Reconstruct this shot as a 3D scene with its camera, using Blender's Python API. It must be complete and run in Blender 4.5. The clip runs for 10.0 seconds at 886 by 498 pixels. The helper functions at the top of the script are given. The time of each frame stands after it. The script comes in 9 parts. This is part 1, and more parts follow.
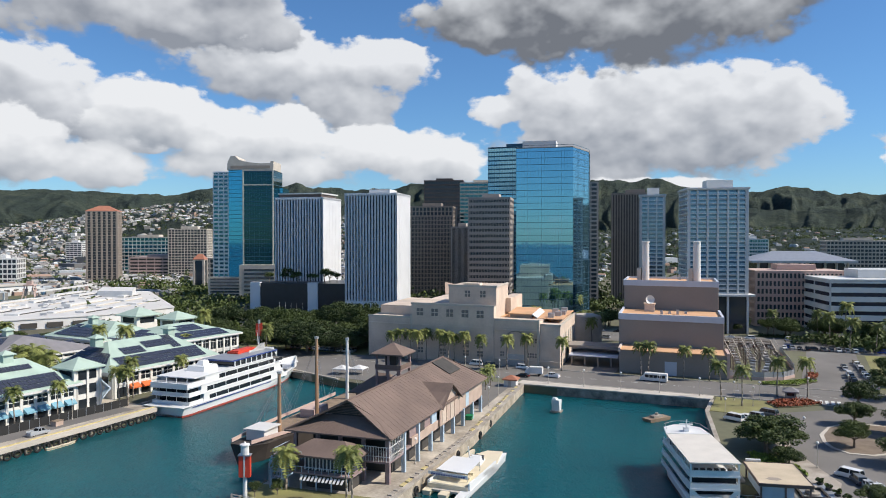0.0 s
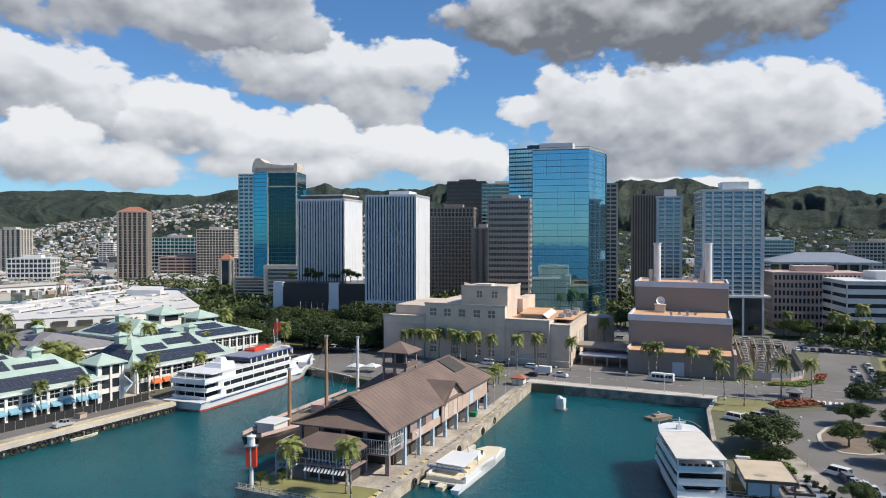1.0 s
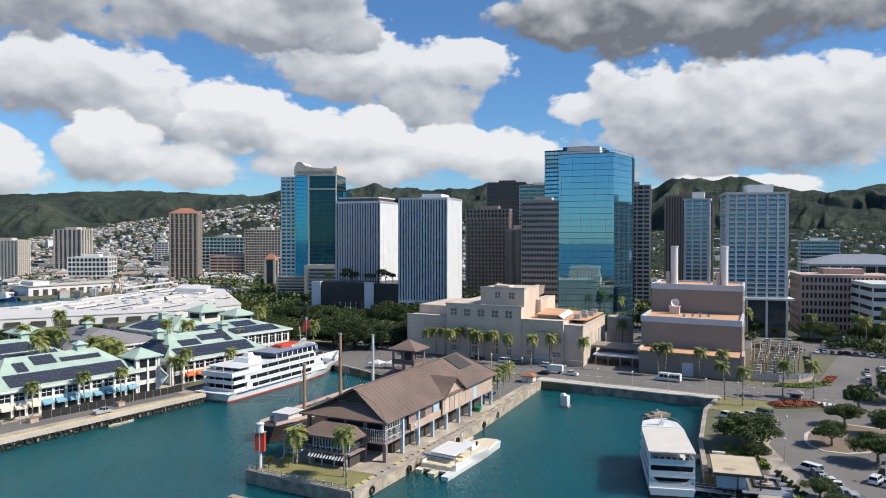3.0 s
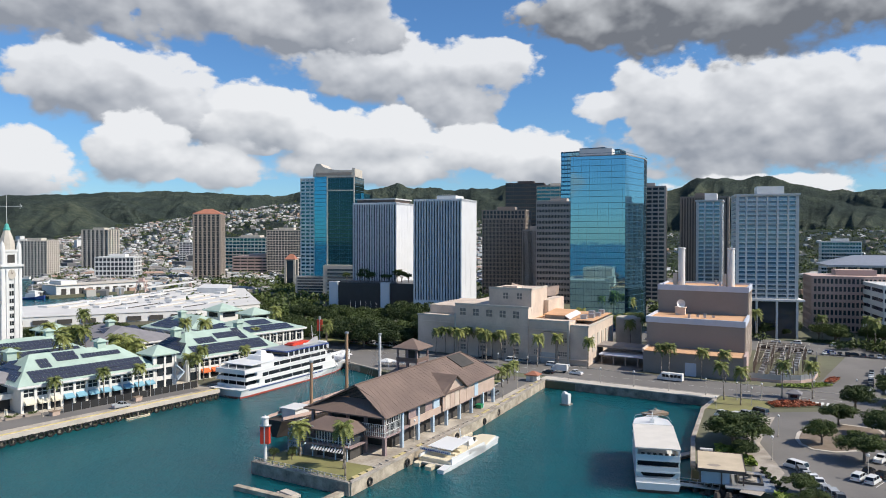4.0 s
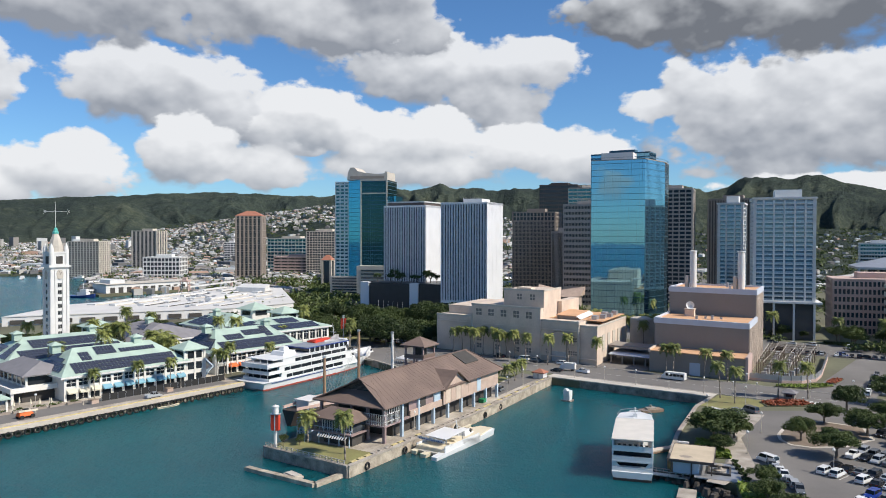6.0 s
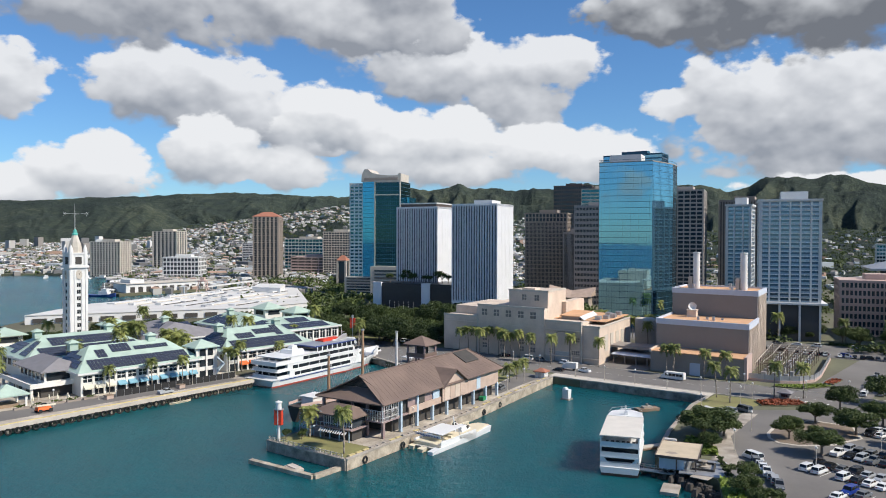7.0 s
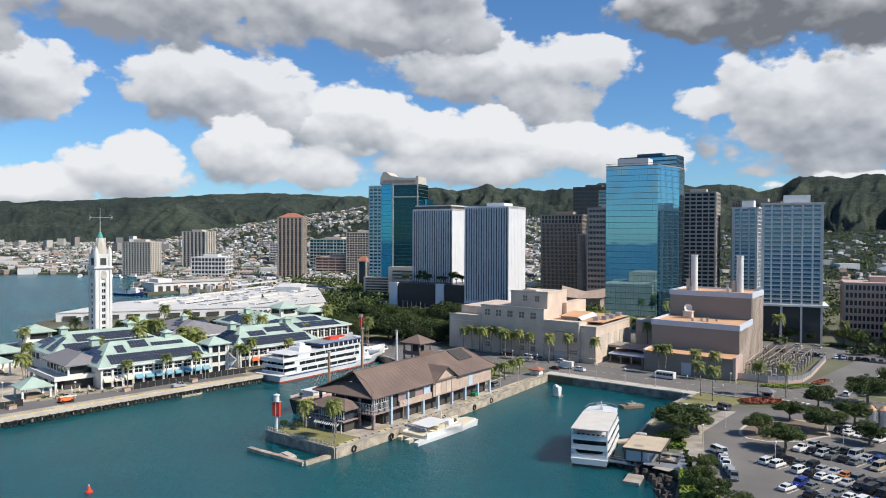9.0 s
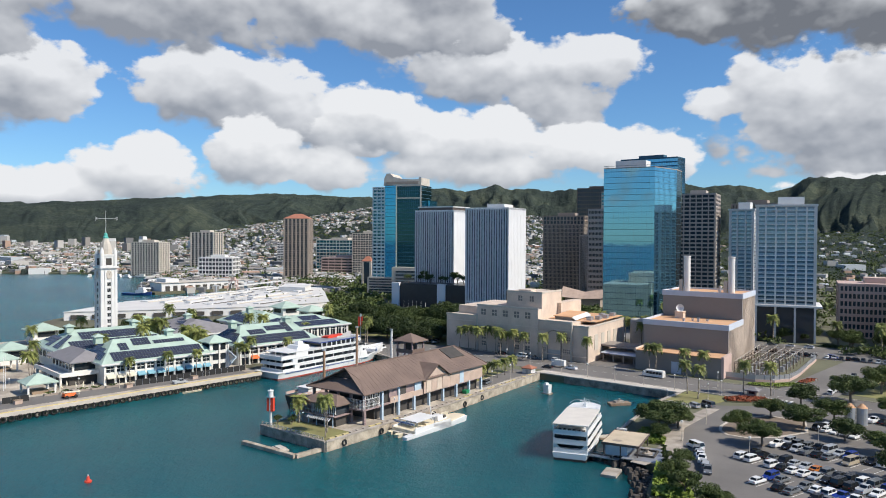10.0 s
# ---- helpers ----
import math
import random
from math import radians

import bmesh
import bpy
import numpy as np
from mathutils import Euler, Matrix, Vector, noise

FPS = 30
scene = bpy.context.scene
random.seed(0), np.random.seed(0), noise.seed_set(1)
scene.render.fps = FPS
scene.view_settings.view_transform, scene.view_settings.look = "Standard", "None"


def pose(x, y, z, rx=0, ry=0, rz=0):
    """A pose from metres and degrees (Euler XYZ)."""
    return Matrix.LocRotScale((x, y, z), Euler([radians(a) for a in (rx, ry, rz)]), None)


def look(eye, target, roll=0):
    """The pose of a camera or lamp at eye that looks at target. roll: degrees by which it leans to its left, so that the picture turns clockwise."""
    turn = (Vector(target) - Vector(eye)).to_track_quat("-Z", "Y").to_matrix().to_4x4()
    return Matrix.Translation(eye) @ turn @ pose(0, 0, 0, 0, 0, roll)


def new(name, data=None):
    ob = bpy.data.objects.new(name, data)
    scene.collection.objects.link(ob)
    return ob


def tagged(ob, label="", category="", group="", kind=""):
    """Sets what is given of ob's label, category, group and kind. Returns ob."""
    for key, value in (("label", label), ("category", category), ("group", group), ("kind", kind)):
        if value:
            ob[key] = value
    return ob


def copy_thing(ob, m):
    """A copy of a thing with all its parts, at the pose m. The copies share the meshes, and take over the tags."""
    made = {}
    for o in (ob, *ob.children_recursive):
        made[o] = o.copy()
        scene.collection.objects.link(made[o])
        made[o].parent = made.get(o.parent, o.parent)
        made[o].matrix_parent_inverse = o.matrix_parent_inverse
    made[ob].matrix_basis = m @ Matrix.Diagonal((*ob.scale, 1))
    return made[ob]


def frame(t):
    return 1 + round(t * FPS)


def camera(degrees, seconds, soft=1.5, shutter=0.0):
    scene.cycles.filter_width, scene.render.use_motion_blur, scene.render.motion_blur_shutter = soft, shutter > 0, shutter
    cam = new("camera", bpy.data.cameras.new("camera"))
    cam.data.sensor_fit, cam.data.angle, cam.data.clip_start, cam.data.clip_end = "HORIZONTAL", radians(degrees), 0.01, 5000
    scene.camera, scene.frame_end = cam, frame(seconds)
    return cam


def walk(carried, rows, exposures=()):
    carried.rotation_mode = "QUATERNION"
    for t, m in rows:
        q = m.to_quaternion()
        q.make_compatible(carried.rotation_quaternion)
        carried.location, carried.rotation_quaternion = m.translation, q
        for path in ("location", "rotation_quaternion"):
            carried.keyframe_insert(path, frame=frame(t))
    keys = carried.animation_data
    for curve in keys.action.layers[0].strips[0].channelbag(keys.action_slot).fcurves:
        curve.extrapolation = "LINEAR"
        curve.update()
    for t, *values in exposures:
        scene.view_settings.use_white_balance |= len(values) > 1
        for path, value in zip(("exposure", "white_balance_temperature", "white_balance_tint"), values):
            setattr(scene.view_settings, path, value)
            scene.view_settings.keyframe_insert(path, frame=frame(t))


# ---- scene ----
cam = camera(61.94, 10.0, soft=0.98)
PATH = [
    (0.0, (-25.10, 38.17, 51.64), (-8.132, 136.710, 50.070), -0.07),
    (0.5, (-22.58, 34.43, 51.86), (-7.547, 133.283, 50.320), -0.04),
    (1.0, (-19.95, 30.84, 52.21), (-6.752, 129.950, 50.661), -0.01),
    (1.5, (-17.23, 27.30, 52.63), (-5.797, 126.633, 51.051), 0.01),
    (2.0, (-14.44, 23.77, 53.09), (-4.720, 123.283, 51.462), 0.03),
    (2.5, (-11.59, 20.21, 53.54), (-3.549, 119.867, 51.874), 0.04),
    (3.0, (-8.70, 16.59, 53.98), (-2.302, 116.375, 52.276), 0.05),
    (3.5, (-5.76, 12.94, 54.39), (-0.992, 112.808, 52.662), 0.07),
    (4.0, (-2.79, 9.25, 54.77), (0.379, 109.182, 53.034), 0.08),
    (4.5, (0.21, 5.55, 55.14), (1.811, 105.520, 53.394), 0.09),
    (5.0, (3.24, 1.87, 55.49), (3.312, 101.852, 53.751), 0.09),
    (5.5, (6.31, -1.76, 55.85), (4.892, 98.211, 54.109), 0.10),
    (6.0, (9.42, -5.32, 56.22), (6.564, 94.627, 54.477), 0.11),
    (6.5, (12.56, -8.77, 56.60), (8.343, 91.126, 54.858), 0.12),
    (7.0, (15.74, -12.10, 57.00), (10.245, 87.729, 55.252), 0.14),
    (7.5, (18.97, -15.32, 57.42), (12.283, 84.440, 55.656), 0.15),
    (8.0, (22.23, -18.43, 57.84), (14.471, 81.254, 56.059), 0.17),
    (8.5, (25.54, -21.46, 58.24), (16.818, 78.141, 56.441), 0.18),
    (9.0, (28.90, -24.47, 58.59), (19.331, 75.053, 56.774), 0.21),
    (9.5, (32.28, -27.54, 58.82), (22.012, 71.912, 57.020), 0.23),
    (10.0, (35.69, -30.78, 58.87), (24.854, 68.612, 57.127), 0.27),
]
walk(cam, [(t, look(eye, target, roll)) for t, eye, target, roll in PATH], exposures=[(0.0, 0.17), (10.0, 0.17)])

# ---- sky, sun ----
SUN_EL, SUN_AZ = 43.0, -19.0      # degrees above the horizon; degrees anticlockwise from +x


def node(tree, kind, **inputs):
    n = tree.nodes.new(kind)
    for key, value in inputs.items():
        n.inputs[key.replace("_", " ")].default_value = value
    return n


def mix_node(tree, blend="MIX"):
    n = tree.nodes.new("ShaderNodeMix")
    n.data_type, n.blend_type = "RGBA", blend
    return n


def math_node(tree, op, a, b=None, c=None, clamp=False):
    n = tree.nodes.new("ShaderNodeMath")
    n.operation, n.use_clamp = op, clamp
    for k, v in enumerate((a, b, c)):
        if v is None:
            continue
        if isinstance(v, (int, float)):
            n.inputs[k].default_value = v
        else:
            tree.links.new(v, n.inputs[k])
    return n.outputs[0]


def vec_node(tree, op, a, b):
    n = tree.nodes.new("ShaderNodeVectorMath")
    n.operation = op
    for k, v in enumerate((a, b)):
        if isinstance(v, tuple):
            n.inputs[k].default_value = v
        else:
            tree.links.new(v, n.inputs[k])
    return n.outputs["Value"] if op == "DOT_PRODUCT" else n.outputs[0]


# Cumulus banks in layers, from the far ones to the near ceiling:
# azimuth to the right of +y and elevation, and their half widths, in degrees.
MID_BANKS = [(-35.2, 10.4, 4.4, 3.2), (-22.4, 11.0, 7.0, 2.9), (-18.5, 8.9, 6.5, 2.0), (-14.0, 7.6, 4.5, 1.8), (-6.0, 14.4, 5.5, 1.7), (4.0, 13.1, 4.9, 2.1), (-4.0, 12.4, 6.6, 2.3), (1.8, 10.2, 4.5, 2.6), (22.3, 8.6, 8.3, 4.5), (31.2, 8.4, 6.4, 4.2), (14.2, 9.6, 2.6, 1.3), (-42.0, 9.0, 5.0, 3.0), (46.0, 7.0, 5.0, 2.6)]
LOW_BANKS = [(-28.2, 4.7, 4.3, 2.3), (-35.2, 3.2, 5.0, 1.5), (-20.8, 6.3, 3.6, 2.6), (-14.8, 5.2, 3.1, 1.9), (-11.6, 8.7, 5.0, 2.5), (-4.0, 7.3, 6.2, 2.5), (4.4, 6.6, 5.0, 2.1), (9.6, 6.1, 4.0, 2.3), (-3.0, 5.2, 10.0, 1.5), (25.0, 3.6, 6.0, 0.9), (43.5, 5.6, 3.0, 1.6), (-45.0, 4.4, 5.0, 1.8)]
LEFT_BANKS = [(-24.0, 16.8, 15.0, 3.5), (-9.0, 16.0, 7.2, 2.7), (-6.6, 18.6, 4.4, 3.0), (-41.0, 15.0, 7.0, 4.6)]
RIGHT_BANKS = [(23.6, 16.9, 14.0, 4.2), (13.0, 16.6, 3.9, 2.6), (38.5, 18.4, 6.6, 2.4), (52.0, 16.0, 9.0, 4.0)]


def cloud_group(name, banks, shift, loose_on):
    """The thickness of one layer of cloud, with billows and without."""
    g = bpy.data.node_groups.new(name, "ShaderNodeTree")
    g.interface.new_socket("Angles", in_out="INPUT", socket_type="NodeSocketVector")
    g.interface.new_socket("Field", in_out="OUTPUT", socket_type="NodeSocketFloat")
    g.interface.new_socket("Soft", in_out="OUTPUT", socket_type="NodeSocketFloat")
    i, o = g.nodes.new("NodeGroupInput"), g.nodes.new("NodeGroupOutput")
    v = i.outputs[0]
    field = None
    for az, el, rx, ry in banks:
        d = vec_node(g, "MULTIPLY", vec_node(g, "SUBTRACT", v, (az, el, 0)), (1 / rx, 1 / ry, 0))
        f = math_node(g, "MULTIPLY_ADD", vec_node(g, "DOT_PRODUCT", d, d), -0.8, 1.18)
        field = f if field is None else math_node(g, "SMOOTH_MAX", field, f, 0.25)
    if loose_on:
        # away from the banks scattered cumulus goes on all round
        wide = node(g, "ShaderNodeTexNoise", Scale=0.045, Detail=3.0)
        g.links.new(vec_node(g, "MULTIPLY", v, (1, 2.0, 0)), wide.inputs["Vector"])
        sep = g.nodes.new("ShaderNodeSeparateXYZ")
        g.links.new(v, sep.inputs[0])
        away = math_node(g, "SUBTRACT", math_node(g, "MULTIPLY", math_node(g, "ABSOLUTE", sep.outputs[0]), 0.05), 2.6, clamp=True)
        high = math_node(g, "MULTIPLY", math_node(g, "SUBTRACT", sep.outputs[1], 24.0), 0.1, clamp=True)
        loose = math_node(g, "MULTIPLY_ADD", wide.outputs[0], 4.0, -2.1)
        loose = math_node(g, "MULTIPLY_ADD", math_node(g, "MAXIMUM", away, high), 3.0, math_node(g, "SUBTRACT", loose, 3.0))
        field = math_node(g, "MAXIMUM", field, loose)
    p = vec_node(g, "ADD", v, shift)
    n1 = node(g, "ShaderNodeTexNoise", Scale=0.17, Detail=10.0, Roughness=0.58)
    g.links.new(vec_node(g, "MULTIPLY", p, (1, 1.6, 0)), n1.inputs["Vector"])
    n2 = g.nodes.new("ShaderNodeTexVoronoi")
    n2.feature = "SMOOTH_F1"
    n2.inputs["Scale"].default_value, n2.inputs["Smoothness"].default_value, n2.inputs["Detail"].default_value = 0.5, 0.7, 2.0
    g.links.new(vec_node(g, "MULTIPLY", p, (1, 1.4, 0)), n2.inputs["Vector"])
    n3 = node(g, "ShaderNodeTexNoise", Scale=0.22, Detail=2.5, Roughness=0.45)
    g.links.new(vec_node(g, "MULTIPLY", p, (1, 1.4, 0)), n3.inputs["Vector"])
    full = math_node(g, "MULTIPLY_ADD", n1.outputs[0], 2.5, math_node(g, "SUBTRACT", field, 1.08))
    full = math_node(g, "MULTIPLY_ADD", n2.outputs["Distance"], -0.55, full)
    soft = math_node(g, "MULTIPLY_ADD", n3.outputs[0], 1.5, field)
    soft = math_node(g, "MULTIPLY_ADD", n2.outputs["Distance"], -0.30, soft)
    g.links.new(full, o.inputs[0])
    g.links.new(soft, o.inputs[1])
    return g


def build_world():
    world = bpy.data.worlds.new("sky")
    scene.world = world
    world.use_nodes = True
    t = world.node_tree
    t.nodes.clear()
    sky = t.nodes.new("ShaderNodeTexSky")
    sky.sky_type, sky.sun_disc = "NISHITA", False
    sky.sun_elevation, sky.sun_rotation = radians(SUN_EL), radians(90 - SUN_AZ)
    sky.air_density, sky.dust_density, sky.ozone_density = 1.0, 0.15, 4.0
    tex = t.nodes.new("ShaderNodeTexCoord")
    sep = t.nodes.new("ShaderNodeSeparateXYZ")
    t.links.new(tex.outputs["Generated"], sep.inputs[0])
    az = math_node(t, "MULTIPLY", math_node(t, "ARCTAN2", sep.outputs[0], sep.outputs[1]), 57.2958)
    el = math_node(t, "MULTIPLY", math_node(t, "ARCSINE", sep.outputs[2]), 57.2958)
    ang = t.nodes.new("ShaderNodeCombineXYZ")
    t.links.new(az, ang.inputs[0])
    t.links.new(el, ang.inputs[1])
    # cloud droplets and clean sea air: the blue is deep
    deep = mix_node(t, "MULTIPLY")
    deep.inputs[0].default_value = 1.0
    deep.inputs[7].default_value = (0.69, 0.98, 1.24, 1)
    t.links.new(sky.outputs[0], deep.inputs[6])
    bg = node(t, "ShaderNodeBackground", Strength=0.09)
    t.links.new(deep.outputs[2], bg.inputs[0])
    last = bg.outputs[0]
    hor = node(t, "ShaderNodeMapRange", From_Min=-1.0, From_Max=1.5)
    t.links.new(el, hor.inputs[0])
    layers = [("mid_clouds", MID_BANKS, (17, 40, 0), 0.40, (0.29, 0.32, 0.375), (0.745, 0.765, 0.80)),
              ("low_clouds", LOW_BANKS, (3, 1, 0), 0.47, (0.34, 0.375, 0.43), (0.785, 0.80, 0.825)),
              ("left_clouds", LEFT_BANKS, (71, 9, 0), 0.31, (0.27, 0.295, 0.345), (0.71, 0.73, 0.765)),
              ("right_clouds", RIGHT_BANKS, (29, 63, 0), 0.24, (0.165, 0.18, 0.21), (0.74, 0.765, 0.80))]
    for name, banks, shift, lit, dark, pale in layers:
        group = cloud_group(name, banks, shift, name == "left_clouds")
        near, mid, far = (t.nodes.new("ShaderNodeGroup") for _ in range(3))
        near.node_tree = mid.node_tree = far.node_tree = group
        t.links.new(ang.outputs[0], near.inputs[0])
        t.links.new(vec_node(t, "ADD", ang.outputs[0], (0.35, 0.8, 0)), mid.inputs[0])
        t.links.new(vec_node(t, "ADD", ang.outputs[0], (0.9, 2.6, 0)), far.inputs[0])
        # sides turned up to the sun are white, undersides grey
        slope = math_node(t, "SUBTRACT", near.outputs[1], mid.outputs[1])
        wide = math_node(t, "SUBTRACT", near.outputs[1], far.outputs[1])
        crisp = math_node(t, "SUBTRACT", near.outputs[0], mid.outputs[0])
        shade = math_node(t, "MULTIPLY_ADD", slope, 0.30, lit)
        shade = math_node(t, "MULTIPLY_ADD", wide, 0.27, shade)
        shade = math_node(t, "MULTIPLY_ADD", crisp, 0.17, shade)
        # thin rims let the light through, thick hearts are grey
        shade = math_node(t, "MULTIPLY_ADD", math_node(t, "SUBTRACT", near.outputs[0], 0.6), -0.13, shade)
        # sharp heads, undersides that fade out
        reach = math_node(t, "MULTIPLY_ADD", math_node(t, "MULTIPLY", wide, -0.55, clamp=True), 0.9, 0.20)
        cover = node(t, "ShaderNodeMapRange", From_Min=-0.06)
        cover.interpolation_type = "SMOOTHSTEP"
        t.links.new(near.outputs[0], cover.inputs[0])
        t.links.new(reach, cover.inputs[2])
        ramp = node(t, "ShaderNodeValToRGB")
        ramp.color_ramp.elements[0].color, ramp.color_ramp.elements[0].position = (*dark, 1), 0.10
        ramp.color_ramp.elements[1].color, ramp.color_ramp.elements[1].position = (*pale, 1), 0.80
        t.links.new(shade, ramp.inputs[0])
        bg2 = node(t, "ShaderNodeBackground", Strength=0.94)
        t.links.new(ramp.outputs[0], bg2.inputs[0])
        mix = t.nodes.new("ShaderNodeMixShader")
        t.links.new(math_node(t, "MULTIPLY", cover.outputs[0], hor.outputs[0]), mix.inputs[0])
        t.links.new(last, mix.inputs[1])
        t.links.new(bg2.outputs[0], mix.inputs[2])
        last = mix.outputs[0]
    out = t.nodes.new("ShaderNodeOutputWorld")
    t.links.new(last, out.inputs[0])


build_world()
sun = new("sun", bpy.data.lights.new("sun", "SUN"))
sun.data.energy, sun.data.angle, sun.data.color = 5.0, radians(0.53), (1.0, 0.93, 0.82)
_a, _e = radians(SUN_AZ), radians(SUN_EL)
sun.matrix_world = look((math.cos(_a) * math.cos(_e) * 900, math.sin(_a) * math.cos(_e) * 900, math.sin(_e) * 900), (0, 0, 0))


# ---- materials ----
def surface(name, color, rough=0.7, metal=0.0, spread=0.25, scale=0.4, grain=6.0, bump=0.15, island=0.0, tint=None, spec=0.5, stretch=(1, 1, 1), obj=False, coords="Object"):
    """A material with variation at two scales: patches and fine grain, and relief."""
    m = bpy.data.materials.new(name)
    m.use_nodes = True
    t = m.node_tree
    b = t.nodes["Principled BSDF"]
    b.inputs["Roughness"].default_value, b.inputs["Metallic"].default_value = rough, metal
    b.inputs["Specular IOR Level"].default_value = spec
    tex = t.nodes.new("ShaderNodeTexCoord")
    mp = node(t, "ShaderNodeMapping", Scale=stretch)
    t.links.new(tex.outputs[coords], mp.inputs[0])
    big, fine = node(t, "ShaderNodeTexNoise", Scale=scale, Detail=4.0), node(t, "ShaderNodeTexNoise", Scale=grain, Detail=3.0)
    for n in (big, fine):
        t.links.new(mp.outputs[0], n.inputs["Vector"])
    mix = mix_node(t)
    dark = tuple(c * (1 - spread) for c in (tint or color))
    light = tuple(min(1, c * (1 + spread * 0.6)) for c in color)
    mix.inputs[6].default_value, mix.inputs[7].default_value = (*dark, 1), (*light, 1)
    f = math_node(t, "MULTIPLY_ADD", big.outputs[0], 1.5, -0.45)
    f = math_node(t, "MULTIPLY_ADD", fine.outputs[0], 0.5, f)
    if island:
        geo = t.nodes.new("ShaderNodeNewGeometry")
        f = math_node(t, "MULTIPLY_ADD", math_node(t, "SUBTRACT", geo.outputs["Random Per Island"], 0.5), island, f)
    f = math_node(t, "SUBTRACT", f, 0.05, clamp=True)
    t.links.new(f, mix.inputs[0])
    col = mix.outputs[2]
    if obj:
        info = t.nodes.new("ShaderNodeObjectInfo")
        mul = mix_node(t, "MULTIPLY")
        mul.inputs[0].default_value = 1.0
        t.links.new(col, mul.inputs[6])
        t.links.new(info.outputs["Color"], mul.inputs[7])
        col = mul.outputs[2]
    t.links.new(col, b.inputs["Base Color"])
    if bump:
        bp = node(t, "ShaderNodeBump", Strength=bump, Distance=0.05)
        t.links.new(fine.outputs[0], bp.inputs["Height"])
        t.links.new(bp.outputs[0], b.inputs["Normal"])
    return m


def glass_skin(name, color, rough=0.04, metal=0.85, wave=0.004, cell=3.0):
    """Coated mirror glass of an office tower; each pane leans a little."""
    m = bpy.data.materials.new(name)
    m.use_nodes = True
    t = m.node_tree
    b = t.nodes["Principled BSDF"]
    b.inputs["Base Color"].default_value = (*color, 1)
    b.inputs["Roughness"].default_value, b.inputs["Metallic"].default_value = rough, metal
    tex = t.nodes.new("ShaderNodeTexCoord")
    n = node(t, "ShaderNodeTexNoise", Scale=1 / cell, Detail=2.0)
    t.links.new(tex.outputs["Object"], n.inputs["Vector"])
    bp = node(t, "ShaderNodeBump", Strength=1.0, Distance=wave)
    t.links.new(n.outputs[0], bp.inputs["Height"])
    t.links.new(bp.outputs[0], b.inputs["Normal"])
    return m


def water_material():
    m = bpy.data.materials.new("harbour_water")
    m.use_nodes = True
    t = m.node_tree
    b = t.nodes["Principled BSDF"]
    tex = t.nodes.new("ShaderNodeTexCoord")
    big = node(t, "ShaderNodeTexNoise", Scale=0.012, Detail=4.0)
    t.links.new(tex.outputs["Object"], big.inputs["Vector"])
    mix = mix_node(t)
    mix.inputs[6].default_value, mix.inputs[7].default_value = (0.003, 0.060, 0.080, 1), (0.006, 0.100, 0.114, 1)
    t.links.new(math_node(t, "MULTIPLY_ADD", big.outputs[0], 2.0, -0.5, clamp=True), mix.inputs[0])
    t.links.new(mix.outputs[2], b.inputs["Base Color"])
    b.inputs["Roughness"].default_value, b.inputs["IOR"].default_value = 0.22, 1.33
    b.inputs["Specular IOR Level"].default_value = 0.25
    # light spreads through the clouded water
    b.subsurface_method = "BURLEY"
    b.inputs["Subsurface Weight"].default_value, b.inputs["Subsurface Scale"].default_value = 1.0, 9.0
    b.inputs["Subsurface Radius"].default_value = (0.5, 1.0, 1.0)
    w1, w2 = node(t, "ShaderNodeTexNoise", Scale=0.35, Detail=5.0, Roughness=0.6), node(t, "ShaderNodeTexNoise", Scale=1.6, Detail=3.0)
    for n in (w1, w2):
        t.links.new(tex.outputs["Object"], n.inputs["Vector"])
    h = math_node(t, "MULTIPLY_ADD", w2.outputs[0], 0.35, w1.outputs[0])
    bp = node(t, "ShaderNodeBump", Strength=0.8, Distance=0.45)
    t.links.new(h, bp.inputs["Height"])
    t.links.new(bp.outputs[0], b.inputs["Normal"])
    return m


WATER = water_material()
ASPHALT = surface("asphalt", (0.168, 0.156, 0.144), 0.9, spread=0.3, scale=0.06, grain=2.5)
CONCRETE = surface("concrete", (0.42, 0.375, 0.32), 0.9, spread=0.35, scale=0.25, grain=3.0, tint=(0.26, 0.22, 0.18))
PALE_CONC = surface("pale_concrete", (0.52, 0.47, 0.405), 0.9, spread=0.25, scale=0.2, grain=3.0)
SEAWALL = surface("sea_wall_concrete", (0.34, 0.30, 0.25), 0.9, spread=0.5, scale=0.4, grain=2.0, tint=(0.14, 0.12, 0.10), bump=0.5)
GRASS = surface("grass", (0.20, 0.20, 0.07), 0.95, spread=0.5, scale=0.15, grain=3.0, tint=(0.30, 0.25, 0.12), bump=0.5)
SOIL = surface("soil_and_scrub", (0.115, 0.12, 0.07), 0.95, spread=0.6, scale=0.02, grain=0.6, tint=(0.20, 0.17, 0.12), bump=0.4)
WHITE = surface("white_paint", (0.66, 0.65, 0.63), 0.55, spread=0.1, scale=0.3, grain=4.0, bump=0.05)
CREAM = surface("cream_wall", (0.66, 0.545, 0.445), 0.85, spread=0.16, scale=0.12, grain=1.5, tint=(0.54, 0.43, 0.345))
TAN = surface("brown_tan_wall", (0.262, 0.232, 0.208), 0.85, spread=0.12, scale=0.08, grain=1.2)
TAN_TRIM = surface("pale_blue_parapet", (0.52, 0.55, 0.62), 0.7, spread=0.08)
TERRA_ROOF = surface("terracotta_flat_roof", (0.62, 0.36, 0.20), 0.9, spread=0.2, scale=0.15, grain=1.5)
DARK_GLASS = glass_skin("dark_window_glass", (0.045, 0.055, 0.065), 0.06, 0.0, 0.002)
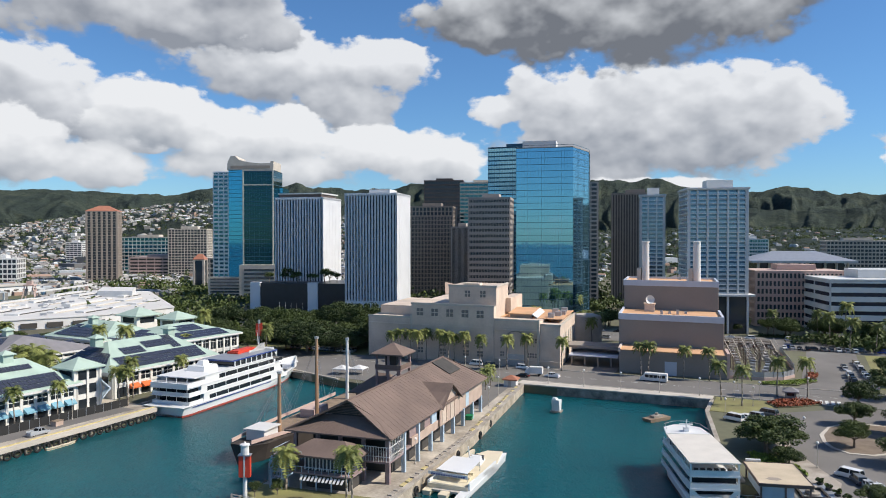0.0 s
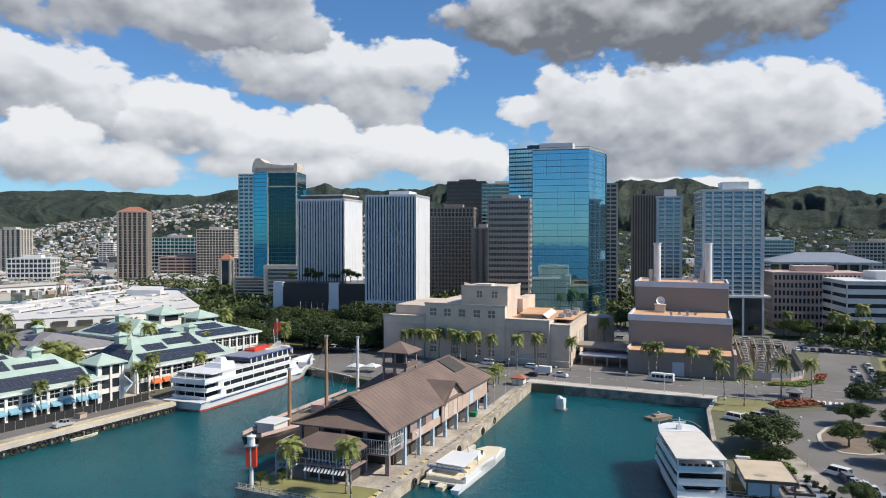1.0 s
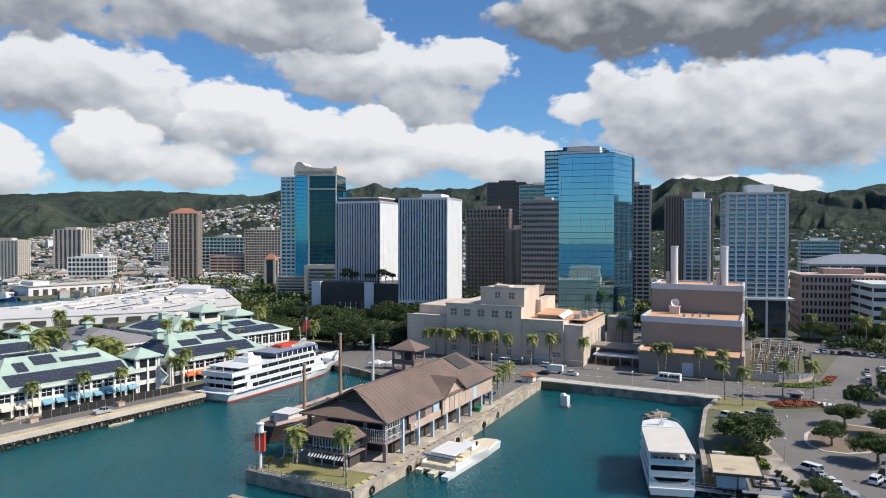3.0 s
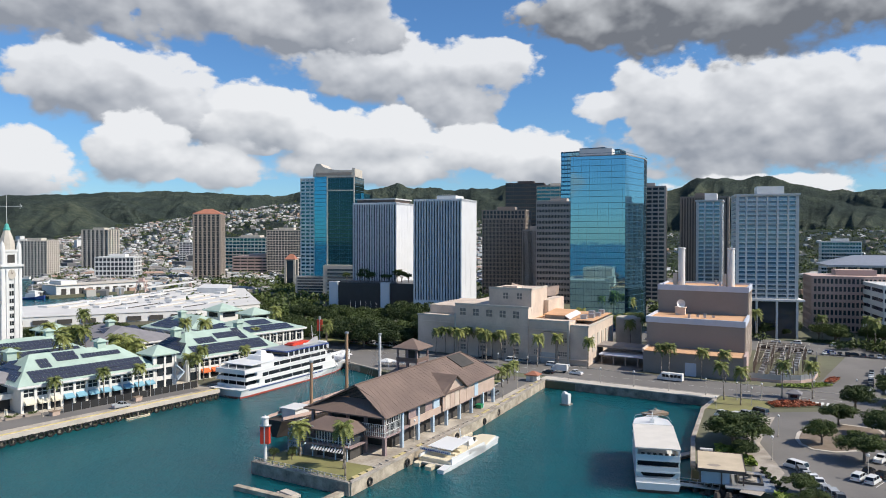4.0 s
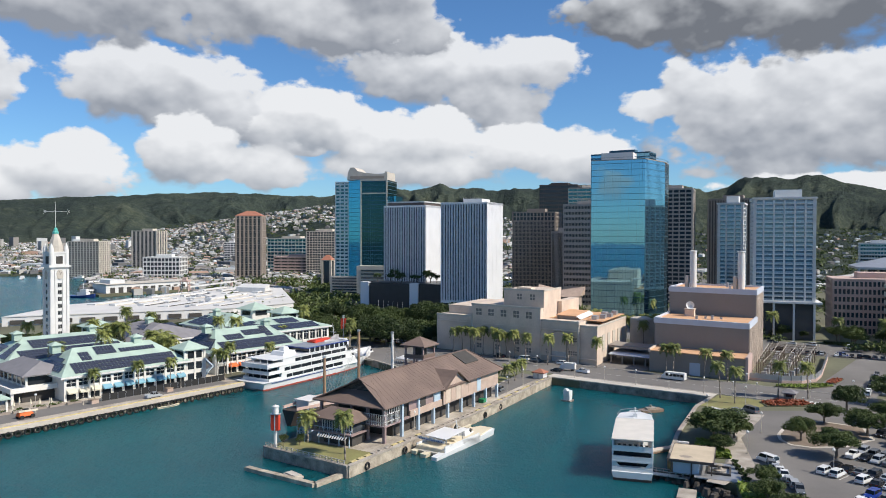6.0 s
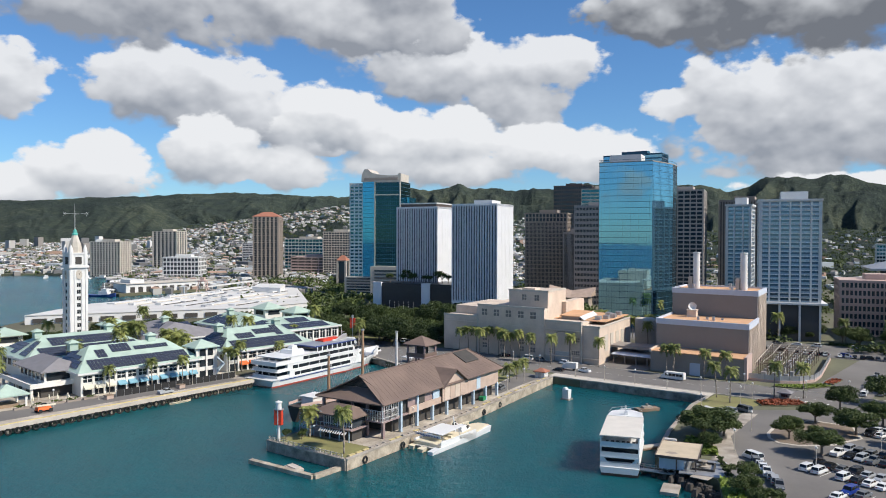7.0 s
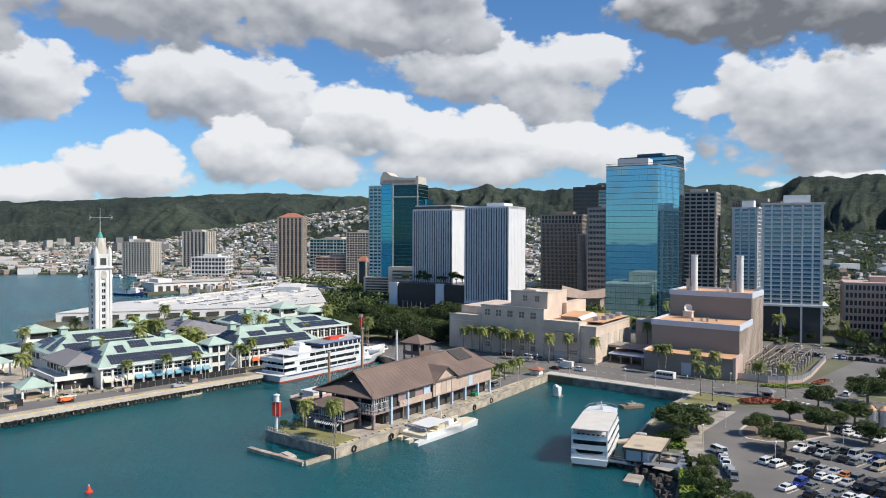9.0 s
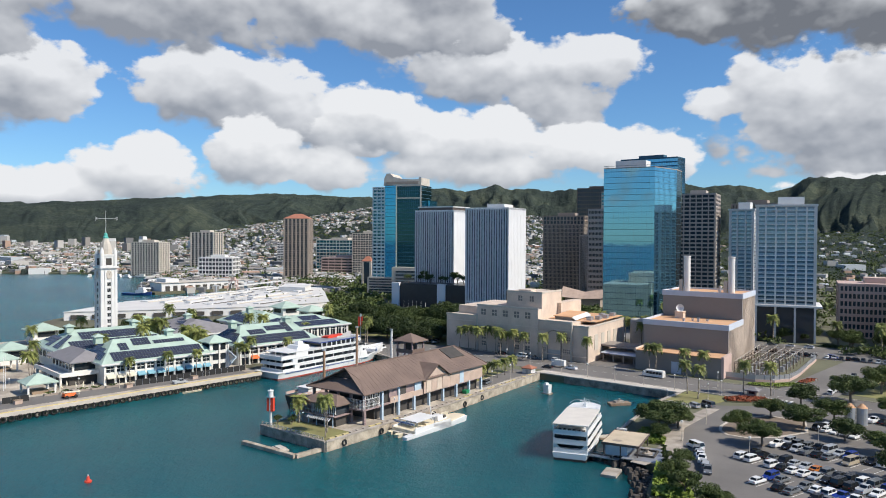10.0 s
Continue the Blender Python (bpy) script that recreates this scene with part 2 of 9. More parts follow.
BLUE_GLASS = glass_skin("blue_mirror_glass", (0.25, 0.50, 0.62), 0.03, 0.95, 0.006)
# brown tint holds a neighbouring tower's reflection
BROWN_REFLECTION_GLASS = glass_skin("brown_reflection_glass", (0.17, 0.14, 0.11), 0.05, 0.9, 0.006)
DEEP_GLASS = glass_skin("deep_blue_glass", (0.02, 0.10, 0.17), 0.05, 0.8, 0.004)
TEAL_GLASS = glass_skin("teal_tower_glass", (0.03, 0.15, 0.19), 0.05, 0.85, 0.006)
PALE_GLASS = glass_skin("pale_balcony_glass", (0.10, 0.17, 0.25), 0.06, 0.7, 0.004)


# ---- building blocks ----
class Geo:
    """Vertices and faces gathered for one mesh."""

    def __init__(self):
        self.v, self.f = [], []

    def add(self, verts, faces):
        n = len(self.v)
        self.v += [tuple(p) for p in verts]
        self.f += [tuple(n + k for k in f) for f in faces]
        return self

    def box(self, x0, x1, y0, y1, z0, z1):
        return self.add([(x0, y0, z0), (x1, y0, z0), (x1, y1, z0), (x0, y1, z0), (x0, y0, z1), (x1, y0, z1), (x1, y1, z1), (x0, y1, z1)],
                        [(3, 2, 1, 0), (4, 5, 6, 7), (0, 1, 5, 4), (1, 2, 6, 5), (2, 3, 7, 6), (3, 0, 4, 7)])

    def prism(self, ring, z0, z1, top=None):
        """A block on an anticlockwise ring of (x, y); top: another ring for its upper side."""
        n, top = len(ring), top or ring
        verts = [(x, y, z0) for x, y in ring] + [(x, y, z1) for x, y in top]
        faces = [tuple(range(n))[::-1], tuple(range(n, 2 * n))] + [(k, (k + 1) % n, n + (k + 1) % n, n + k) for k in range(n)]
        return self.add(verts, faces)

    def tube(self, a, b, r0, r1=None, n=8):
        a, b = Vector(a), Vector(b)
        q = (b - a).to_track_quat("Z", "Y")
        r1 = r0 if r1 is None else r1
        ring = [(math.cos(2 * math.pi * k / n), math.sin(2 * math.pi * k / n)) for k in range(n)]
        verts = [a + q @ Vector((c * r0, s * r0, 0)) for c, s in ring] + [b + q @ Vector((c * r1, s * r1, 0)) for c, s in ring]
        faces = [(k, (k + 1) % n, n + (k + 1) % n, n + k) for k in range(n)] + [tuple(range(n))[::-1], tuple(range(n, 2 * n))]
        return self.add(verts, faces)

    def loft(self, rings, close=True):
        n = len(rings[0])
        verts = [p for r in rings for p in r]
        faces = [(i * n + k, i * n + (k + 1) % n, (i + 1) * n + (k + 1) % n, (i + 1) * n + k) for i in range(len(rings) - 1) for k in range(n)]
        if close:
            faces += [tuple(range(n))[::-1], tuple(range((len(rings) - 1) * n, len(rings) * n))]
        return self.add(verts, faces)

    def lathe(self, profile, x=0, y=0, n=12):
        return self.loft([[(x + r * math.cos(2 * math.pi * k / n), y + r * math.sin(2 * math.pi * k / n), z) for k in range(n)] for r, z in profile])

    def beam(self, a, b, w, h):
        """A bar of width w and height h from a to b."""
        a, b = Vector(a), Vector(b)
        d = (b - a).normalized()
        side = d.cross(Vector((0, 0, 1)))
        side = (side.normalized() if side.length > 1e-4 else Vector((1, 0, 0))) * w / 2
        up = side.cross(d).normalized() * h / 2
        return self.loft([[p - side - up, p + side - up, p + side + up, p - side + up] for p in (a, b)])

    def slab(self, quad, t):
        """A plate of thickness t under a ring of 3D points."""
        n = len(quad)
        low = [(x, y, z - t) for x, y, z in quad]
        return self.add(list(quad) + low, [tuple(range(n)), tuple(range(n, 2 * n))[::-1]] + [(k, n + k, n + (k + 1) % n, (k + 1) % n) for k in range(n)])

    def hip(self, x0, x1, y0, y1, z, h, t=0.35, inset=None):
        """A hipped roof over a rectangle; the ridge runs along the longer side."""
        w, d = x1 - x0, y1 - y0
        k = min(w, d) / 2 if inset is None else inset
        cx, cy = (x0 + x1) / 2, (y0 + y1) / 2
        a, b = ((x0 + k, cy, z + h), (x1 - k, cy, z + h)) if w >= d else ((cx, y0 + k, z + h), (cx, y1 - k, z + h))
        c = [(x0, y0, z), (x1, y0, z), (x1, y1, z), (x0, y1, z)]
        low = [(x, y, zz - t) for x, y, zz in c]
        if w >= d:
            faces = [(0, 1, 5, 4), (1, 2, 5), (2, 3, 4, 5), (3, 0, 4)]
        else:
            faces = [(0, 1, 4), (1, 2, 5, 4), (2, 3, 5), (3, 0, 4, 5)]
        return self.add(c + [a, b] + low, faces + [(6, 9, 8, 7), (0, 6, 7, 1), (1, 7, 8, 2), (2, 8, 9, 3), (3, 9, 6, 0)])

    def skew(self, k):
        self.v = [(x + k * y, y, z) for x, y, z in self.v]
        return self

    def turned(self, m):
        self.v = [tuple(m @ Vector(p)) for p in self.v]
        return self

    def mesh(self, name, mat, smooth=False):
        me = bpy.data.meshes.new(name)
        me.from_pydata(self.v, [], self.f)
        me.materials.append(mat)
        if smooth:
            me.polygons.foreach_set("use_smooth", [True] * len(me.polygons))
        me.update()
        return me


def thing(name, m, label, category, group="", kind=""):
    """An Empty at the base of a thing; its parts are meshes under it."""
    ob = new(name)
    ob.empty_display_size = 0.3
    ob.matrix_world = m
    return tagged(ob, label, category, group, kind)


def part(name, geo, mat, parent, label="", smooth=False, kind=""):
    ob = new(name, geo.mesh(name, mat, smooth))
    ob.parent = parent
    return tagged(ob, label, kind=kind)


def whole(name, geo, mat, m, label, category, group="", kind="", smooth=False):
    ob = new(name, geo.mesh(name, mat, smooth))
    ob.matrix_world = m
    return tagged(ob, label, category, group, kind)


# Local frames: the power station's quay, the pier, the market's quay.
FH, FP, FM = pose(42, 275.5, 0, 0, 0, -34.5), pose(-18.4, 165.1, 0, 0, 0, -29.2), pose(-119.3, 228.5, 0, 0, 0, -39.6)


def at(f, x, y, z=0):
    p = f @ Vector((x, y, z))
    return (p.x, p.y)


# ---- ground and water ----
g = Geo()
g.add([(-6000, -4000, 0), (6000, -4000, 0), (6000, 6000, 0), (-6000, 6000, 0)], [(0, 1, 2, 3)])
whole("water", g, WATER, pose(0, 0, 0), "calm teal harbour water with fine ripples", "water", kind="structure")

QUAY = 2.5
LAND = [
    (4900, -900), (4900, 5200), (-4900, 5200), (-4900, 1150), (-1500, 1010), (-760, 975), (-521, 1006), (-456, 904), (-345, 668), (-322, 655), (-262, 735), (-228, 702),
    (-256, 545), (-280, 505), (-272, 412), (-242, 383), (-222, 313), (-198, 240),
    at(FM, 26, -75), at(FM, 16, 56), at(FM, 9, 57), at(FM, -4, 124), at(FM, 7, 123), at(FP, -64, 113.5), at(FP, -29, 104),
    at(FP, -27, 2), at(FP, 1, 0), at(FP, 2.0, 60), at(FP, -0.5, 125.5), at(FH, 60, 1), at(FH, 60, -15), at(FH, 66, -51), at(FH, 72, -76),
    at(FH, 90, -84), at(FH, 97, -104), at(FH, 112, -124), at(FH, 150, -170), at(FH, 400, -420),
]
g = Geo().prism(LAND[::1], -6, QUAY)
whole("ground", g, SOIL, pose(0, 0, 0), "flat coastal land sheet behind the sea walls", "ground", kind="structure")


def in_ring(x, y, ring):
    k, n = False, len(ring)
    for i in range(n):
        (xa, ya), (xb, yb) = ring[i], ring[i - 1]
        if (ya > y) != (yb > y) and x < (xb - xa) * (y - ya) / (yb - ya) + xa:
            k = not k
    return k


def sheet(name, frame_m, ring, z, mat, label, category="pavement", kind="structure", t=0.12):
    """A paved area, lying on the ground."""
    return whole(name, Geo().prism(ring, z - t, z), mat, frame_m, label, category, kind=kind)


# ---- mountains ----
# Skyline: azimuth to the right of +y and elevation seen from the harbour, both in degrees.
SKYLINE = [(-75, 2.0), (-60, 2.1), (-45, 2.15), (-37, 2.2), (-35, 2.25), (-32.8, 2.35), (-29, 2.62), (-26.3, 2.8), (-24, 2.95), (-20.4, 3.15), (-18.6, 3.25), (-16.3, 3.2), (-13, 3.1), (-11, 3.05), (-9.2, 3.35), (-7, 3.75), (-5.3, 3.9), (-3.6, 3.6), (-1.8, 4.05),
           (-0.5, 3.75), (0.8, 3.85), (2.1, 3.55), (4.3, 3.8), (5.4, 3.65), (6.9, 4.2), (8.6, 3.95), (10.3, 4.05), (13.5, 3.9), (17, 3.75), (18.1, 3.35), (19.5, 3.7), (20.7, 4.35), (22.4, 4.25), (23.9, 4.15), (25.5, 4.45), (26.9, 3.8), (28.3, 3.45), (30.9, 3.15),
           (33.3, 3.35), (34.2, 3.55), (35.6, 3.3), (37.4, 2.85), (38.7, 2.9), (40.1, 2.75), (44, 2.9), (52, 2.6), (64, 2.2), (80, 2.0)]
# Nearer spurs before the main ridge, and the low hills that carry the houses.
SPURS = [(-60, 1.6), (-40, 1.9), (-34, 2.05), (-29, 2.45), (-26, 2.65), (-24.6, 2.55), (-23.4, 1.7), (-22, 0.9), (-18, 1.0), (-12, 1.6), (-8, 1.9), (-3, 2.6), (1, 2.3), (6, 2.7), (12, 2.6), (17, 2.3), (20, 2.6), (24, 3.3), (27, 3.1), (30, 2.2), (34, 1.7), (40, 1.9), (60, 1.4)]
FOOT = [(-60, -0.6), (-28, -0.6), (-24, -0.1), (-20, 0.8), (-15, 1.6), (-11, 2.35), (-8.5, 2.6), (-5, 2.2), (0, 1.4), (8, 0.6), (16, 0.3), (24, 0.4), (32, 0.5), (60, 0.2)]

SPAN, STEP = (-58.0, 62.0), 0.14
CREST, SPUR, KNOLL = 4350.0, 3250.0, 2350.0
RINGS = np.concatenate([np.linspace(900, 2000, 26), np.linspace(2030, 4400, 110), np.linspace(4450, 4900, 8)])


def mountain_field():
    """A ridge behind the town cut by valleys, nearer spurs, and foothills."""
    az = np.arange(SPAN[0], SPAN[1], STEP)
    lines = [np.interp(az, [a for a, _ in c], [e for _, e in c]) for c in (SKYLINE, SPURS, FOOT)]
    verts, faces = [], []
    for i, deg in enumerate(az):
        a = radians(deg)
        wild = min(1.0, max(0.22, (deg + 26) / 22))             # the far west is smooth, the east rugged
        jag = 0.12 * wild * noise.fractal(Vector((deg / 1.1, 0.7, 3.0)), 0.75, 2.1, 5)
        tops = [math.tan(radians(lines[k][i] + jag * (1, 1.4, 0.6)[k])) * d + 55 for k, d in enumerate((CREST, SPUR, KNOLL))]
        for rr in RINGS:
            x, y = rr * math.sin(a), rr * math.cos(a)
            warp = 5.0 * noise.noise(Vector((x / 500, y / 500, 9.0)))
            z = 0.0
            for top, crest, foot, back, fold, seed in ((tops[0], CREST, 1500, 500, 3.1, 2.7), (tops[1], SPUR, 800, 620, 2.6, 8.2), (tops[2], KNOLL, 1250, 700, 6.0, 5.1)):
                p = 1 - (crest - rr) / foot if rr < crest else 1 - (rr - crest) / back
                p = max(0.0, min(1.0, p))
                # ribs run down the flank between gullies
                u = (deg + warp * (1 - p) + 0.5 * (1 - p)) / fold
                rib = 0.62 * abs(noise.noise(Vector((u, rr / 900, seed)))) + 0.30 * abs(noise.noise(Vector((u * 2.7, rr / 420, seed + 3)))) + 0.15 * abs(noise.noise(Vector((u * 6.5, rr / 240, seed + 7))))
                cut = rib * 2.2 * (wild if crest != KNOLL else 0.35)
                z = max(z, max(0.0, top) * p ** (0.72 + 1.9 * cut) * (1 - 0.34 * cut * (1 - p)))
            z += 9.0 * noise.fractal(Vector((x / 110, y / 110, 1.0)), 0.7, 2.0, 3) * min(1, z / 120)
            z += QUAY - 0.6
            if rr < 1700 and not in_ring(x, y, LAND):
                z = -8
            verts.append((x, y, z))
    m = len(RINGS)
    for i in range(len(az) - 1):
        for k in range(m - 1):
            a = i * m + k
            faces.append((a, a + m, a + m + 1, a + 1))
    geo = Geo()
    geo.v, geo.f = verts, faces
    return geo


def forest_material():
    m = bpy.data.materials.new("hazed_forest_slopes")
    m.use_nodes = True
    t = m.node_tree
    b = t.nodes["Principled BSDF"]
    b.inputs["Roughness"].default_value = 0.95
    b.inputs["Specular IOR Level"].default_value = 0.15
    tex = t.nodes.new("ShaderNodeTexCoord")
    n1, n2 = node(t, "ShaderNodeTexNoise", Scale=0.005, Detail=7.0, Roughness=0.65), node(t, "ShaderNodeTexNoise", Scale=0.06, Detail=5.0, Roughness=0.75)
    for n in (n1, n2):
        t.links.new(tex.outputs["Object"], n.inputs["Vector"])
    # greens greyed and blued: distance haze is put into the base colours
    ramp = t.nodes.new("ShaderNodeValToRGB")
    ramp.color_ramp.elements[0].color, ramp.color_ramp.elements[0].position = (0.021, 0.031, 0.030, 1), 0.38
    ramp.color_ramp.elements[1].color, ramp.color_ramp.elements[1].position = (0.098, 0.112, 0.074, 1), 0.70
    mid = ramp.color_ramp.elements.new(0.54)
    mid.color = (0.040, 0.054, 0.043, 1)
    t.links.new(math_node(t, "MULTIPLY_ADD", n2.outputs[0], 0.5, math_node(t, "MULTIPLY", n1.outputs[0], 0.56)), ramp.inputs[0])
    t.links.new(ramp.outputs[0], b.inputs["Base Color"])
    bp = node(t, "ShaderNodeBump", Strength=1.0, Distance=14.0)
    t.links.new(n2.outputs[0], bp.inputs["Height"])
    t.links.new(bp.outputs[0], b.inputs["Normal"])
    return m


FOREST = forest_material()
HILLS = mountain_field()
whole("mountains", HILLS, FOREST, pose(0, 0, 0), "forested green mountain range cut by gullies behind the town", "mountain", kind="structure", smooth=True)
_hx = np.array(HILLS.v).reshape(-1, len(RINGS), 3)


def hill_height(x, y):
    """Height of the slopes at a place."""
    a, rr = math.degrees(math.atan2(x, y)), math.hypot(x, y)
    i = int(round((a - SPAN[0]) / STEP))
    if not 0 <= i < _hx.shape[0] or rr < 950:
        return QUAY
    return max(QUAY, float(np.interp(rr, RINGS, _hx[i, :, 2])))


# ---- office towers ----
def grid_walls(w, d, z0, z1, floors, cols_w, cols_d, sp, pw, dep, sides="fblr"):
    """Spandrels and piers standing proud of a core of w by d, centred."""
    bands, piers = Geo(), Geo()
    h = (z1 - z0) / floors
    x, y = w / 2, d / 2
    for k in range(floors + 1):
        a, b = z0 + k * h - sp / 2, z0 + k * h + sp / 2
        b = min(b, z1)
        a = max(a, z0)
        if "f" in sides: bands.box(-x, x, -y - dep, -y, a, b)
        if "b" in sides: bands.box(-x, x, y, y + dep, a, b)
        if "l" in sides: bands.box(-x - dep, -x, -y, y, a, b)
        if "r" in sides: bands.box(x, x + dep, -y, y, a, b)
    e = dep + 0.06
    for k in range(cols_w + 1):
        c = -x + w * k / cols_w
        if "f" in sides: piers.box(c - pw / 2, c + pw / 2, -y - e, -y, z0, z1)
        if "b" in sides: piers.box(c - pw / 2, c + pw / 2, y, y + e, z0, z1)
    for k in range(cols_d + 1):
        c = -y + d * k / cols_d
        if "l" in sides: piers.box(-x - e, -x, c - pw / 2, c + pw / 2, z0, z1)
        if "r" in sides: piers.box(x, x + e, c - pw / 2, c + pw / 2, z0, z1)
    return bands, piers


def tower(name, x, y, rz, w, d, z1, floors, cw, cd, sp, pw, dep, wall, glass, label, category="building", z0=QUAY, roof=None, mech=True, band_mat=None, sides="fblr", mech_box=None):
    """An office or apartment block; x, y: the middle of its front edge, which faces -y before the turn."""
    t = thing(name, pose(x, y, 0, 0, 0, rz) @ pose(0, d / 2, 0), label, category)
    part("glass_core", Geo().box(-w / 2, w / 2, -d / 2, d / 2, z0 - 1, z1 - 0.4), glass, t, "dark window glass")
    bands, piers = grid_walls(w, d, z0, z1, floors, cw, cd, sp, pw, dep, sides)
    part("spandrel_grid", bands, band_mat or wall, t, kind="stuff")
    part("pier_grid", piers, wall, t, kind="stuff")
    part("roof", Geo().box(-w / 2 - dep, w / 2 + dep, -d / 2 - dep, d / 2 + dep, z1 - 0.4, z1 + 0.7), roof or wall, t, "flat roof with parapet")
    if mech:
        a, b, c, e, h = mech_box or (-w * 0.22, w * 0.22, -d * 0.2, d * 0.25, 3.8)
        gm = Geo().box(a, b, c, e, z1 + 0.7, z1 + h)
        for k in range(6):
            gm.box(a + (b - a) * (k + 0.2) / 6, a + (b - a) * (k + 0.8) / 6, c - 0.15, c, z1 + 1.2, z1 + h - 0.8)
        part("plant_room", gm, wall, t)
    return t


NAVY_GLASS = surface("navy_window_strips", (0.010, 0.014, 0.035), 0.25, spread=0.3, scale=0.5)
WHITE_FIN = surface("white_precast_fins", (0.67, 0.675, 0.69), 0.6, spread=0.08, scale=0.1, grain=2.0)
BROWN_CONC = surface("brown_precast", (0.30, 0.25, 0.21), 0.85, spread=0.15, scale=0.1)
GREY_CONC = surface("grey_brown_precast", (0.42, 0.37, 0.33), 0.85, spread=0.15, scale=0.1)
PINK_CONC = surface("pink_granite", (0.52, 0.38, 0.33), 0.8, spread=0.12, scale=0.1)
DARK_WALL = surface("dark_brown_wall", (0.10, 0.075, 0.065), 0.6, spread=0.2, scale=0.1)
BLACK_WALL = surface("black_granite_wall", (0.018, 0.02, 0.028), 0.35, spread=0.3, scale=0.3)
RED_ROOF = surface("red_tile_roof", (0.38, 0.155, 0.095), 0.85, spread=0.25, scale=0.3, grain=4.0)
STEEL = surface("grey_steel", (0.45, 0.46, 0.48), 0.45, metal=0.6, spread=0.15)
BLUE_STEEL = surface("blue_grey_mullion", (0.035, 0.10, 0.15), 0.4, spread=0.1)


def striped_tower(x, y, rz, w, d, z1, label, group):
    """White tower with deep vertical fins on two faces, ribbed blank side walls and an arcade at its foot."""
    t = thing("striped_office_tower", pose(x, y, 0, 0, 0, rz) @ pose(0, d / 2, 0), label, "building", group)
    part("glass_core", Geo().box(-w / 2 + 0.2, w / 2 - 0.2, -d / 2 + 1.0, d / 2 - 1.0, QUAY - 1, z1 - 1), NAVY_GLASS, t, "dark blue window strips")
    n = 17
    p = (w - 1.2) / n
    for s in (-1, 1):
        fins = Geo()
        for k in range(n + 1):
            c = -w / 2 + 0.6 + k * p
            fins.box(c - 0.5, c + 0.5, s * (d / 2 - 0.5) - 0.5, s * (d / 2 - 0.5) + 0.5, QUAY + 9, z1 - 1.6)
        part("fin_screen", fins, WHITE_FIN, t, "white vertical fins", kind="stuff")
        side = Geo().box(s * (w / 2 - 0.3) - 0.3, s * (w / 2 - 0.3) + 0.3, -d / 2, d / 2, QUAY + 8, z1)
        part("side_wall", side, WHITE_FIN, t, "ribbed white side wall")
        ribs = Geo()
        for k in range(12):
            c = -d / 2 + (k + 0.5) * d / 12
            ribs.box(s * (w / 2 + 0.03) - 0.03, s * (w / 2 + 0.03) + 0.03, c - 1.1, c + 1.1, QUAY + 9, z1 - 2)
        part("rib_screen", ribs, WHITE_FIN, t, kind="stuff")
    part("crown", Geo().box(-w / 2, w / 2, -d / 2, d / 2, z1 - 1.6, z1), WHITE_FIN, t)
    teeth = Geo()
    for k in range(34):
        c = -w / 2 + (k + 0.5) * w / 34
        teeth.box(c - 0.22, c + 0.22, -d / 2 - 0.25, -d / 2, z1 - 1.5, z1 - 0.5)
        teeth.box(w / 2 + 0.2, w / 2 + 0.45, c * d / w - 0.22, c * d / w + 0.22, z1 - 1.5, z1 - 0.5)
    part("cornice", teeth, WHITE_FIN, t, kind="stuff")
    belt = Geo().box(-w / 2, w / 2, -d / 2, -d / 2 + 1, QUAY + 7, QUAY + 9).box(-w / 2, w / 2, d / 2 - 1, d / 2, QUAY + 7, QUAY + 9)
    part("belt", belt, WHITE_FIN, t)
    for k in range(7):
        c = -w / 2 + 0.8 + k * (w - 1.6) / 6
        for s in (-1, 1):
            part("column", Geo().box(c - 0.8, c + 0.8, s * (d / 2 - 0.7) - 0.7, s * (d / 2 - 0.7) + 0.7, QUAY - 1, QUAY + 7), WHITE_FIN, t)
    room = Geo().box(-w * 0.1, w * 0.3, -d * 0.25, d * 0.25, z1, z1 + 2.6)
    for k in range(10):
        room.box(-w * 0.1 + k * w * 0.04, -w * 0.1 + k * w * 0.04 + 0.12, -d * 0.25 - 0.2, -d * 0.25 - 0.1, z1 + 2.6, z1 + 3.5)
    part("plant_room", room, WHITE, t)
    return t


striped_tower(9.0, 505.5, -22, 34.5, 33, 79.8, "white office tower with dark vertical window stripes and arcade", "striped twin towers")
t1 = striped_tower(-37.0, 567.5, -24, 37, 33, 80.0, "white striped office tower with a dark recessed top floor", "striped twin towers")
part("top_floor", Geo().box(-16, 16, -14, 14, 80.0, 82.2), DARK_WALL, t1, "dark recessed top floor")
part("top_slab", Geo().box(-16.8, 16.8, -14.8, 14.8, 82.2, 83.1), WHITE, t1)


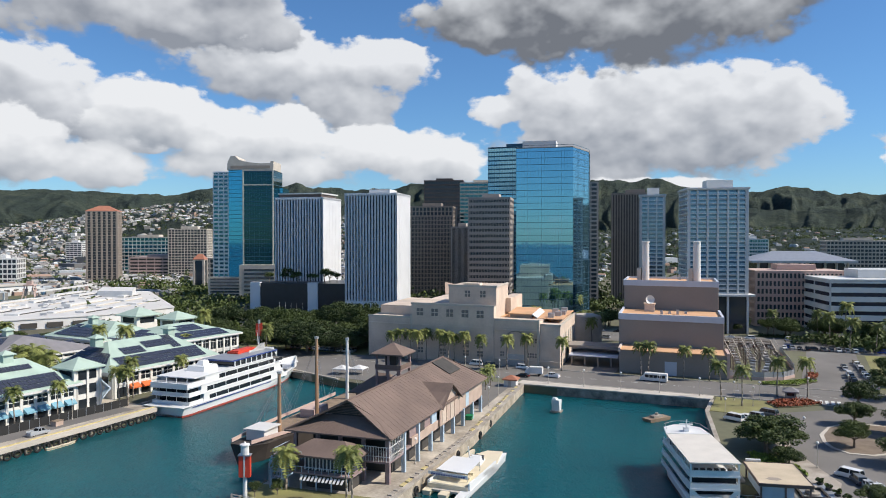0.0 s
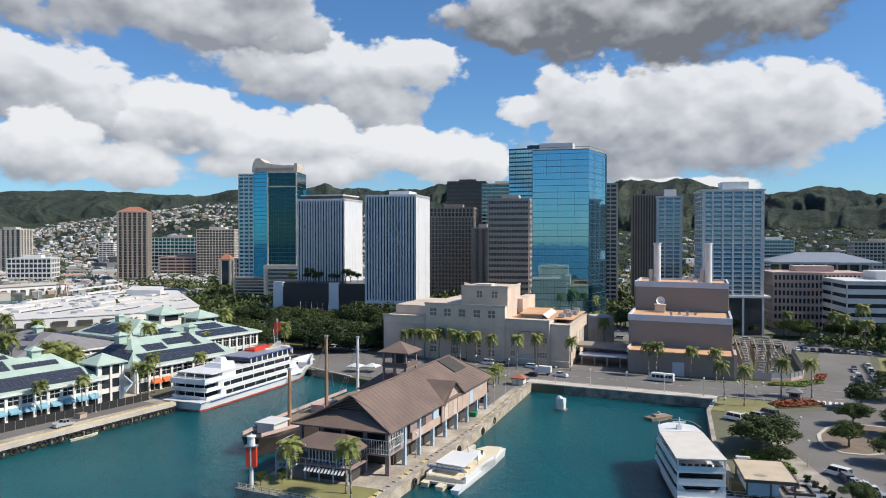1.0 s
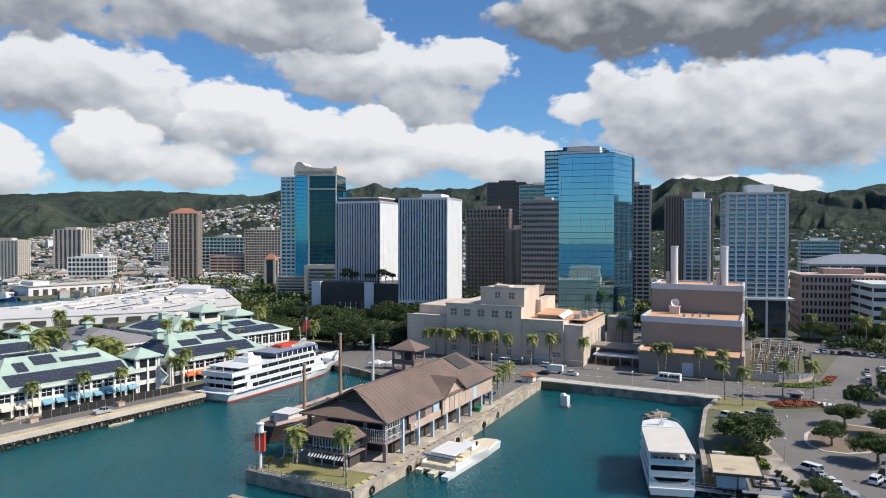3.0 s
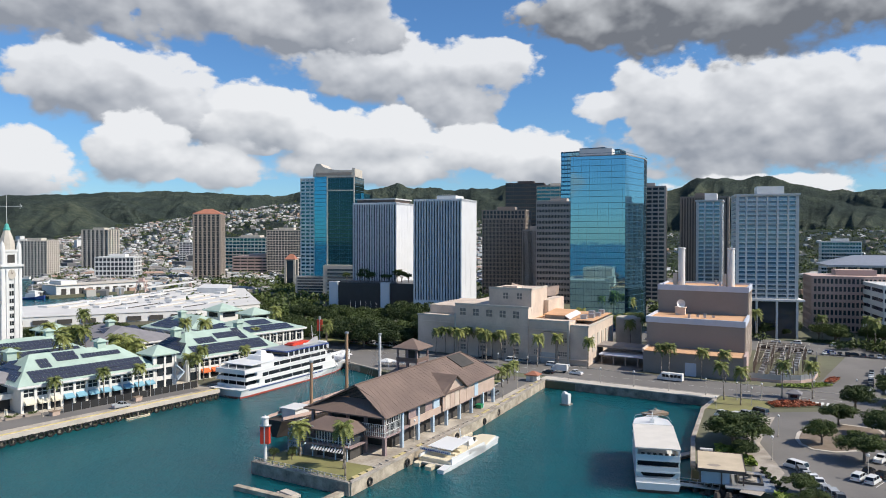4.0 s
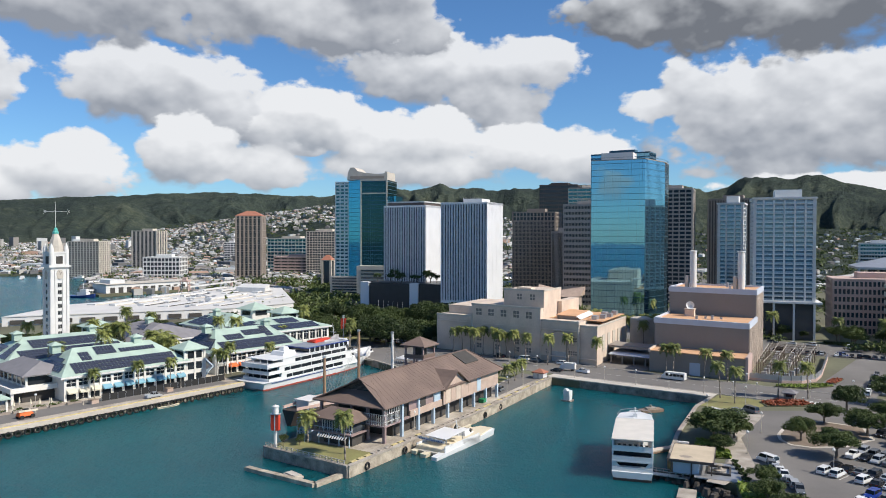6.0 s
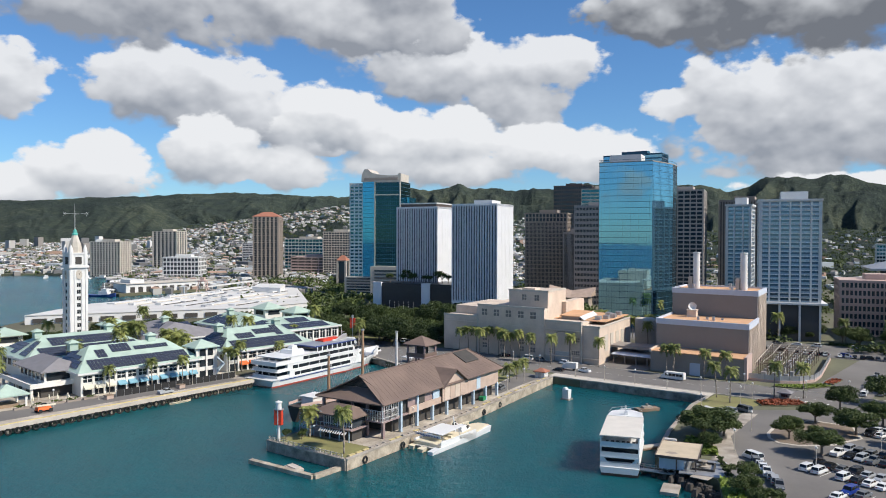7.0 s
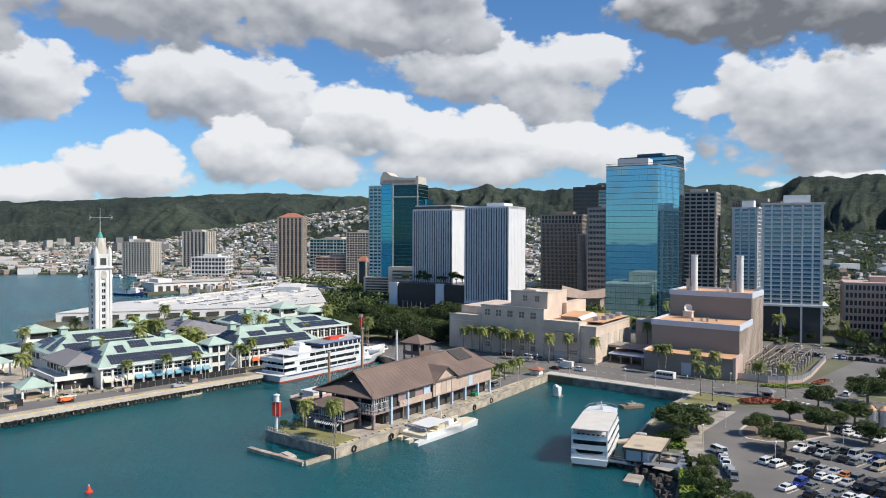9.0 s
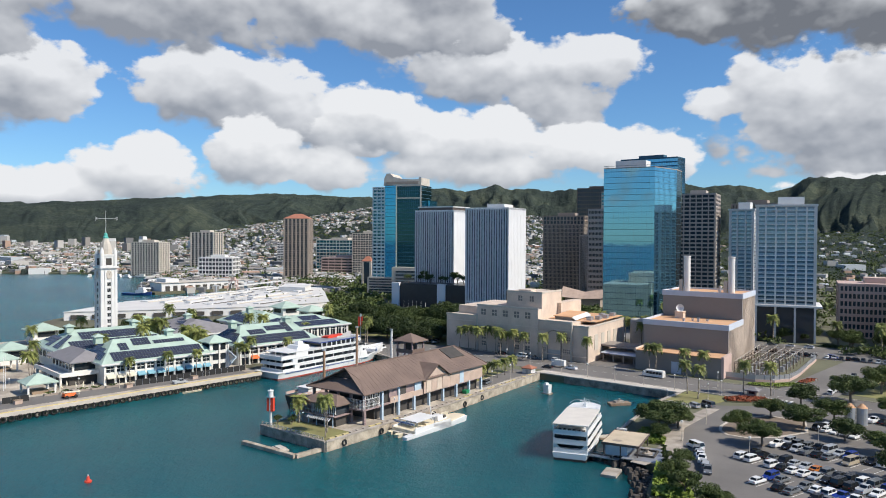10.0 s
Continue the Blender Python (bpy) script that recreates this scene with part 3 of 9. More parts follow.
def glass_hexagon():
    """The blue mirror tower: a many-sided plan, joints round each storey."""
    gl, gr, gc = Vector((85.2, 437.6)), Vector((114.0, 425.5)), Vector((131.0, 446.5))
    back = Vector((0.39, 0.92)) * 34
    ring = [gl, gr, gc, gc + back * 0.45, gr + back * 0.85, gl + back * 0.9]
    z1 = 101.0
    t = thing("blue_glass_tower", pose(105, 450, 0), "many-sided office tower of blue mirror glass with white roof box", "building")
    loc = [(p.x - 105, p.y - 450) for p in ring]
    for k in range(6):
        a, b = loc[k], loc[(k + 1) % 6]
        d = Vector((b[0] - a[0], b[1] - a[1]))
        nrm = Vector((d.y, -d.x)).normalized() * 0.25
        wall = Geo().prism([a, b, (b[0] - nrm.x, b[1] - nrm.y), (a[0] - nrm.x, a[1] - nrm.y)], QUAY - 1, z1)
        # two sides in brown: the brown tower's reflection put into the colour
        part("glass_wall", wall, BROWN_REFLECTION_GLASS if k in (2, 3) else BLUE_GLASS, t, "mirror glass coloured like a brown reflection" if k in (2, 3) else "blue mirror glass")
        lines = Geo()
        n = max(4, int(d.length / 1.5))
        for j in range(n + 1):
            q = Vector(a) + d * j / n
            lines.tube((q.x + nrm.x * 0.1, q.y + nrm.y * 0.1, QUAY), (q.x + nrm.x * 0.1, q.y + nrm.y * 0.1, z1), 0.05, n=4)
        for j in range(28):
            z = QUAY + 4 + j * 3.56
            lines.beam((a[0] + nrm.x * 0.25, a[1] + nrm.y * 0.25, z), (b[0] + nrm.x * 0.25, b[1] + nrm.y * 0.25, z), 0.16, 0.2)
        part("mullion_grid", lines, BLUE_STEEL, t, kind="stuff")
    part("core", Geo().prism([(x * 0.9, y * 0.9) for x, y in loc], QUAY - 1, z1 - 0.3), BLACK_WALL, t)
    part("parapet", Geo().prism([(x * 1.01, y * 1.01) for x, y in loc], z1, z1 + 0.5), BROWN_CONC, t)
    c, s = math.cos(radians(-23)), math.sin(radians(-23))
    box = [(-11.5, -4), (8, -4), (8, 8), (-11.5, 8)]
    part("roof_box", Geo().prism([(x * c - y * s + 2, x * s + y * c + 8) for x, y in box], z1 + 0.5, z1 + 7), WHITE, t, "white plant screen")


glass_hexagon()
# its taller twin behind
tw = tower("blue_glass_tower", 150, 668, -30, 54, 20, 131, 34, 36, 14, 1.3, 0.12, 0.12, BLUE_STEEL, BLUE_GLASS, "tall dark blue mirror glass office tower", band_mat=DEEP_GLASS)

tower("banded_office_block", 103, 578, -20, 30, 30, 81, 18, 26, 20, 2.2, 0.25, 0.9, GREY_CONC, DARK_GLASS, "grey-brown office block with stacked horizontal bands")
tower("gridded_office_block", 73, 672, -16, 38, 38, 70, 19, 30, 24, 0.9, 0.55, 0.7, BROWN_CONC, DARK_GLASS, "brown precast office block with close vertical ribs")
tower("crown_office_floor", 73, 672.5, -16, 38.5, 38, 78, 2, 12, 12, 0.8, 0.9, 0.8, BROWN_CONC, DARK_GLASS, "tall-windowed crown storeys of a brown office block", z0=70.5)
tower("ribbed_office_block", 94, 640, -18, 16, 20, 60, 1, 16, 14, 1.4, 0.5, 0.6, GREY_CONC, DARK_WALL, "narrow ribbed brown office block")
tower("dark_office_tower", 125, 905, -14, 46, 40, 119, 24, 20, 16, 1.6, 0.3, 0.4, DARK_WALL, DARK_GLASS, "dark brown office tower against the hills")
tower("teal_office_tower", 140, 760, -14, 46, 36, 106, 28, 10, 10, 1.5, 0.2, 0.3, PALE_CONC, TEAL_GLASS, "stepped teal and white banded office tower")
tower("brown_apartment_tower", 172, 575, -20, 28, 34, 93, 28, 6, 12, 1.2, 0.8, 0.9, GREY_CONC, DARK_GLASS, "grey-brown apartment tower with window bays")

RAIL_GLASS = glass_skin("pale_railing_glass", (0.34, 0.44, 0.52), 0.12, 0.4, 0.002)


# apartments with balconies
def balcony_tower(x, y, rz, w, d, z1, floors, cols, label, podium, group, hat):
    t = thing("apartment_tower", pose(x, y, 0, 0, 0, rz) @ pose(0, d / 2, 0), label, "building", group)
    z0 = podium
    part("glass_core", Geo().box(-w / 2 + 1.4, w / 2 - 1.4, -d / 2 + 1.4, d / 2 - 1.4, QUAY - 1, z1 - 0.5), PALE_GLASS, t, "blue-grey window walls")
    h = (z1 - z0) / floors
    slabs = Geo()
    for k in range(floors + 1):
        slabs.box(-w / 2, w / 2, -d / 2, d / 2, z0 + k * h - 0.42, z0 + k * h)
    part("balcony_floor", slabs, WHITE, t, "white balcony slabs", kind="stuff")
    rails = Geo()
    for k in range(floors):
        for c in range(cols):
            a = -w / 2 + (c + 0.06) * w / cols
            b = -w / 2 + (c + 0.94) * w / cols
            rails.box(a, b, -d / 2 + 0.1, -d / 2 + 0.16, z0 + k * h + 0.1, z0 + k * h + 0.9)
            if (c + k) % 3 == 0:
                rails.box(a, b, d / 2 - 0.16, d / 2 - 0.1, z0 + k * h + 0.1, z0 + k * h + 0.9)
        rails.box(w / 2 - 0.16, w / 2 - 0.1, -d / 2 + 0.4, d / 2 - 0.4, z0 + k * h + 0.1, z0 + k * h + 0.9)
        rails.box(-w / 2 + 0.1, -w / 2 + 0.16, -d / 2 + 0.4, d / 2 - 0.4, z0 + k * h + 0.1, z0 + k * h + 0.9)
    part("railing_screen", rails, RAIL_GLASS, t, kind="stuff")
    fins = Geo()
    for c in range(cols + 1):
        a = -w / 2 + c * w / cols
        for s in (-1, 1):
            fins.box(max(a - 0.42, -w / 2 - 0.05), min(a + 0.42, w / 2 + 0.05), s * (d / 2 - 0.7) - 0.78, s * (d / 2 - 0.7) + 0.78, z0, z1)
    for c in range(5):
        a = -d / 2 + c * d / 4
        for s in (-1, 1):
            fins.box(s * (w / 2 - 0.7) - 0.76, s * (w / 2 - 0.7) + 0.76, max(a - 0.3, -d / 2), min(a + 0.3, d / 2), z0, z1)
    part("wall_fin_screen", fins, WHITE, t, "white party fins", kind="stuff")
    part("roof", Geo().box(-w / 2 - 0.6, w / 2 + 0.6, -d / 2 - 0.6, d / 2 + 0.6, z1, z1 + 0.9), WHITE, t)
    part("plant_room", Geo().box(*hat, z1 + 0.9, z1 + 5.2), WHITE, t)
    part("podium_slab", Geo().box(-w / 2 - 1.5, w / 2 + 3, -d / 2 - 2, d / 2 + 2, z0 - 1.4, z0 - 0.4), WHITE, t)
    for c in range(4):
        a = -w / 2 + 0.5 + c * (w - 1) / 3
        part("column", Geo().box(a - 0.5, a + 0.5, -d / 2 - 1.2, -d / 2 - 0.2, QUAY - 1, z0 - 1.4), WHITE, t)
    part("podium_glass", Geo().box(-w / 2 + 0.6, w / 2 - 0.6, -d / 2 + 0.4, d / 2 - 0.4, QUAY - 1, z0 - 1.4), DARK_GLASS, t)
    return t


balcony_tower(175.9, 383.6, -17.7, 29.8, 25, 75.9, 22, 6, "white apartment tower with glass balconies on a dark podium", 23, "white apartment towers", (-4, 9, -5, 6))
balcony_tower(170.4, 446.2, -25, 14.6, 22, 75.9, 22, 3, "slim white apartment tower with open balconies", 23, "white apartment towers", (-3, 4, -4, 5))
tower("brown_office_tower", 216, 571, -24, 34, 34, 85, 1, 17, 14, 1.4, 0.95, 0.8, BROWN_CONC, DARK_WALL, "brown office tower with a red tile cap beside apartments")
# ---- harbour tower with mirror glass ----
COURT_BLUE = glass_skin("bright_blue_glass", (0.06, 0.30, 0.44), 0.05, 0.85, 0.006)
COURT_DARK = glass_skin("dark_green_glass", (0.02, 0.075, 0.085), 0.05, 0.8, 0.006)


def harbour_court():
    t = thing("teal_glass_tower", pose(-81, 650, 0, 0, 0, -12), "dark teal mirror glass tower with cream frame and crown", "building")
    CRM = PALE_CONC
    part("main_shaft", Geo().box(-1.5, 22.5, 0, 30, 30, 106), COURT_DARK, t, "dark green mirror glass")
    part("corner_shaft", Geo().prism([(-15, 5), (-1.5, 0.2), (-1.5, 30), (-15, 32)], 20, 106), COURT_BLUE, t, "bright blue mirror glass")
    part("left_shaft", Geo().box(-27.5, -15, 6, 34, 4, 104), TEAL_GLASS, t)
    lines = Geo()
    for k in range(22):
        z = 33 + k * 3.4
        lines.box(-1.4, 22.6, -0.12, -0.02, z, z + 0.35).box(22.52, 22.62, 0, 30, z, z + 0.35)
        lines.beam((-15, 4.9, z), (-1.5, 0.1, z), 0.1, 0.3)
    for k in range(12):
        lines.box(k * 2 - 0.6, k * 2 - 0.5, -0.1, -0.02, 30, 106)
    part("mullion_grid", lines, BLUE_STEEL, t, kind="stuff")
    for x in (-1.5, 22.5):
        part("frame_post", Geo().box(x - 0.5, x + 0.5, -0.6, 0.3, 30, 106.2), CRM, t, "cream frame bar")
    for z in (93.5, 105.2):
        part("frame_beam", Geo().box(-1.0, 22.0, -0.5, 0.1, z, z + 1.1), CRM, t, "cream frame bar")
    bal = Geo()
    for k in range(31):
        z = 6 + k * 3.2
        bal.box(-28.1, -15.2, 5.3, 6, z, z + 1.45)
    for x in (-28.1, -23.9, -19.6, -15.9):
        bal.box(x, x + 0.7, 5.2, 6, 5, 104.4)
    part("balcony_front", bal, WHITE, t, "white balcony fronts", kind="stuff")
    shape = [(-15, 106), (22.8, 106), (22.8, 113), (20.6, 113.4), (20, 111.6), (12, 111.4), (2, 112.4), (-5, 114.2), (-8.5, 117.4), (-12, 117.2), (-14.4, 112.5)]
    n = len(shape)
    crown = Geo().add([(x, y, z) for y in (1.0, 24.0) for x, z in shape], [tuple(range(n)), tuple(range(n, 2 * n))[::-1]] + [(k, n + k, n + (k + 1) % n, (k + 1) % n) for k in range(n)])
    part("crown", crown, CRM, t, "cream crown with a swept profile")
    part("crown_band", Geo().box(-12, 20, 0.7, 1.0, 107.2, 109.6), BROWN_CONC, t)
    part("shaft_cap", Geo().box(-28.2, -14.8, 5.2, 34.4, 104, 105.2), WHITE, t)
    part("podium", Geo().box(-2, 36, -10, 30, QUAY - 1, 30).box(-30, 0, -2, 34, QUAY - 1, 20), CRM, t, "cream parking podium")
    # dark strips on the solid podium stand in for shaded parking slots
    for k in range(6):
        part("deck_opening", Geo().box(-28, -2, -2.2, -1.9, 5 + k * 2.5, 6.4 + k * 2.5), DARK_GLASS, t)
    for k in range(7):
        part("deck_opening", Geo().box(2, 26, -10.3, -9.9, 6 + k * 3.2, 7.6 + k * 3.2), DARK_GLASS, t)
    part("side_wing", Geo().box(22.5, 28, 10, 30, 30, 92), COURT_BLUE, t)


harbour_court()


def tile_tower(name, x, y, rz, w, d, z1, floors, cols, label, wall, roof_h):
    t = tower(name, x, y, rz, w, d, z1, floors, cols, cols, 0.45, 1.9, 0.9, wall, DARK_GLASS, label, mech=False)
    part("tile_roof", Geo().hip(-w / 2 - 1, w / 2 + 1, -d / 2 - 1, d / 2 + 1, z1 + 0.7, roof_h, inset=min(w, d) * 0.4), RED_ROOF, t, "red tile roof")
    return t


tile_tower("brown_condo_tower", -252, 883, 5, 30, 28, 80, 27, 6, "brown condominium tower with red tile hip roof", BROWN_CONC, 6)
tile_tower("campanile", -131.7, 748, -10, 9, 9, 31, 1, 1, "cream campanile with red tile cap", PALE_CONC, 5)


# ---- power station on the quay ----
SK = -0.14                     # the side walls run a little off square


def power_station_west():
    t = thing("power_station", FH @ pose(-30, 34, QUAY), "cream concrete power station hall with stepped roofs", "building")
    z = -QUAY

    def blk(name, u0, u1, v0, v1, z1, mat=CREAM, label="", z0=0):
        return part(name, Geo().box(u0 + 30, u1 + 30, v0 - 34, v1 - 34, z0, z1 + z).skew(SK), mat, t, label)
    blk("west_wing", -78.5, -58.2, 34, 80, 19.0)
    blk("west_upper", -76, -57.2, 42, 80, 23.0)
    blk("main_hall", -58.2, -22.4, 33.6, 83, 24.8)
    blk("roof_tower", -42.7, -22.3, 37.5, 60, 32.2, z0=20)
    blk("rear_tower", -24.5, -20, 55, 80, 26.5, z0=18)
    blk("east_wing", -22.4, -4.2, 34, 80, 19.8)
    blk("east_end", -4.2, 3.8, 34.6, 82, 18.4)
    blk("roof_hatch", -37, -30, 40, 46, 33.2, z0=29)
    for n, (u0, u1, v0, v1, h) in enumerate([(-58.4, -22.2, 33.4, 34.0, 25.3), (-78.7, -58, 33.8, 34.4, 19.5), (-22.5, -4, 33.8, 34.4, 20.3), (-4.3, 4.0, 34.4, 35.0, 18.9), (3.4, 4.0, 34.4, 82, 18.9), (-42.9, -22.1, 37.3, 37.9, 32.7), (-22.8, -22.1, 37.3, 60, 32.7), (-22.9, -22.2, 60, 83, 25.3)]):
        blk("parapet", u0, u1, v0, v1, h, PALE_CONC, z0=h - QUAY - 0.8)
    rf = Geo().slab([(u + 30, v - 34, zz + z) for u, v, zz in [(-18.6, 43, 21.6), (-8.6, 43, 21.6), (-8.6, 62, 22.4), (-18.6, 62, 22.4)]], 0.3).skew(SK)
    part("penthouse_roof", rf, TERRA_ROOF, t, "terracotta-coloured penthouse roof")
    part("penthouse_fascia", Geo().slab([(u + 30, v - 34, zz + z) for u, v, zz in [(-8.6, 43, 21.55), (-6.6, 43, 20.3), (-6.6, 62, 21.0), (-8.6, 62, 22.35)]], 0.3).skew(SK), WHITE, t)
    blk("penthouse", -18, -9, 43.8, 61, 21.3, BROWN_CONC, z0=17)
    blk("terrace_floor", -22, 3.4, 44, 80, 19.95, TERRA_ROOF, "terracotta roof deck", z0=17.2)
    for u, v in [(-2, 50), (0, 56), (1, 63), (-3, 68), (0, 75)]:
        blk("roof_vent", u - 1.2, u + 1.2, v - 1.6, v + 1.6, 21.6, STEEL, z0=17)
    # four-light windows, recessed in raised frames
    for u in (-54.2, -47.6, -41.0, -34.4, -28.0):
        window4(t, u + 30, -0.4 - SK * 0, 20.4 + z - 0.4, 3.2, 3.2)
    for u in (-35, -28.4):
        window4(t, u + 30, 3.5, 28.0 + z - 0.2, 2.6, 2.8)
    for u in (-54, -44, -34, -28.0):
        for zz in (5.0, 8.2, 11.4):
            window4(t, u + 30, -0.4, zz + z, 2.8, 2.4)
    for u in (-19, -8, -6):
        for zz in (5.2, 10.8):
            window4(t, u + 30, 0.0, zz + z + 0.6, 1.9, 2.0)
    # tall blind arch with a shutter
    arch = Geo()
    for k in range(13):
        a = math.pi * k / 12
        x, zz = 3.6 * math.cos(a), 11 + 2.2 * math.sin(a)
        x2, z2 = 3.6 * math.cos(a + math.pi / 12), 11 + 2.2 * math.sin(a + math.pi / 12)
        if k < 12:
            arch.beam((16.5 + x, -0.15, zz), (16.5 + x2, -0.15, z2), 0.35, 0.35)
    arch.box(12.7, 13.1, -0.3, 0, 0, 11).box(19.9, 20.3, -0.3, 0, 0, 11)
    part("blind_arch", arch, TAN, t)
    door = Geo().box(13.2, 19.8, -0.22, 0.05, 0, 4.4)
    for k in range(10):
        door.box(13.2, 19.8, -0.27, -0.22, 0.2 + k * 0.44, 0.45 + k * 0.44)
    part("shutter_door", door, STEEL, t, "grey roller shutter")
    for u in (-58.2, -4.4):
        part("pilaster", Geo().box(u + 29.6, u + 30.4, -0.75, 0.2, 0, 18), PALE_CONC, t)
    for u0, u1, zz in [(-58, -22.4, 13.6), (-22.4, -4.4, 13.4), (-78, -58.4, 13.6), (-22.4, 3.6, 2.2)]:
        part("string_course", Geo().box(u0 + 30, u1 + 30, -0.6, 0, zz, zz + 0.35), CREAM, t)
    for k in range(5):
        part("side_panel", Geo().box(33.7, 34.0, 8 + k * 8, 12 + k * 8, 5, 12).skew(SK), PALE_CONC, t)
    # covered link to the next hall, and a tank behind
    blk("link_bridge", 4, 26, 50, 62, 9.4, TAN, z0=6)
    blk("link_roof", 6, 24.5, 44, 60, 6.6, TAN_TRIM, z0=3.7)
    for u in (7, 12, 17, 22):
        blk("link_post", u - 0.3, u + 0.3, 45, 45.6, 6.2, TAN)
    whole("storage_tank", Geo().lathe([(6, 0), (6, 13.5), (5.6, 14.2), (0.1, 14.8)], n=28), PALE_CONC, FH @ pose(-1, 98, QUAY), "pale round storage tank behind the power station", "tank", smooth=False)


WIN_DARK = surface("shaded_window_panes", (0.17, 0.155, 0.14), 0.35, spread=0.2)


def window4(parent, x, y, z, w, h):
    """Four panes in a cross frame, set proud of the wall face."""
    f = part("window", Geo().box(x - w / 2, x + w / 2, y - 0.1, y + 0.15, z, z + h), CREAM, parent)
    for i in (0, 1):
        for k in (0, 1):
            a, b = x - w / 2 + 0.15 + i * w / 2, z + 0.15 + k * h / 2
            part("pane", Geo().box(a, a + w / 2 - 0.3, y - 0.16, y - 0.09, b, b + h / 2 - 0.3), WIN_DARK, f)


power_station_west()


def power_station_east():
    t = thing("boiler_house", FH @ pose(41, 50, QUAY), "windowless brown boiler house with terracotta roofs and two stacks", "building")
    sk = -0.13

    def blk(name, u0, u1, v0, v1, z0, z1, mat=TAN, label=""):
        return part(name, Geo().box(u0 - 41, u1 - 41, v0 - 50, v1 - 50, z0 - QUAY, z1 - QUAY).skew(sk), mat, t, label)
    blk("annex", 23.5, 60.8, 37, 50, QUAY, 10.6)
    blk("annex_roof", 23.3, 61.0, 36.8, 50, 10.6, 10.9, TERRA_ROOF, "terracotta flat roof")
    blk("annex_parapet", 23.1, 23.9, 36.6, 50, 10.0, 11.5, CREAM)
    blk("annex_parapet", 60.2, 61.2, 36.6, 50, 3, 11.5, PINK_CONC)
    blk("lower_hall", 22.5, 59.8, 50, 78, QUAY, 21.6)
    blk("lower_roof", 22.7, 59.6, 50.4, 78, 21.6, 21.9, TERRA_ROOF, "terracotta flat roof")
    for u0, u1, v0, v1 in [(22.2, 60.1, 49.6, 50.4), (22.2, 23.0, 50.4, 78), (59.3, 60.1, 50.4, 78)]:
        blk("parapet", u0, u1, v0, v1, 20.4, 22.7, TAN_TRIM, "pale blue-grey parapet")
    blk("upper_hall", 22.6, 59.4, 78, 106, QUAY, 33.0)
    blk("upper_roof", 22.8, 59.2, 78.4, 105.6, 33.0, 33.2, TERRA_ROOF)
    for u0, u1, v0, v1 in [(22.3, 59.8, 77.6, 78.4), (22.3, 23.1, 78.4, 106), (59.0, 59.8, 78.4, 106), (22.3, 59.8, 105.6, 106.4)]:
        blk("parapet", u0, u1, v0, v1, 31.6, 33.9, TAN_TRIM)
    ribs = Geo()
    for k in range(27):
        v = 51 + k * 2.05
        ribs.box(59.8 - 41 if v < 78 else 59.4 - 41, 60.15 - 41 if v < 78 else 59.75 - 41, v - 50, v - 49.2, 0, (20.4 if v < 78 else 31.6) - QUAY)
    part("wall_ribs", ribs.skew(sk), CREAM, t, "pale vertical wall ribs", kind="stuff")
    blk("roller_door", 39.5, 43.6, 36.86, 37.05, QUAY, 7.4, TAN_TRIM, "pale blue loading door")
    for u, v in ((30.9, 90), (51.8, 91)):
        s = part("stack", Geo().lathe([(1.55, 0), (1.5, 16.0), (1.7, 16.1), (1.7, 16.6), (1.2, 16.7), (1.1, 15)], u - 41 + sk * (v - 50), v - 50, 18).turned(pose(0, 0, 33.2 - QUAY)), WHITE, t, "white steel stack", smooth=False)
        part("stack_base", Geo().box(u - 41 + sk * 41 - 3.2, u - 41 + sk * 41 - 1.6, v - 51.4, v - 48.6, 33.2 - QUAY, 38.5 - QUAY), PALE_CONC, t)
    cab = part("dish_cabin", Geo().box(31.2 - 41, 35.2 - 41, 19, 22.5, 21.9 - QUAY, 24.8 - QUAY).box(30.9 - 41, 35.5 - 41, 18.7, 22.8, 24.8 - QUAY, 25.1 - QUAY).skew(sk), CREAM, t)
    part("roof_dish", Geo().lathe([(0.2, 0), (1.0, 0.25), (1.7, 0.9), (1.75, 0.95), (1.0, 0.35), (0.1, 0.1)], n=16).turned(pose(33.2 - 41 + sk * 20, 20.5, 26.4 - QUAY, 75, 0, 20)), WHITE, cab)
    for u, v, h in [(38, 60, 1.4), (41, 64, 1.0), (44, 62, 1.8), (47, 66, 0.8), (30, 88, 2.2), (45, 97, 2.4), (48, 84, 1.6)]:
        zb = 21.9 if v < 78 else 33.2
        blk("roof_vent", u - 0.5, u + 0.5, v - 0.5, v + 0.5, zb, zb + h, STEEL)


power_station_east()
# ---- paving, roads, sea walls ----
APRON = surface("stained_quay_concrete", (0.52, 0.46, 0.38), 0.9, spread=0.4, scale=0.12, grain=1.5, tint=(0.22, 0.18, 0.14))
YELLOW = surface("worn_yellow_paint", (0.55, 0.45, 0.22), 0.8, spread=0.35, scale=0.8)
MARK = surface("white_road_paint", (0.65, 0.65, 0.62), 0.8, spread=0.2, scale=0.8)
RUBBER = surface("black_rubber", (0.02, 0.02, 0.02), 0.9, spread=0.2)
TIMBER = surface("weathered_timber", (0.26, 0.19, 0.13), 0.9, spread=0.4, scale=0.5, grain=5.0)

sheet("pier_deck", FP, [(-26.5, 12), (0.6, 12), (1.6, 60), (-1, 124.5), (-28, 104)], QUAY + 0.06, APRON, "stained concrete pier deck round the terminal")
sheet("pier_lawn", FP, [(-26.2, 2.6), (0, 0.9), (0.2, 12), (-26.2, 12)], QUAY + 0.10, GRASS, "dry grass at the pier's tip", "lawn")
sheet("pier_road", FP, [(-10, 88), (-3.4, 88), (-4.0, 126), (-14, 128)], QUAY + 0.12, ASPHALT, "asphalt lane along the pier")
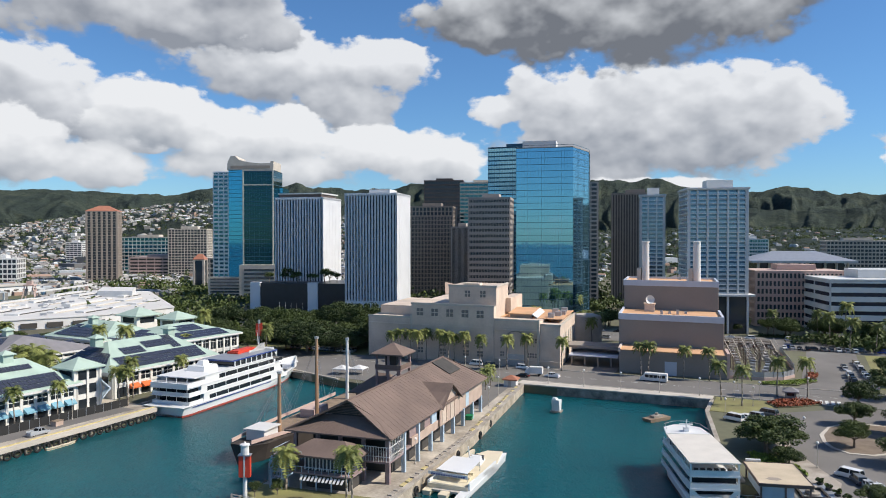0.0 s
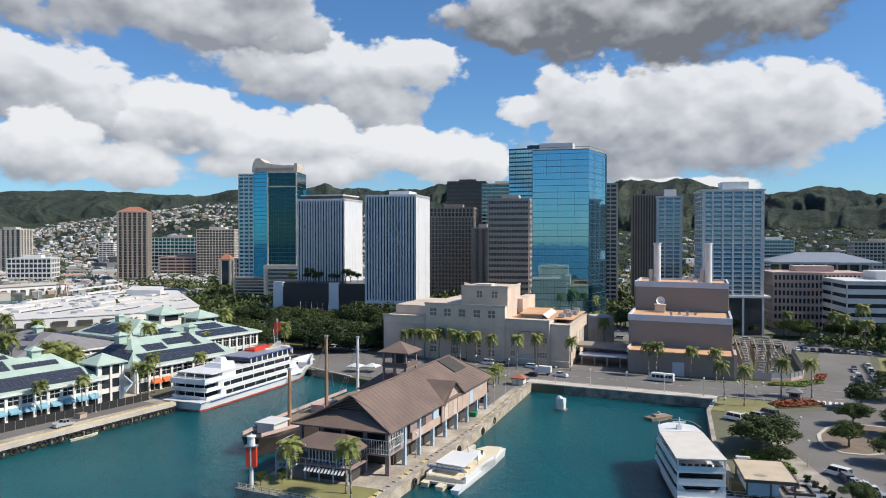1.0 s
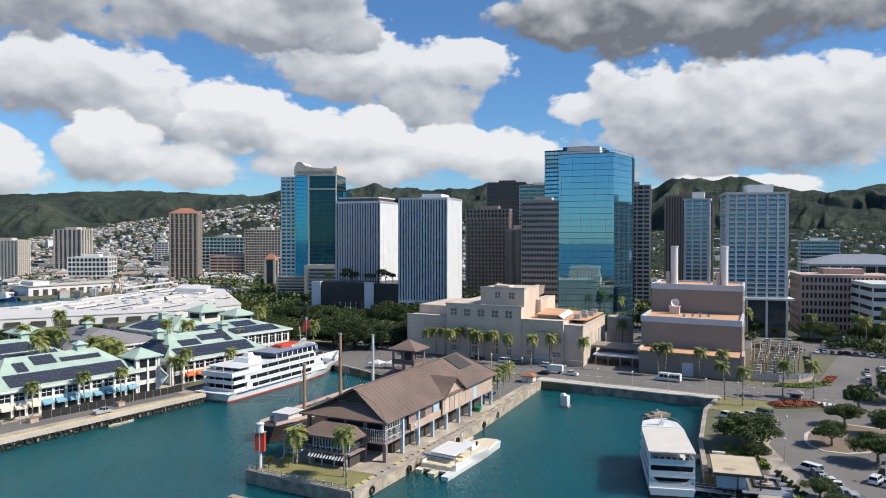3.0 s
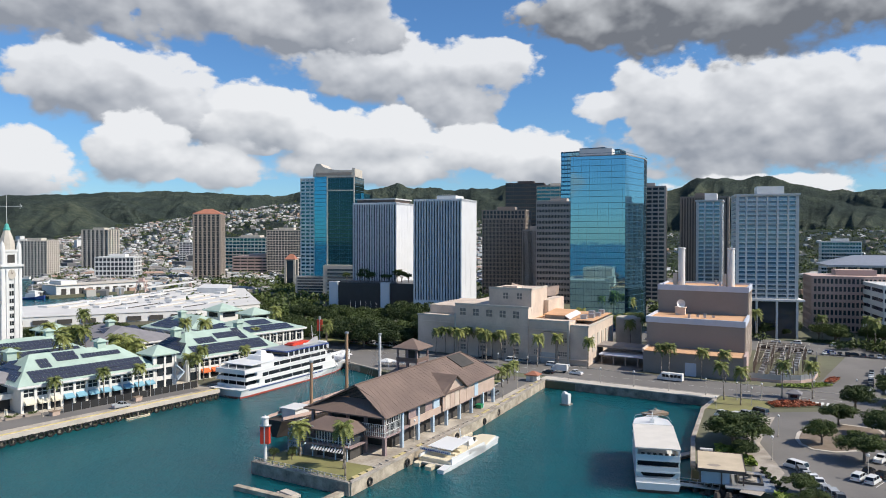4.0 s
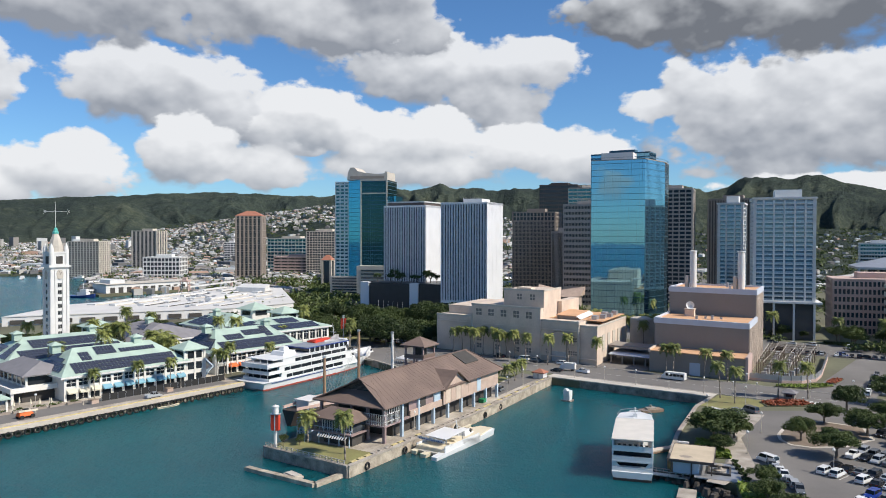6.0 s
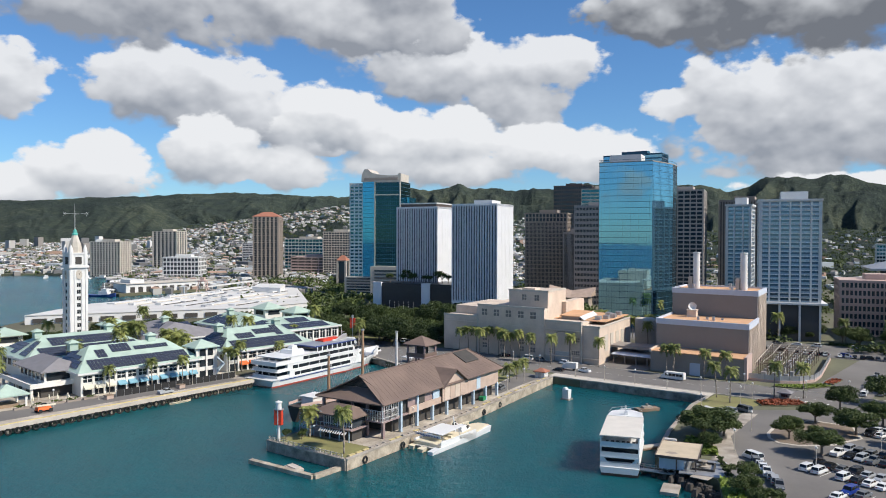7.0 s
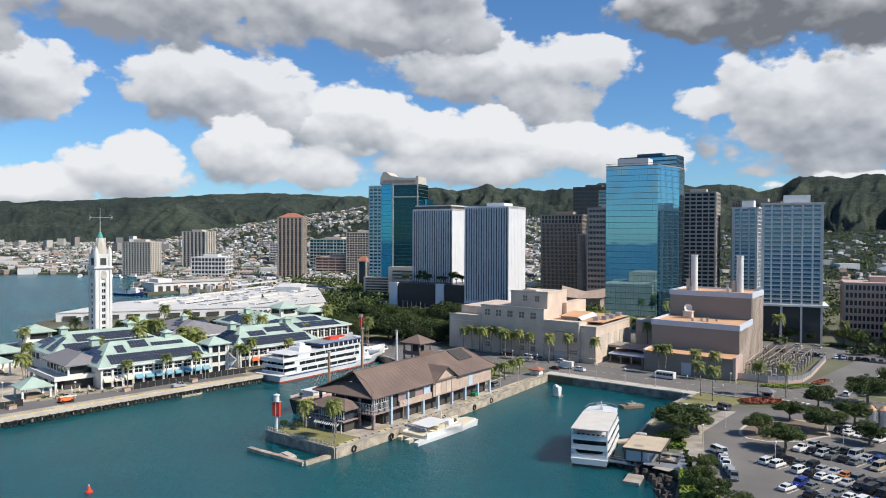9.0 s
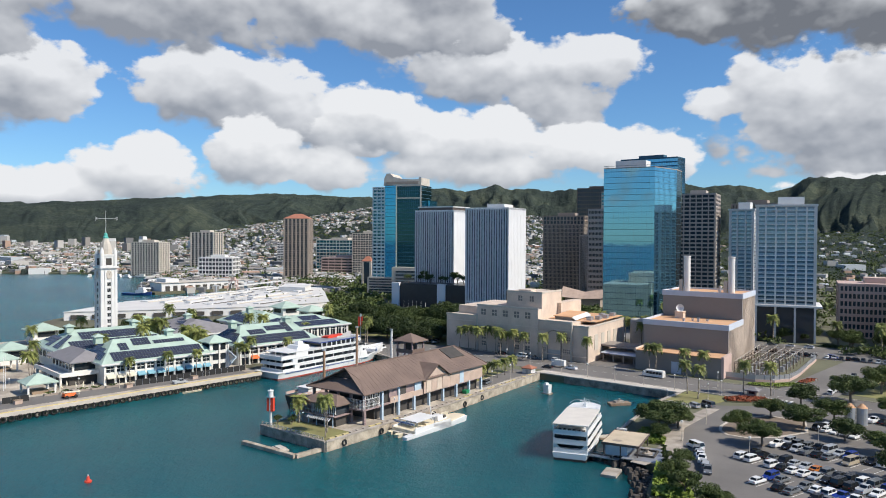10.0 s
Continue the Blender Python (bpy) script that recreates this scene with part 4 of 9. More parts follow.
sheet("quay_road", FH, [(-125, 8), (130, 8), (130, 31), (-125, 31)], QUAY + 0.08, ASPHALT, "asphalt quay road before the power station", "road")
sheet("promenade", FH, [(-2, 0.6), (60, 1.4), (60, 7.6), (-2, 7.4)], QUAY + 0.16, PALE_CONC, "pale concrete promenade on the sea wall")
sheet("avenue", FH, [(-380, 118), (420, 118), (420, 158), (-380, 158)], QUAY + 0.08, ASPHALT, "wide asphalt avenue behind the power station", "road")
sheet("side_street", FH, [(84, 24), (104, 20), (108, 150), (90, 150)], QUAY + 0.10, ASPHALT, "asphalt side street beside the switch yard", "road")
sheet("far_street", pose(132, 480, 0, 0, 0, -22), [(-9, -60), (9, -60), (9, 500), (-9, 500)], QUAY + 0.08, ASPHALT, "asphalt street running inland between towers", "road")
sheet("car_park", FH, [(84, -72), (98, -100), (128, -140), (330, -300), (330, 10), (100, 8), (84, -4), (76, -10), (78, -40)], QUAY + 0.07, ASPHALT, "asphalt car park with marked bays")
sheet("corner_lawn", FH, [(60.6, -13), (69, -14), (76, -6), (78, 6), (60.8, 7)], QUAY + 0.11, GRASS, "grass corner beside the sea wall", "lawn")
sheet("shore_walk", FH, [(76, -16), (80, -14), (81, -45), (90, -68), (88, -86), (84, -86), (84, -68), (76, -46)], QUAY + 0.14, CONCRETE, "pale footpath along the car park")
sheet("market_quay", FM, [(-150, -70), (25, -74), (16, 55.4), (9, 57), (-150, 57)], QUAY + 0.06, APRON, "paved market quay with worn concrete edge")
sheet("market_lane", FM, [(4, -74), (19, -74), (12.5, 52), (3, 52)], QUAY + 0.10, ASPHALT, "grey asphalt lane along the market quay")
sheet("basin_road", FH, [(-128, -8), (-64, -14), (-36, -18), (-30, 8), (-128, 8)], QUAY + 0.09, ASPHALT, "asphalt apron at the head of the slip")
sheet("park_lawn", FH, [(-165, 32), (-80, 32), (-80, 116), (-165, 116)], QUAY + 0.06, GRASS, "shaded lawn under the park trees", "lawn")
sheet("corner_park", FH, [(108, 40), (220, 30), (230, 116), (110, 116)], QUAY + 0.05, GRASS, "lawn with scattered trees beside the street", "lawn")
sheet("plinth_court", FH, [(-4, 32), (24, 32), (22, 110), (-6, 110)], QUAY + 0.07, ASPHALT, "asphalt yard between the power halls")

for f, u0, u1, v, n in [(FH, 0, 130, 7.9, 0), (FH, -60, 130, 31.3, 0)]:
    whole("kerb", Geo().box(u0, u1, v - 0.15, v + 0.15, QUAY, QUAY + 0.24), PALE_CONC, f, "pale concrete kerb of the quay road", "kerb", kind="structure")
gm = Geo()
for k in range(52):
    gm.box(-110 + k * 4.6, -107.6 + k * 4.6, 19.3, 19.45, QUAY + 0.08, QUAY + 0.10)
for k in range(70):
    gm.box(-160 + k * 5, -157.4 + k * 5, 137.9, 138.1, QUAY + 0.08, QUAY + 0.10)
for k in range(6):
    gm.box(86 + k * 1.6, 86.9 + k * 1.6, 9.5, 14.5, QUAY + 0.10, QUAY + 0.12)
whole("road_marking", gm, MARK, FH, "worn white lane dashes and crossing bars", "road marking", kind="stuff")


def wall_run(name, frame_m, pts, z0, z1, w, mat, label, cap=None):
    t = thing(name, frame_m, label, "sea wall", kind="structure")
    for a, b in zip(pts, pts[1:]):
        part("wall", Geo().beam((*a, (z0 + z1) / 2), (*b, (z0 + z1) / 2), w, z1 - z0), mat, t)
        if cap:
            part("coping", Geo().beam((*a, z1 + 0.15), (*b, z1 + 0.15), w + 0.3, 0.34), cap, t)
    return t


wall_run("sea_wall_east", FH, [(-1.5, 0.2), (60.0, 1.2)], -3, QUAY + 0.2, 0.9, SEAWALL, "stained concrete sea wall along the quay road", PALE_CONC)
wall_run("sea_wall_corner", FH, [(60, 1.2), (60, -15), (66, -51), (72, -75)], -3, QUAY + 0.1, 0.8, SEAWALL, "dark sea wall beside the boat berth", CONCRETE)
wall_run("pier_wall", FP, [(-27.2, 1.8), (1.2, -0.2)], -3, QUAY + 0.15, 0.7, SEAWALL, "dark timber-faced wall at the pier's tip", CONCRETE)
CORAL = surface("weathered_coral_stone", (0.50, 0.43, 0.335), 0.95, spread=0.45, scale=0.35, grain=2.2, tint=(0.24, 0.19, 0.14), bump=0.6)
wall_run("pier_wall_side", FP, [(1.2, -0.2), (2.2, 60), (-0.4, 125.4)], -3, QUAY + 0.15, 0.8, CORAL, "weathered stone pier wall", CONCRETE)
wall_run("jetty", FP, [(-23.2, -8.0), (-1.4, -8.8), (-0.6, 0)], -3, 0.9, 1.5, CORAL, "low broken concrete jetty at the pier's tip")
wall_run("basin_wall", FM, [(9, 57), (-4, 124), (7, 123), (36, 116)], -3, QUAY + 0.1, 0.8, SEAWALL, "stained concrete wall at the head of the slip", CONCRETE)

# stone blocks along the pier edge, some painted yellow
random.seed(4)
blk = Geo().box(-0.45, 0.45, -1.05, 1.05, 0, 0.5).mesh("kerb_block", CONCRETE)
bly = Geo().box(-0.42, 0.42, -1.0, 1.0, 0, 0.45).mesh("kerb_block", YELLOW)
pw = thing("pier_kerb", FP @ pose(0, 0, QUAY + 0.2), "row of worn concrete kerb blocks, some yellow", "kerb", kind="structure")
for k in range(44):
    y = 3 + k * 2.75
    x = (1.2 + y / 60) if y < 60 else 2.2 - (y - 60) * 0.04
    b = new("kerb_block", bly if random.random() < 0.45 else blk)
    b.parent, b.matrix_local = pw, pose(x - 0.9, y, 0, 0, 0, -1 + random.uniform(-2, 2))


def tyre_ring(n=12, r=0.75, s=0.26):
    return Geo().loft([[( (r + s * math.cos(2 * math.pi * j / 6)) * math.cos(2 * math.pi * k / n), s * math.sin(2 * math.pi * j / 6), (r + s * math.cos(2 * math.pi * j / 6)) * math.sin(2 * math.pi * k / n)) for j in range(6)] for k in range(n + 1)], close=False)


tyre = tyre_ring().mesh("tyre_fender", RUBBER, True)


def fender(m, label="black tyre fender hung on a quay wall", group="tyre fenders"):
    o = new("tyre_fender", tyre)
    o.matrix_world = m
    return tagged(o, label, "fender", group)


for x, y in [(1.9, 6.5), (2.4, 22), (2.6, 48), (2.6, 66), (1.9, 78)]:
    fender(FP @ pose(x, y, 1.2, 0, 0, 90))
# row of black tyres stands in for shadowed piles under the quay edge
for k in range(46):
    y = -60 + k * 2.52
    x = 24.6 - (y + 38) * 0.0745
    fender(FM @ pose(x + 1.0, y, 1.0, 0, 0, 86), "black tyre ring in place of shadowed piles along the market quay", "market quay fenders")
edge = thing("market_quay_edge", FM, "pale concrete quay edge on short piles", "quay", kind="structure")
part("edge_beam", Geo().beam((27, -73, QUAY - 0.3), (16.4, 56, QUAY - 0.3), 1.6, 1.1), PALE_CONC, edge)
part("edge_curb", Geo().beam((26.6, -73, QUAY + 0.35), (16.0, 56, QUAY + 0.35), 0.4, 0.35), YELLOW, edge)
for k in range(40):
    y = -66 + k * 3.05
    part("pile", Geo().tube((26.7 - (y + 70) * 0.083, y, -2), (26.7 - (y + 70) * 0.083, y, QUAY - 0.6), 0.35, n=8), SEAWALL, edge)

# ---- pier terminal ----
BROWN_ROOF = surface("brown_metal_roof", (0.195, 0.136, 0.108), 0.75, spread=0.28, scale=0.12, grain=2.0, tint=(0.155, 0.11, 0.09))
BOARD = surface("faded_tan_boards", (0.48, 0.36, 0.29), 0.85, spread=0.25, scale=0.3)
MAUVE = surface("mauve_painted_timber", (0.30, 0.22, 0.21), 0.8, spread=0.25, scale=0.4)
PALE_BLUE = surface("pale_blue_paint", (0.42, 0.52, 0.60), 0.7, spread=0.15)
# near-black with interior shade put into the colour; also serves dark trim
GLOOM = surface("dark_shade_and_trim", (0.06, 0.055, 0.05), 0.9, spread=0.3)


def seamed_slope(geo, a, b, c, d, n, t=0.3):
    """Standing seams over the ring a, b (eave), c, d (ridge)."""
    a, b, c, d = (Vector(p) for p in (a, b, c, d))
    for k in range(1, n):
        p, q = a.lerp(b, k / n), d.lerp(c, k / n)
        geo.beam(p + Vector((0, 0, 0.01)), q + Vector((0, 0, 0.01)), 0.06, 0.05)
    return geo


def pier_terminal():
    t = thing("pier_terminal", FP @ pose(-13, 52, QUAY), "brown-roofed two-storey ferry terminal on posts", "building")
    x0, x1, y0, y1 = -12.6, 11.4, -33.5, 35.0          # eaves
    ze, zr, rx = 9.4, 15.5, 0.0                        # eave and ridge above the deck
    ya, yb = -29.2, 24.0                               # ends of the ridge
    zg, yg = 12.2, -28.6                               # gablet foot
    g1 = Geo()
    seamed_slope(g1, (x1, y0, ze), (x1, y1, ze), (rx, yb + 6, zr), (rx, ya, zr), 34)
    part("roof_slope", Geo().slab([(x1, y0, ze), (x1, y1, ze), (rx, yb + 6, zr), (rx, ya, zr)], 0.3), BROWN_ROOF, t, "brown ribbed metal roof")
    part("seam_work", g1, BROWN_ROOF, t, kind="stuff")
    part("roof_slope", Geo().slab([(x0, y1, ze), (x0, y0, ze), (rx, ya, zr), (rx, yb + 6, zr)], 0.3), BROWN_ROOF, t)
    part("seam_work", seamed_slope(Geo(), (x0, y1, ze), (x0, y0, ze), (rx, ya, zr), (rx, yb + 6, zr), 34), BROWN_ROOF, t, kind="stuff")
    part("roof_slope", Geo().slab([(x0, y0, ze), (x1, y0, ze), (5.6, yg, zg), (-6.4, yg, zg)], 0.3), BROWN_ROOF, t)
    part("seam_work", seamed_slope(Geo(), (x0, y0, ze), (x1, y0, ze), (5.6, yg, zg), (-6.4, yg, zg), 22), BROWN_ROOF, t, kind="stuff")
    part("roof_slope", Geo().slab([(x1, y1, ze), (x0, y1, ze), (rx, yb + 6, zr)], 0.3), BROWN_ROOF, t)
    part("seam_work", seamed_slope(Geo(), (x1, y1, ze), (x0, y1, ze), (rx, yb + 6, zr), (rx, yb + 6, zr), 16), BROWN_ROOF, t, kind="stuff")
    gab = Geo().add([(-6.2, yg + 0.6, zg), (5.4, yg + 0.6, zg), (rx, yg + 0.9, zr - 0.2), (-6.2, yg + 0.3, zg), (5.4, yg + 0.3, zg), (rx, yg + 0.5, zr - 0.2)], [(3, 4, 5), (0, 2, 1), (0, 1, 4, 3), (1, 2, 5, 4), (2, 0, 3, 5)])
    part("gablet", gab, GLOOM, t, "dark louvred gablet")
    for k in range(9):
        h = 0.3 + k * 0.33
        w = 5.6 * (1 - (h / (zr - zg)))
        part("louvre", Geo().box(-w - 0.3, w - 0.1, yg + 0.15, yg + 0.3, zg + h - 0.06, zg + h + 0.06), BROWN_ROOF, t)
    part("ridge_cap", Geo().beam((rx, ya - 0.5, zr + 0.12), (rx, yb + 6, zr + 0.12), 0.5, 0.22), BROWN_ROOF, t)
    for a, b in [((x0, y0, ze), (-6.4, yg, zg)), ((x1, y0, ze), (5.6, yg, zg)), ((x1, y1, ze), (rx, yb + 6, zr)), ((-6.4, yg, zg + 0.1), (rx, ya - 0.4, zr)), ((5.6, yg, zg + 0.1), (rx, ya - 0.4, zr))]:
        part("hip_cap", Geo().beam((a[0], a[1], a[2] + 0.1), (b[0], b[1], b[2] + 0.1), 0.45, 0.22), BROWN_ROOF, t)
    # skylight near the far end of the ridge, raised end roof
    part("skylight", Geo().slab([(0.5, 19.5, 15.55), (5.6, 19.5, 12.82), (5.6, 28.2, 12.82), (0.5, 28.2, 15.55)], 0.2), GLOOM, t, "dark skylight")
    # cross gable over the hall doors
    cg = Geo()
    cx, cy0, cy1, zc = 10.9, -3.2, 10.6, 13.6
    ym = (cy0 + cy1) / 2
    cg.slab([(cx + 1, cy0 - 0.6, 8.9), (cx + 1, ym, zc), (3.5, ym, zc), (10.0, cy0 - 0.6, 9.6)], 0.25)
    cg.slab([(cx + 1, ym, zc), (cx + 1, cy1 + 0.6, 8.9), (10.0, cy1 + 0.6, 9.6), (3.5, ym, zc)], 0.25)
    part("cross_gable_roof", cg, BROWN_ROOF, t)
    gw = Geo().add([(cx, cy0, 4.6), (cx, cy1, 4.6), (cx, cy1, 9.1), (cx, ym, zc - 0.3), (cx, cy0, 9.1), (cx - 0.3, cy0, 4.6), (cx - 0.3, cy1, 4.6), (cx - 0.3, cy1, 9.1), (cx - 0.3, ym, zc - 0.3), (cx - 0.3, cy0, 9.1)],
                   [(0, 1, 2, 3, 4), (9, 8, 7, 6, 5), (0, 4, 9, 5), (1, 6, 7, 2), (0, 5, 6, 1)])
    part("gable_wall", gw, BOARD, t, "faded tan boarded gable")
    for k in range(4):
        a = cy0 + 1.2 + k * 3.0
        part("gable_panel", Geo().box(cx, cx + 0.12, a, a + 2.7, 4.9, 8.7), BOARD if k % 2 else CREAM, t)
    # upper floor, set behind the posts
    part("upper_floor", Geo().box(-11, 10.2, -31.5, 33.5, 4.2, 4.7), MAUVE, t)
    part("upper_wall_east", Geo().box(9.6, 9.9, -20, 33.2, 4.7, 9.4), MAUVE, t, "weathered upper wall")
    part("upper_wall_end", Geo().box(9.9, 10.25, 11.5, 33.4, 4.4, 9.3), BOARD, t, "faded tan wall panels")
    part("band_wall", Geo().box(10.0, 10.4, -20, -3.2, 4.3, 6.2), BOARD, t)
    # solid dark boxes stand in for the shade of the open halls
    part("inner_hall", Geo().box(-10, 8.0, -25, 33, 0, 4.2), GLOOM, t, "dark box painted as the shaded ground floor")
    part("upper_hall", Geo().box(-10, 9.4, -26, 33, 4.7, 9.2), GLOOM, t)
    for a, b, mat in [(-15.5, -12.0, GLOOM), (-7.4, -4.0, PALE_BLUE), (13, 17, BOARD), (18.5, 21, PALE_BLUE)]:
        part("wall_panel", Geo().box(9.9, 10.3, a, b, 6.2 if mat is GLOOM else 4.6, 9.0), mat, t)
    for k in range(9):
        y = -31.8 + k * 8.05
        part("post", Geo().box(9.7, 10.5, y - 0.4, y + 0.4, 0, 9.2 if k < 3 else 4.6), MAUVE if k < 1 else PALE_BLUE, t, "pale blue post")
    for k in range(5):
        x = -11 + k * 5.2
        part("post", Geo().box(x - 0.35, x + 0.35, -31.9, -31.2, 0, 9.2), MAUVE, t)
    # front corner balcony with white rails
    bal = part("balcony", Geo().box(3.5, 10.8, -33.0, -25.5, 4.3, 4.7), MAUVE, t)
    for a, b in [((3.5, -33, 5.7), (10.8, -33, 5.7)), ((10.8, -33, 5.7), (10.8, -25.5, 5.7)), ((3.5, -33, 7.6), (10.8, -33, 7.6)), ((10.8, -33, 7.6), (10.8, -25.5, 7.6))]:
        part("rail", Geo().beam(a, b, 0.1, 0.12), WHITE, bal)
    for k in range(14):
        part("baluster", Geo().box(3.5 + k * 0.56 - 0.05, 3.5 + k * 0.56 + 0.05, -33.05, -32.95, 4.7, 7.6), WHITE, bal)
        part("baluster", Geo().box(10.75, 10.85, -33 + k * 0.56 - 0.05, -33 + k * 0.56 + 0.05, 4.7, 7.6), WHITE, bal)
    # lower front wing: tea house with balconies
    w = part("front_wing_roof", Geo().hip(-8.8, 6.4, -39.8, -30.6, 6.6, 2.2, inset=4.2), BROWN_ROOF, t, "low hipped brown roof")
    # near-black box painted as the shade under the wing's upper room
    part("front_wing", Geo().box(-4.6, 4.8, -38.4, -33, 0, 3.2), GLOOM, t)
    part("front_wing_upper", Geo().box(-4.8, 5.0, -38.6, -33, 3.4, 6.4), DARK_GLASS, t, "pale blue glazed upper room")
    part("front_deck", Geo().box(-12, 6.0, -40.2, -33, 3.1, 3.4), MAUVE, t)
    for k in range(13):
        x = -4.7 + k * 0.8
        part("window_bar", Geo().box(x - 0.09, x + 0.09, -38.8, -38.55, 3.6, 6.4), WHITE, t)
        x = -11.9 + k * 1.45
        part("deck_rail_post", Geo().box(x - 0.05, x + 0.05, -40.15, -40.05, 3.4, 4.5), PALE_BLUE, t)
    part("deck_rail", Geo().box(-12, 6.0, -40.18, -40.02, 4.4, 4.52), PALE_BLUE, t)
    part("upper_deck", Geo().box(-11.6, -5.0, -39.4, -33, 5.9, 6.1), MAUVE, t)
    part("deck_rail", Geo().beam((-11.6, -39.4, 7.1), (-5.2, -39.4, 7.1), 0.08, 0.1).beam((-11.6, -39.4, 7.1), (-11.6, -33, 7.1), 0.08, 0.1), PALE_BLUE, t)
    for k in range(9):
        part("deck_rail_post", Geo().box(-11.6 + k * 0.8, -11.5 + k * 0.8, -39.45, -39.35, 6.1, 7.1), PALE_BLUE, t)
    part("outside_stair", Geo().beam((-10.6, -41.4, 0.3), (-6.4, -40.6, 3.2), 1.1, 0.25).beam((-11.2, -38.6, 3.5), (-11.2, -34.4, 6.0), 1.0, 0.25), PALE_BLUE, t)
    aw = Geo()
    for k in range(12):
        aw.slab([(-4.6 + k * 0.8, -40.25, 2.9), (-4.15 + k * 0.8, -40.25, 2.9), (-4.15 + k * 0.8, -41.2, 2.2), (-4.6 + k * 0.8, -41.2, 2.2)], 0.06)
    part("awning", aw, WHITE, t, "striped white awning", kind="stuff")
    for k in range(6):
        part("deck_post", Geo().tube((-11.5 + k * 3.3, -39.9, 0), (-11.5 + k * 3.3, -39.9, 5.9 if k < 2 else 3.2), 0.16), PALE_BLUE, t)
    part("rear_wing_roof", Geo().hip(-21.0, -6.0, 12.5, 25.5, 7.6, 4.4, inset=6), BROWN_ROOF, t, "lower hipped roof on the slip side")
    # dark box as painted shade beneath the lower roof
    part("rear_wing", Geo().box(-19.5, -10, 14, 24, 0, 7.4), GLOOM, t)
    # steel stair tower beside the front wing
    for x in (-10.8, -8.2):
        for y in (-41.6, -39.2):
            part("stair_post", Geo().box(x - 0.09, x + 0.09, y - 0.09, y + 0.09, 0, 5.6), PALE_BLUE, t)
    for z in (1.7, 3.4, 5.2):
        part("stair_landing", Geo().box(-10.9, -8.1, -41.7, -39.1, z, z + 0.12), PALE_BLUE, t)
        part("stair_rail", Geo().beam((-10.8, -41.65, z + 1.0), (-8.2, -41.65, z + 1.0), 0.07, 0.08).beam((-10.85, -41.6, z + 1.0), (-10.85, -39.2, z + 1.0), 0.07, 0.08), PALE_BLUE, t)
    # lattice window heads over the corner balcony
    for k in range(10):
        part("lattice_bar", Geo().box(10.75, 10.87, -33 + k * 0.8, -32.88 + k * 0.8, 7.6, 9.1), WHITE, t)
    part("lattice_head", Geo().box(10.72, 10.9, -33.1, -25.2, 8.95, 9.15), WHITE, t)
    # gangway frames on the slip side
    gan = Geo()
    for k in range(7):
        y = -38 + k * 4
        gan.beam((-13.4, y, 0), (-13.4, y, 3.6), 0.15, 0.15).beam((-13.4, y, 3.6), (-10, y, 3.6), 0.12, 0.12)
        if k < 6:
            gan.beam((-13.4, y, 0.4), (-13.4, y + 4, 3.4), 0.1, 0.1)
    gan.beam((-13.4, -38, 3.6), (-13.4, -14, 3.6), 0.18, 0.18)
    part("gangway_frame", gan, STEEL, t)


pier_terminal()


def lookout():
    t = thing("lookout_tower", FP @ pose(-21.8, 66.7, QUAY), "brown timber lookout tower with hipped roof", "tower")
    part("roof", Geo().hip(-4.6, 4.6, -4.6, 4.6, 18.6, 2.6, inset=4.55), BROWN_ROOF, t)
    part("cabin_floor", Geo().box(-3.6, 3.6, -3.6, 3.6, 14.2, 14.6), MAUVE, t)
    part("parapet", Geo().box(-3.6, 3.6, -3.75, -3.5, 14.6, 15.7).box(3.5, 3.75, -3.6, 3.6, 14.6, 15.7), BROWN_ROOF, t)
    # near-black core stands in for the cabin's inner shade
    part("core", Geo().box(-1.6, 1.6, -1.6, 1.6, 14.6, 18.4), GLOOM, t)
    for x in (-3.3, 0, 3.3):
        for y in (-3.3, 3.3):
            part("post", Geo().box(x - 0.25, x + 0.25, y - 0.25, y + 0.25, 0, 18.6), MAUVE, t)
    for z in (5, 9.6):
        part("brace_ring", Geo().box(-3.5, 3.5, -3.5, 3.5, z, z + 0.4), MAUVE, t)
        part("diagonal", Geo().beam((-3.3, -3.3, z), (3.3, -3.3, z + 4.4), 0.2, 0.2), MAUVE, t)


lookout()


def range_marker(m, z0, z1, label, w=1.05):
    t = thing("range_marker", m, label, "marker", "range markers")
    part("post", Geo().tube((0, 0, 0), (0, 0, z1 - 1.2), 0.42, 0.36, 10), WHITE, t)
    for a, b, mat in ((-w, -0.14, RED_PAINT), (-0.14, 0.14, WHITE), (0.14, w, RED_PAINT)):
        part("board", Geo().box(a, b, -0.55 if mat is RED_PAINT else -0.58, 0.55, z0, z1 - 1.6), mat, t, "orange-red board" if mat is RED_PAINT else "white stripe")
    part("lamp_drum", Geo().tube((0, 0, z1 - 1.4), (0, 0, z1 + 0.3), 0.8, 0.75, 14), WHITE, t)
    part("lamp_cap", Geo().lathe([(0.95, z1 + 0.3), (0.95, z1 + 0.5), (0.2, z1 + 0.75), (0.05, z1 + 1.0)], n=14), WHITE, t)
    part("platform", Geo().box(-1.2, 1.2, -0.7, 0.7, z1 - 1.6, z1 - 1.4), STEEL, t)
    return t


RED_PAINT = surface("orange_red_paint", (0.60, 0.055, 0.025), 0.55, spread=0.15)
range_marker(FP @ pose(-24.7, 3.3, QUAY, 0, 0, 20), 4.4, 10.0, "white post with orange-red range board and lamp")
mf = thing("range_marker", pose(-47.8, 343.3, QUAY, 0, 0, -10), "tall grey post with red range board behind the ship", "marker", "range markers")
part("post", Geo().tube((0, 0, 0), (0, 0, 15.6), 0.3, 0.25), STEEL, mf)
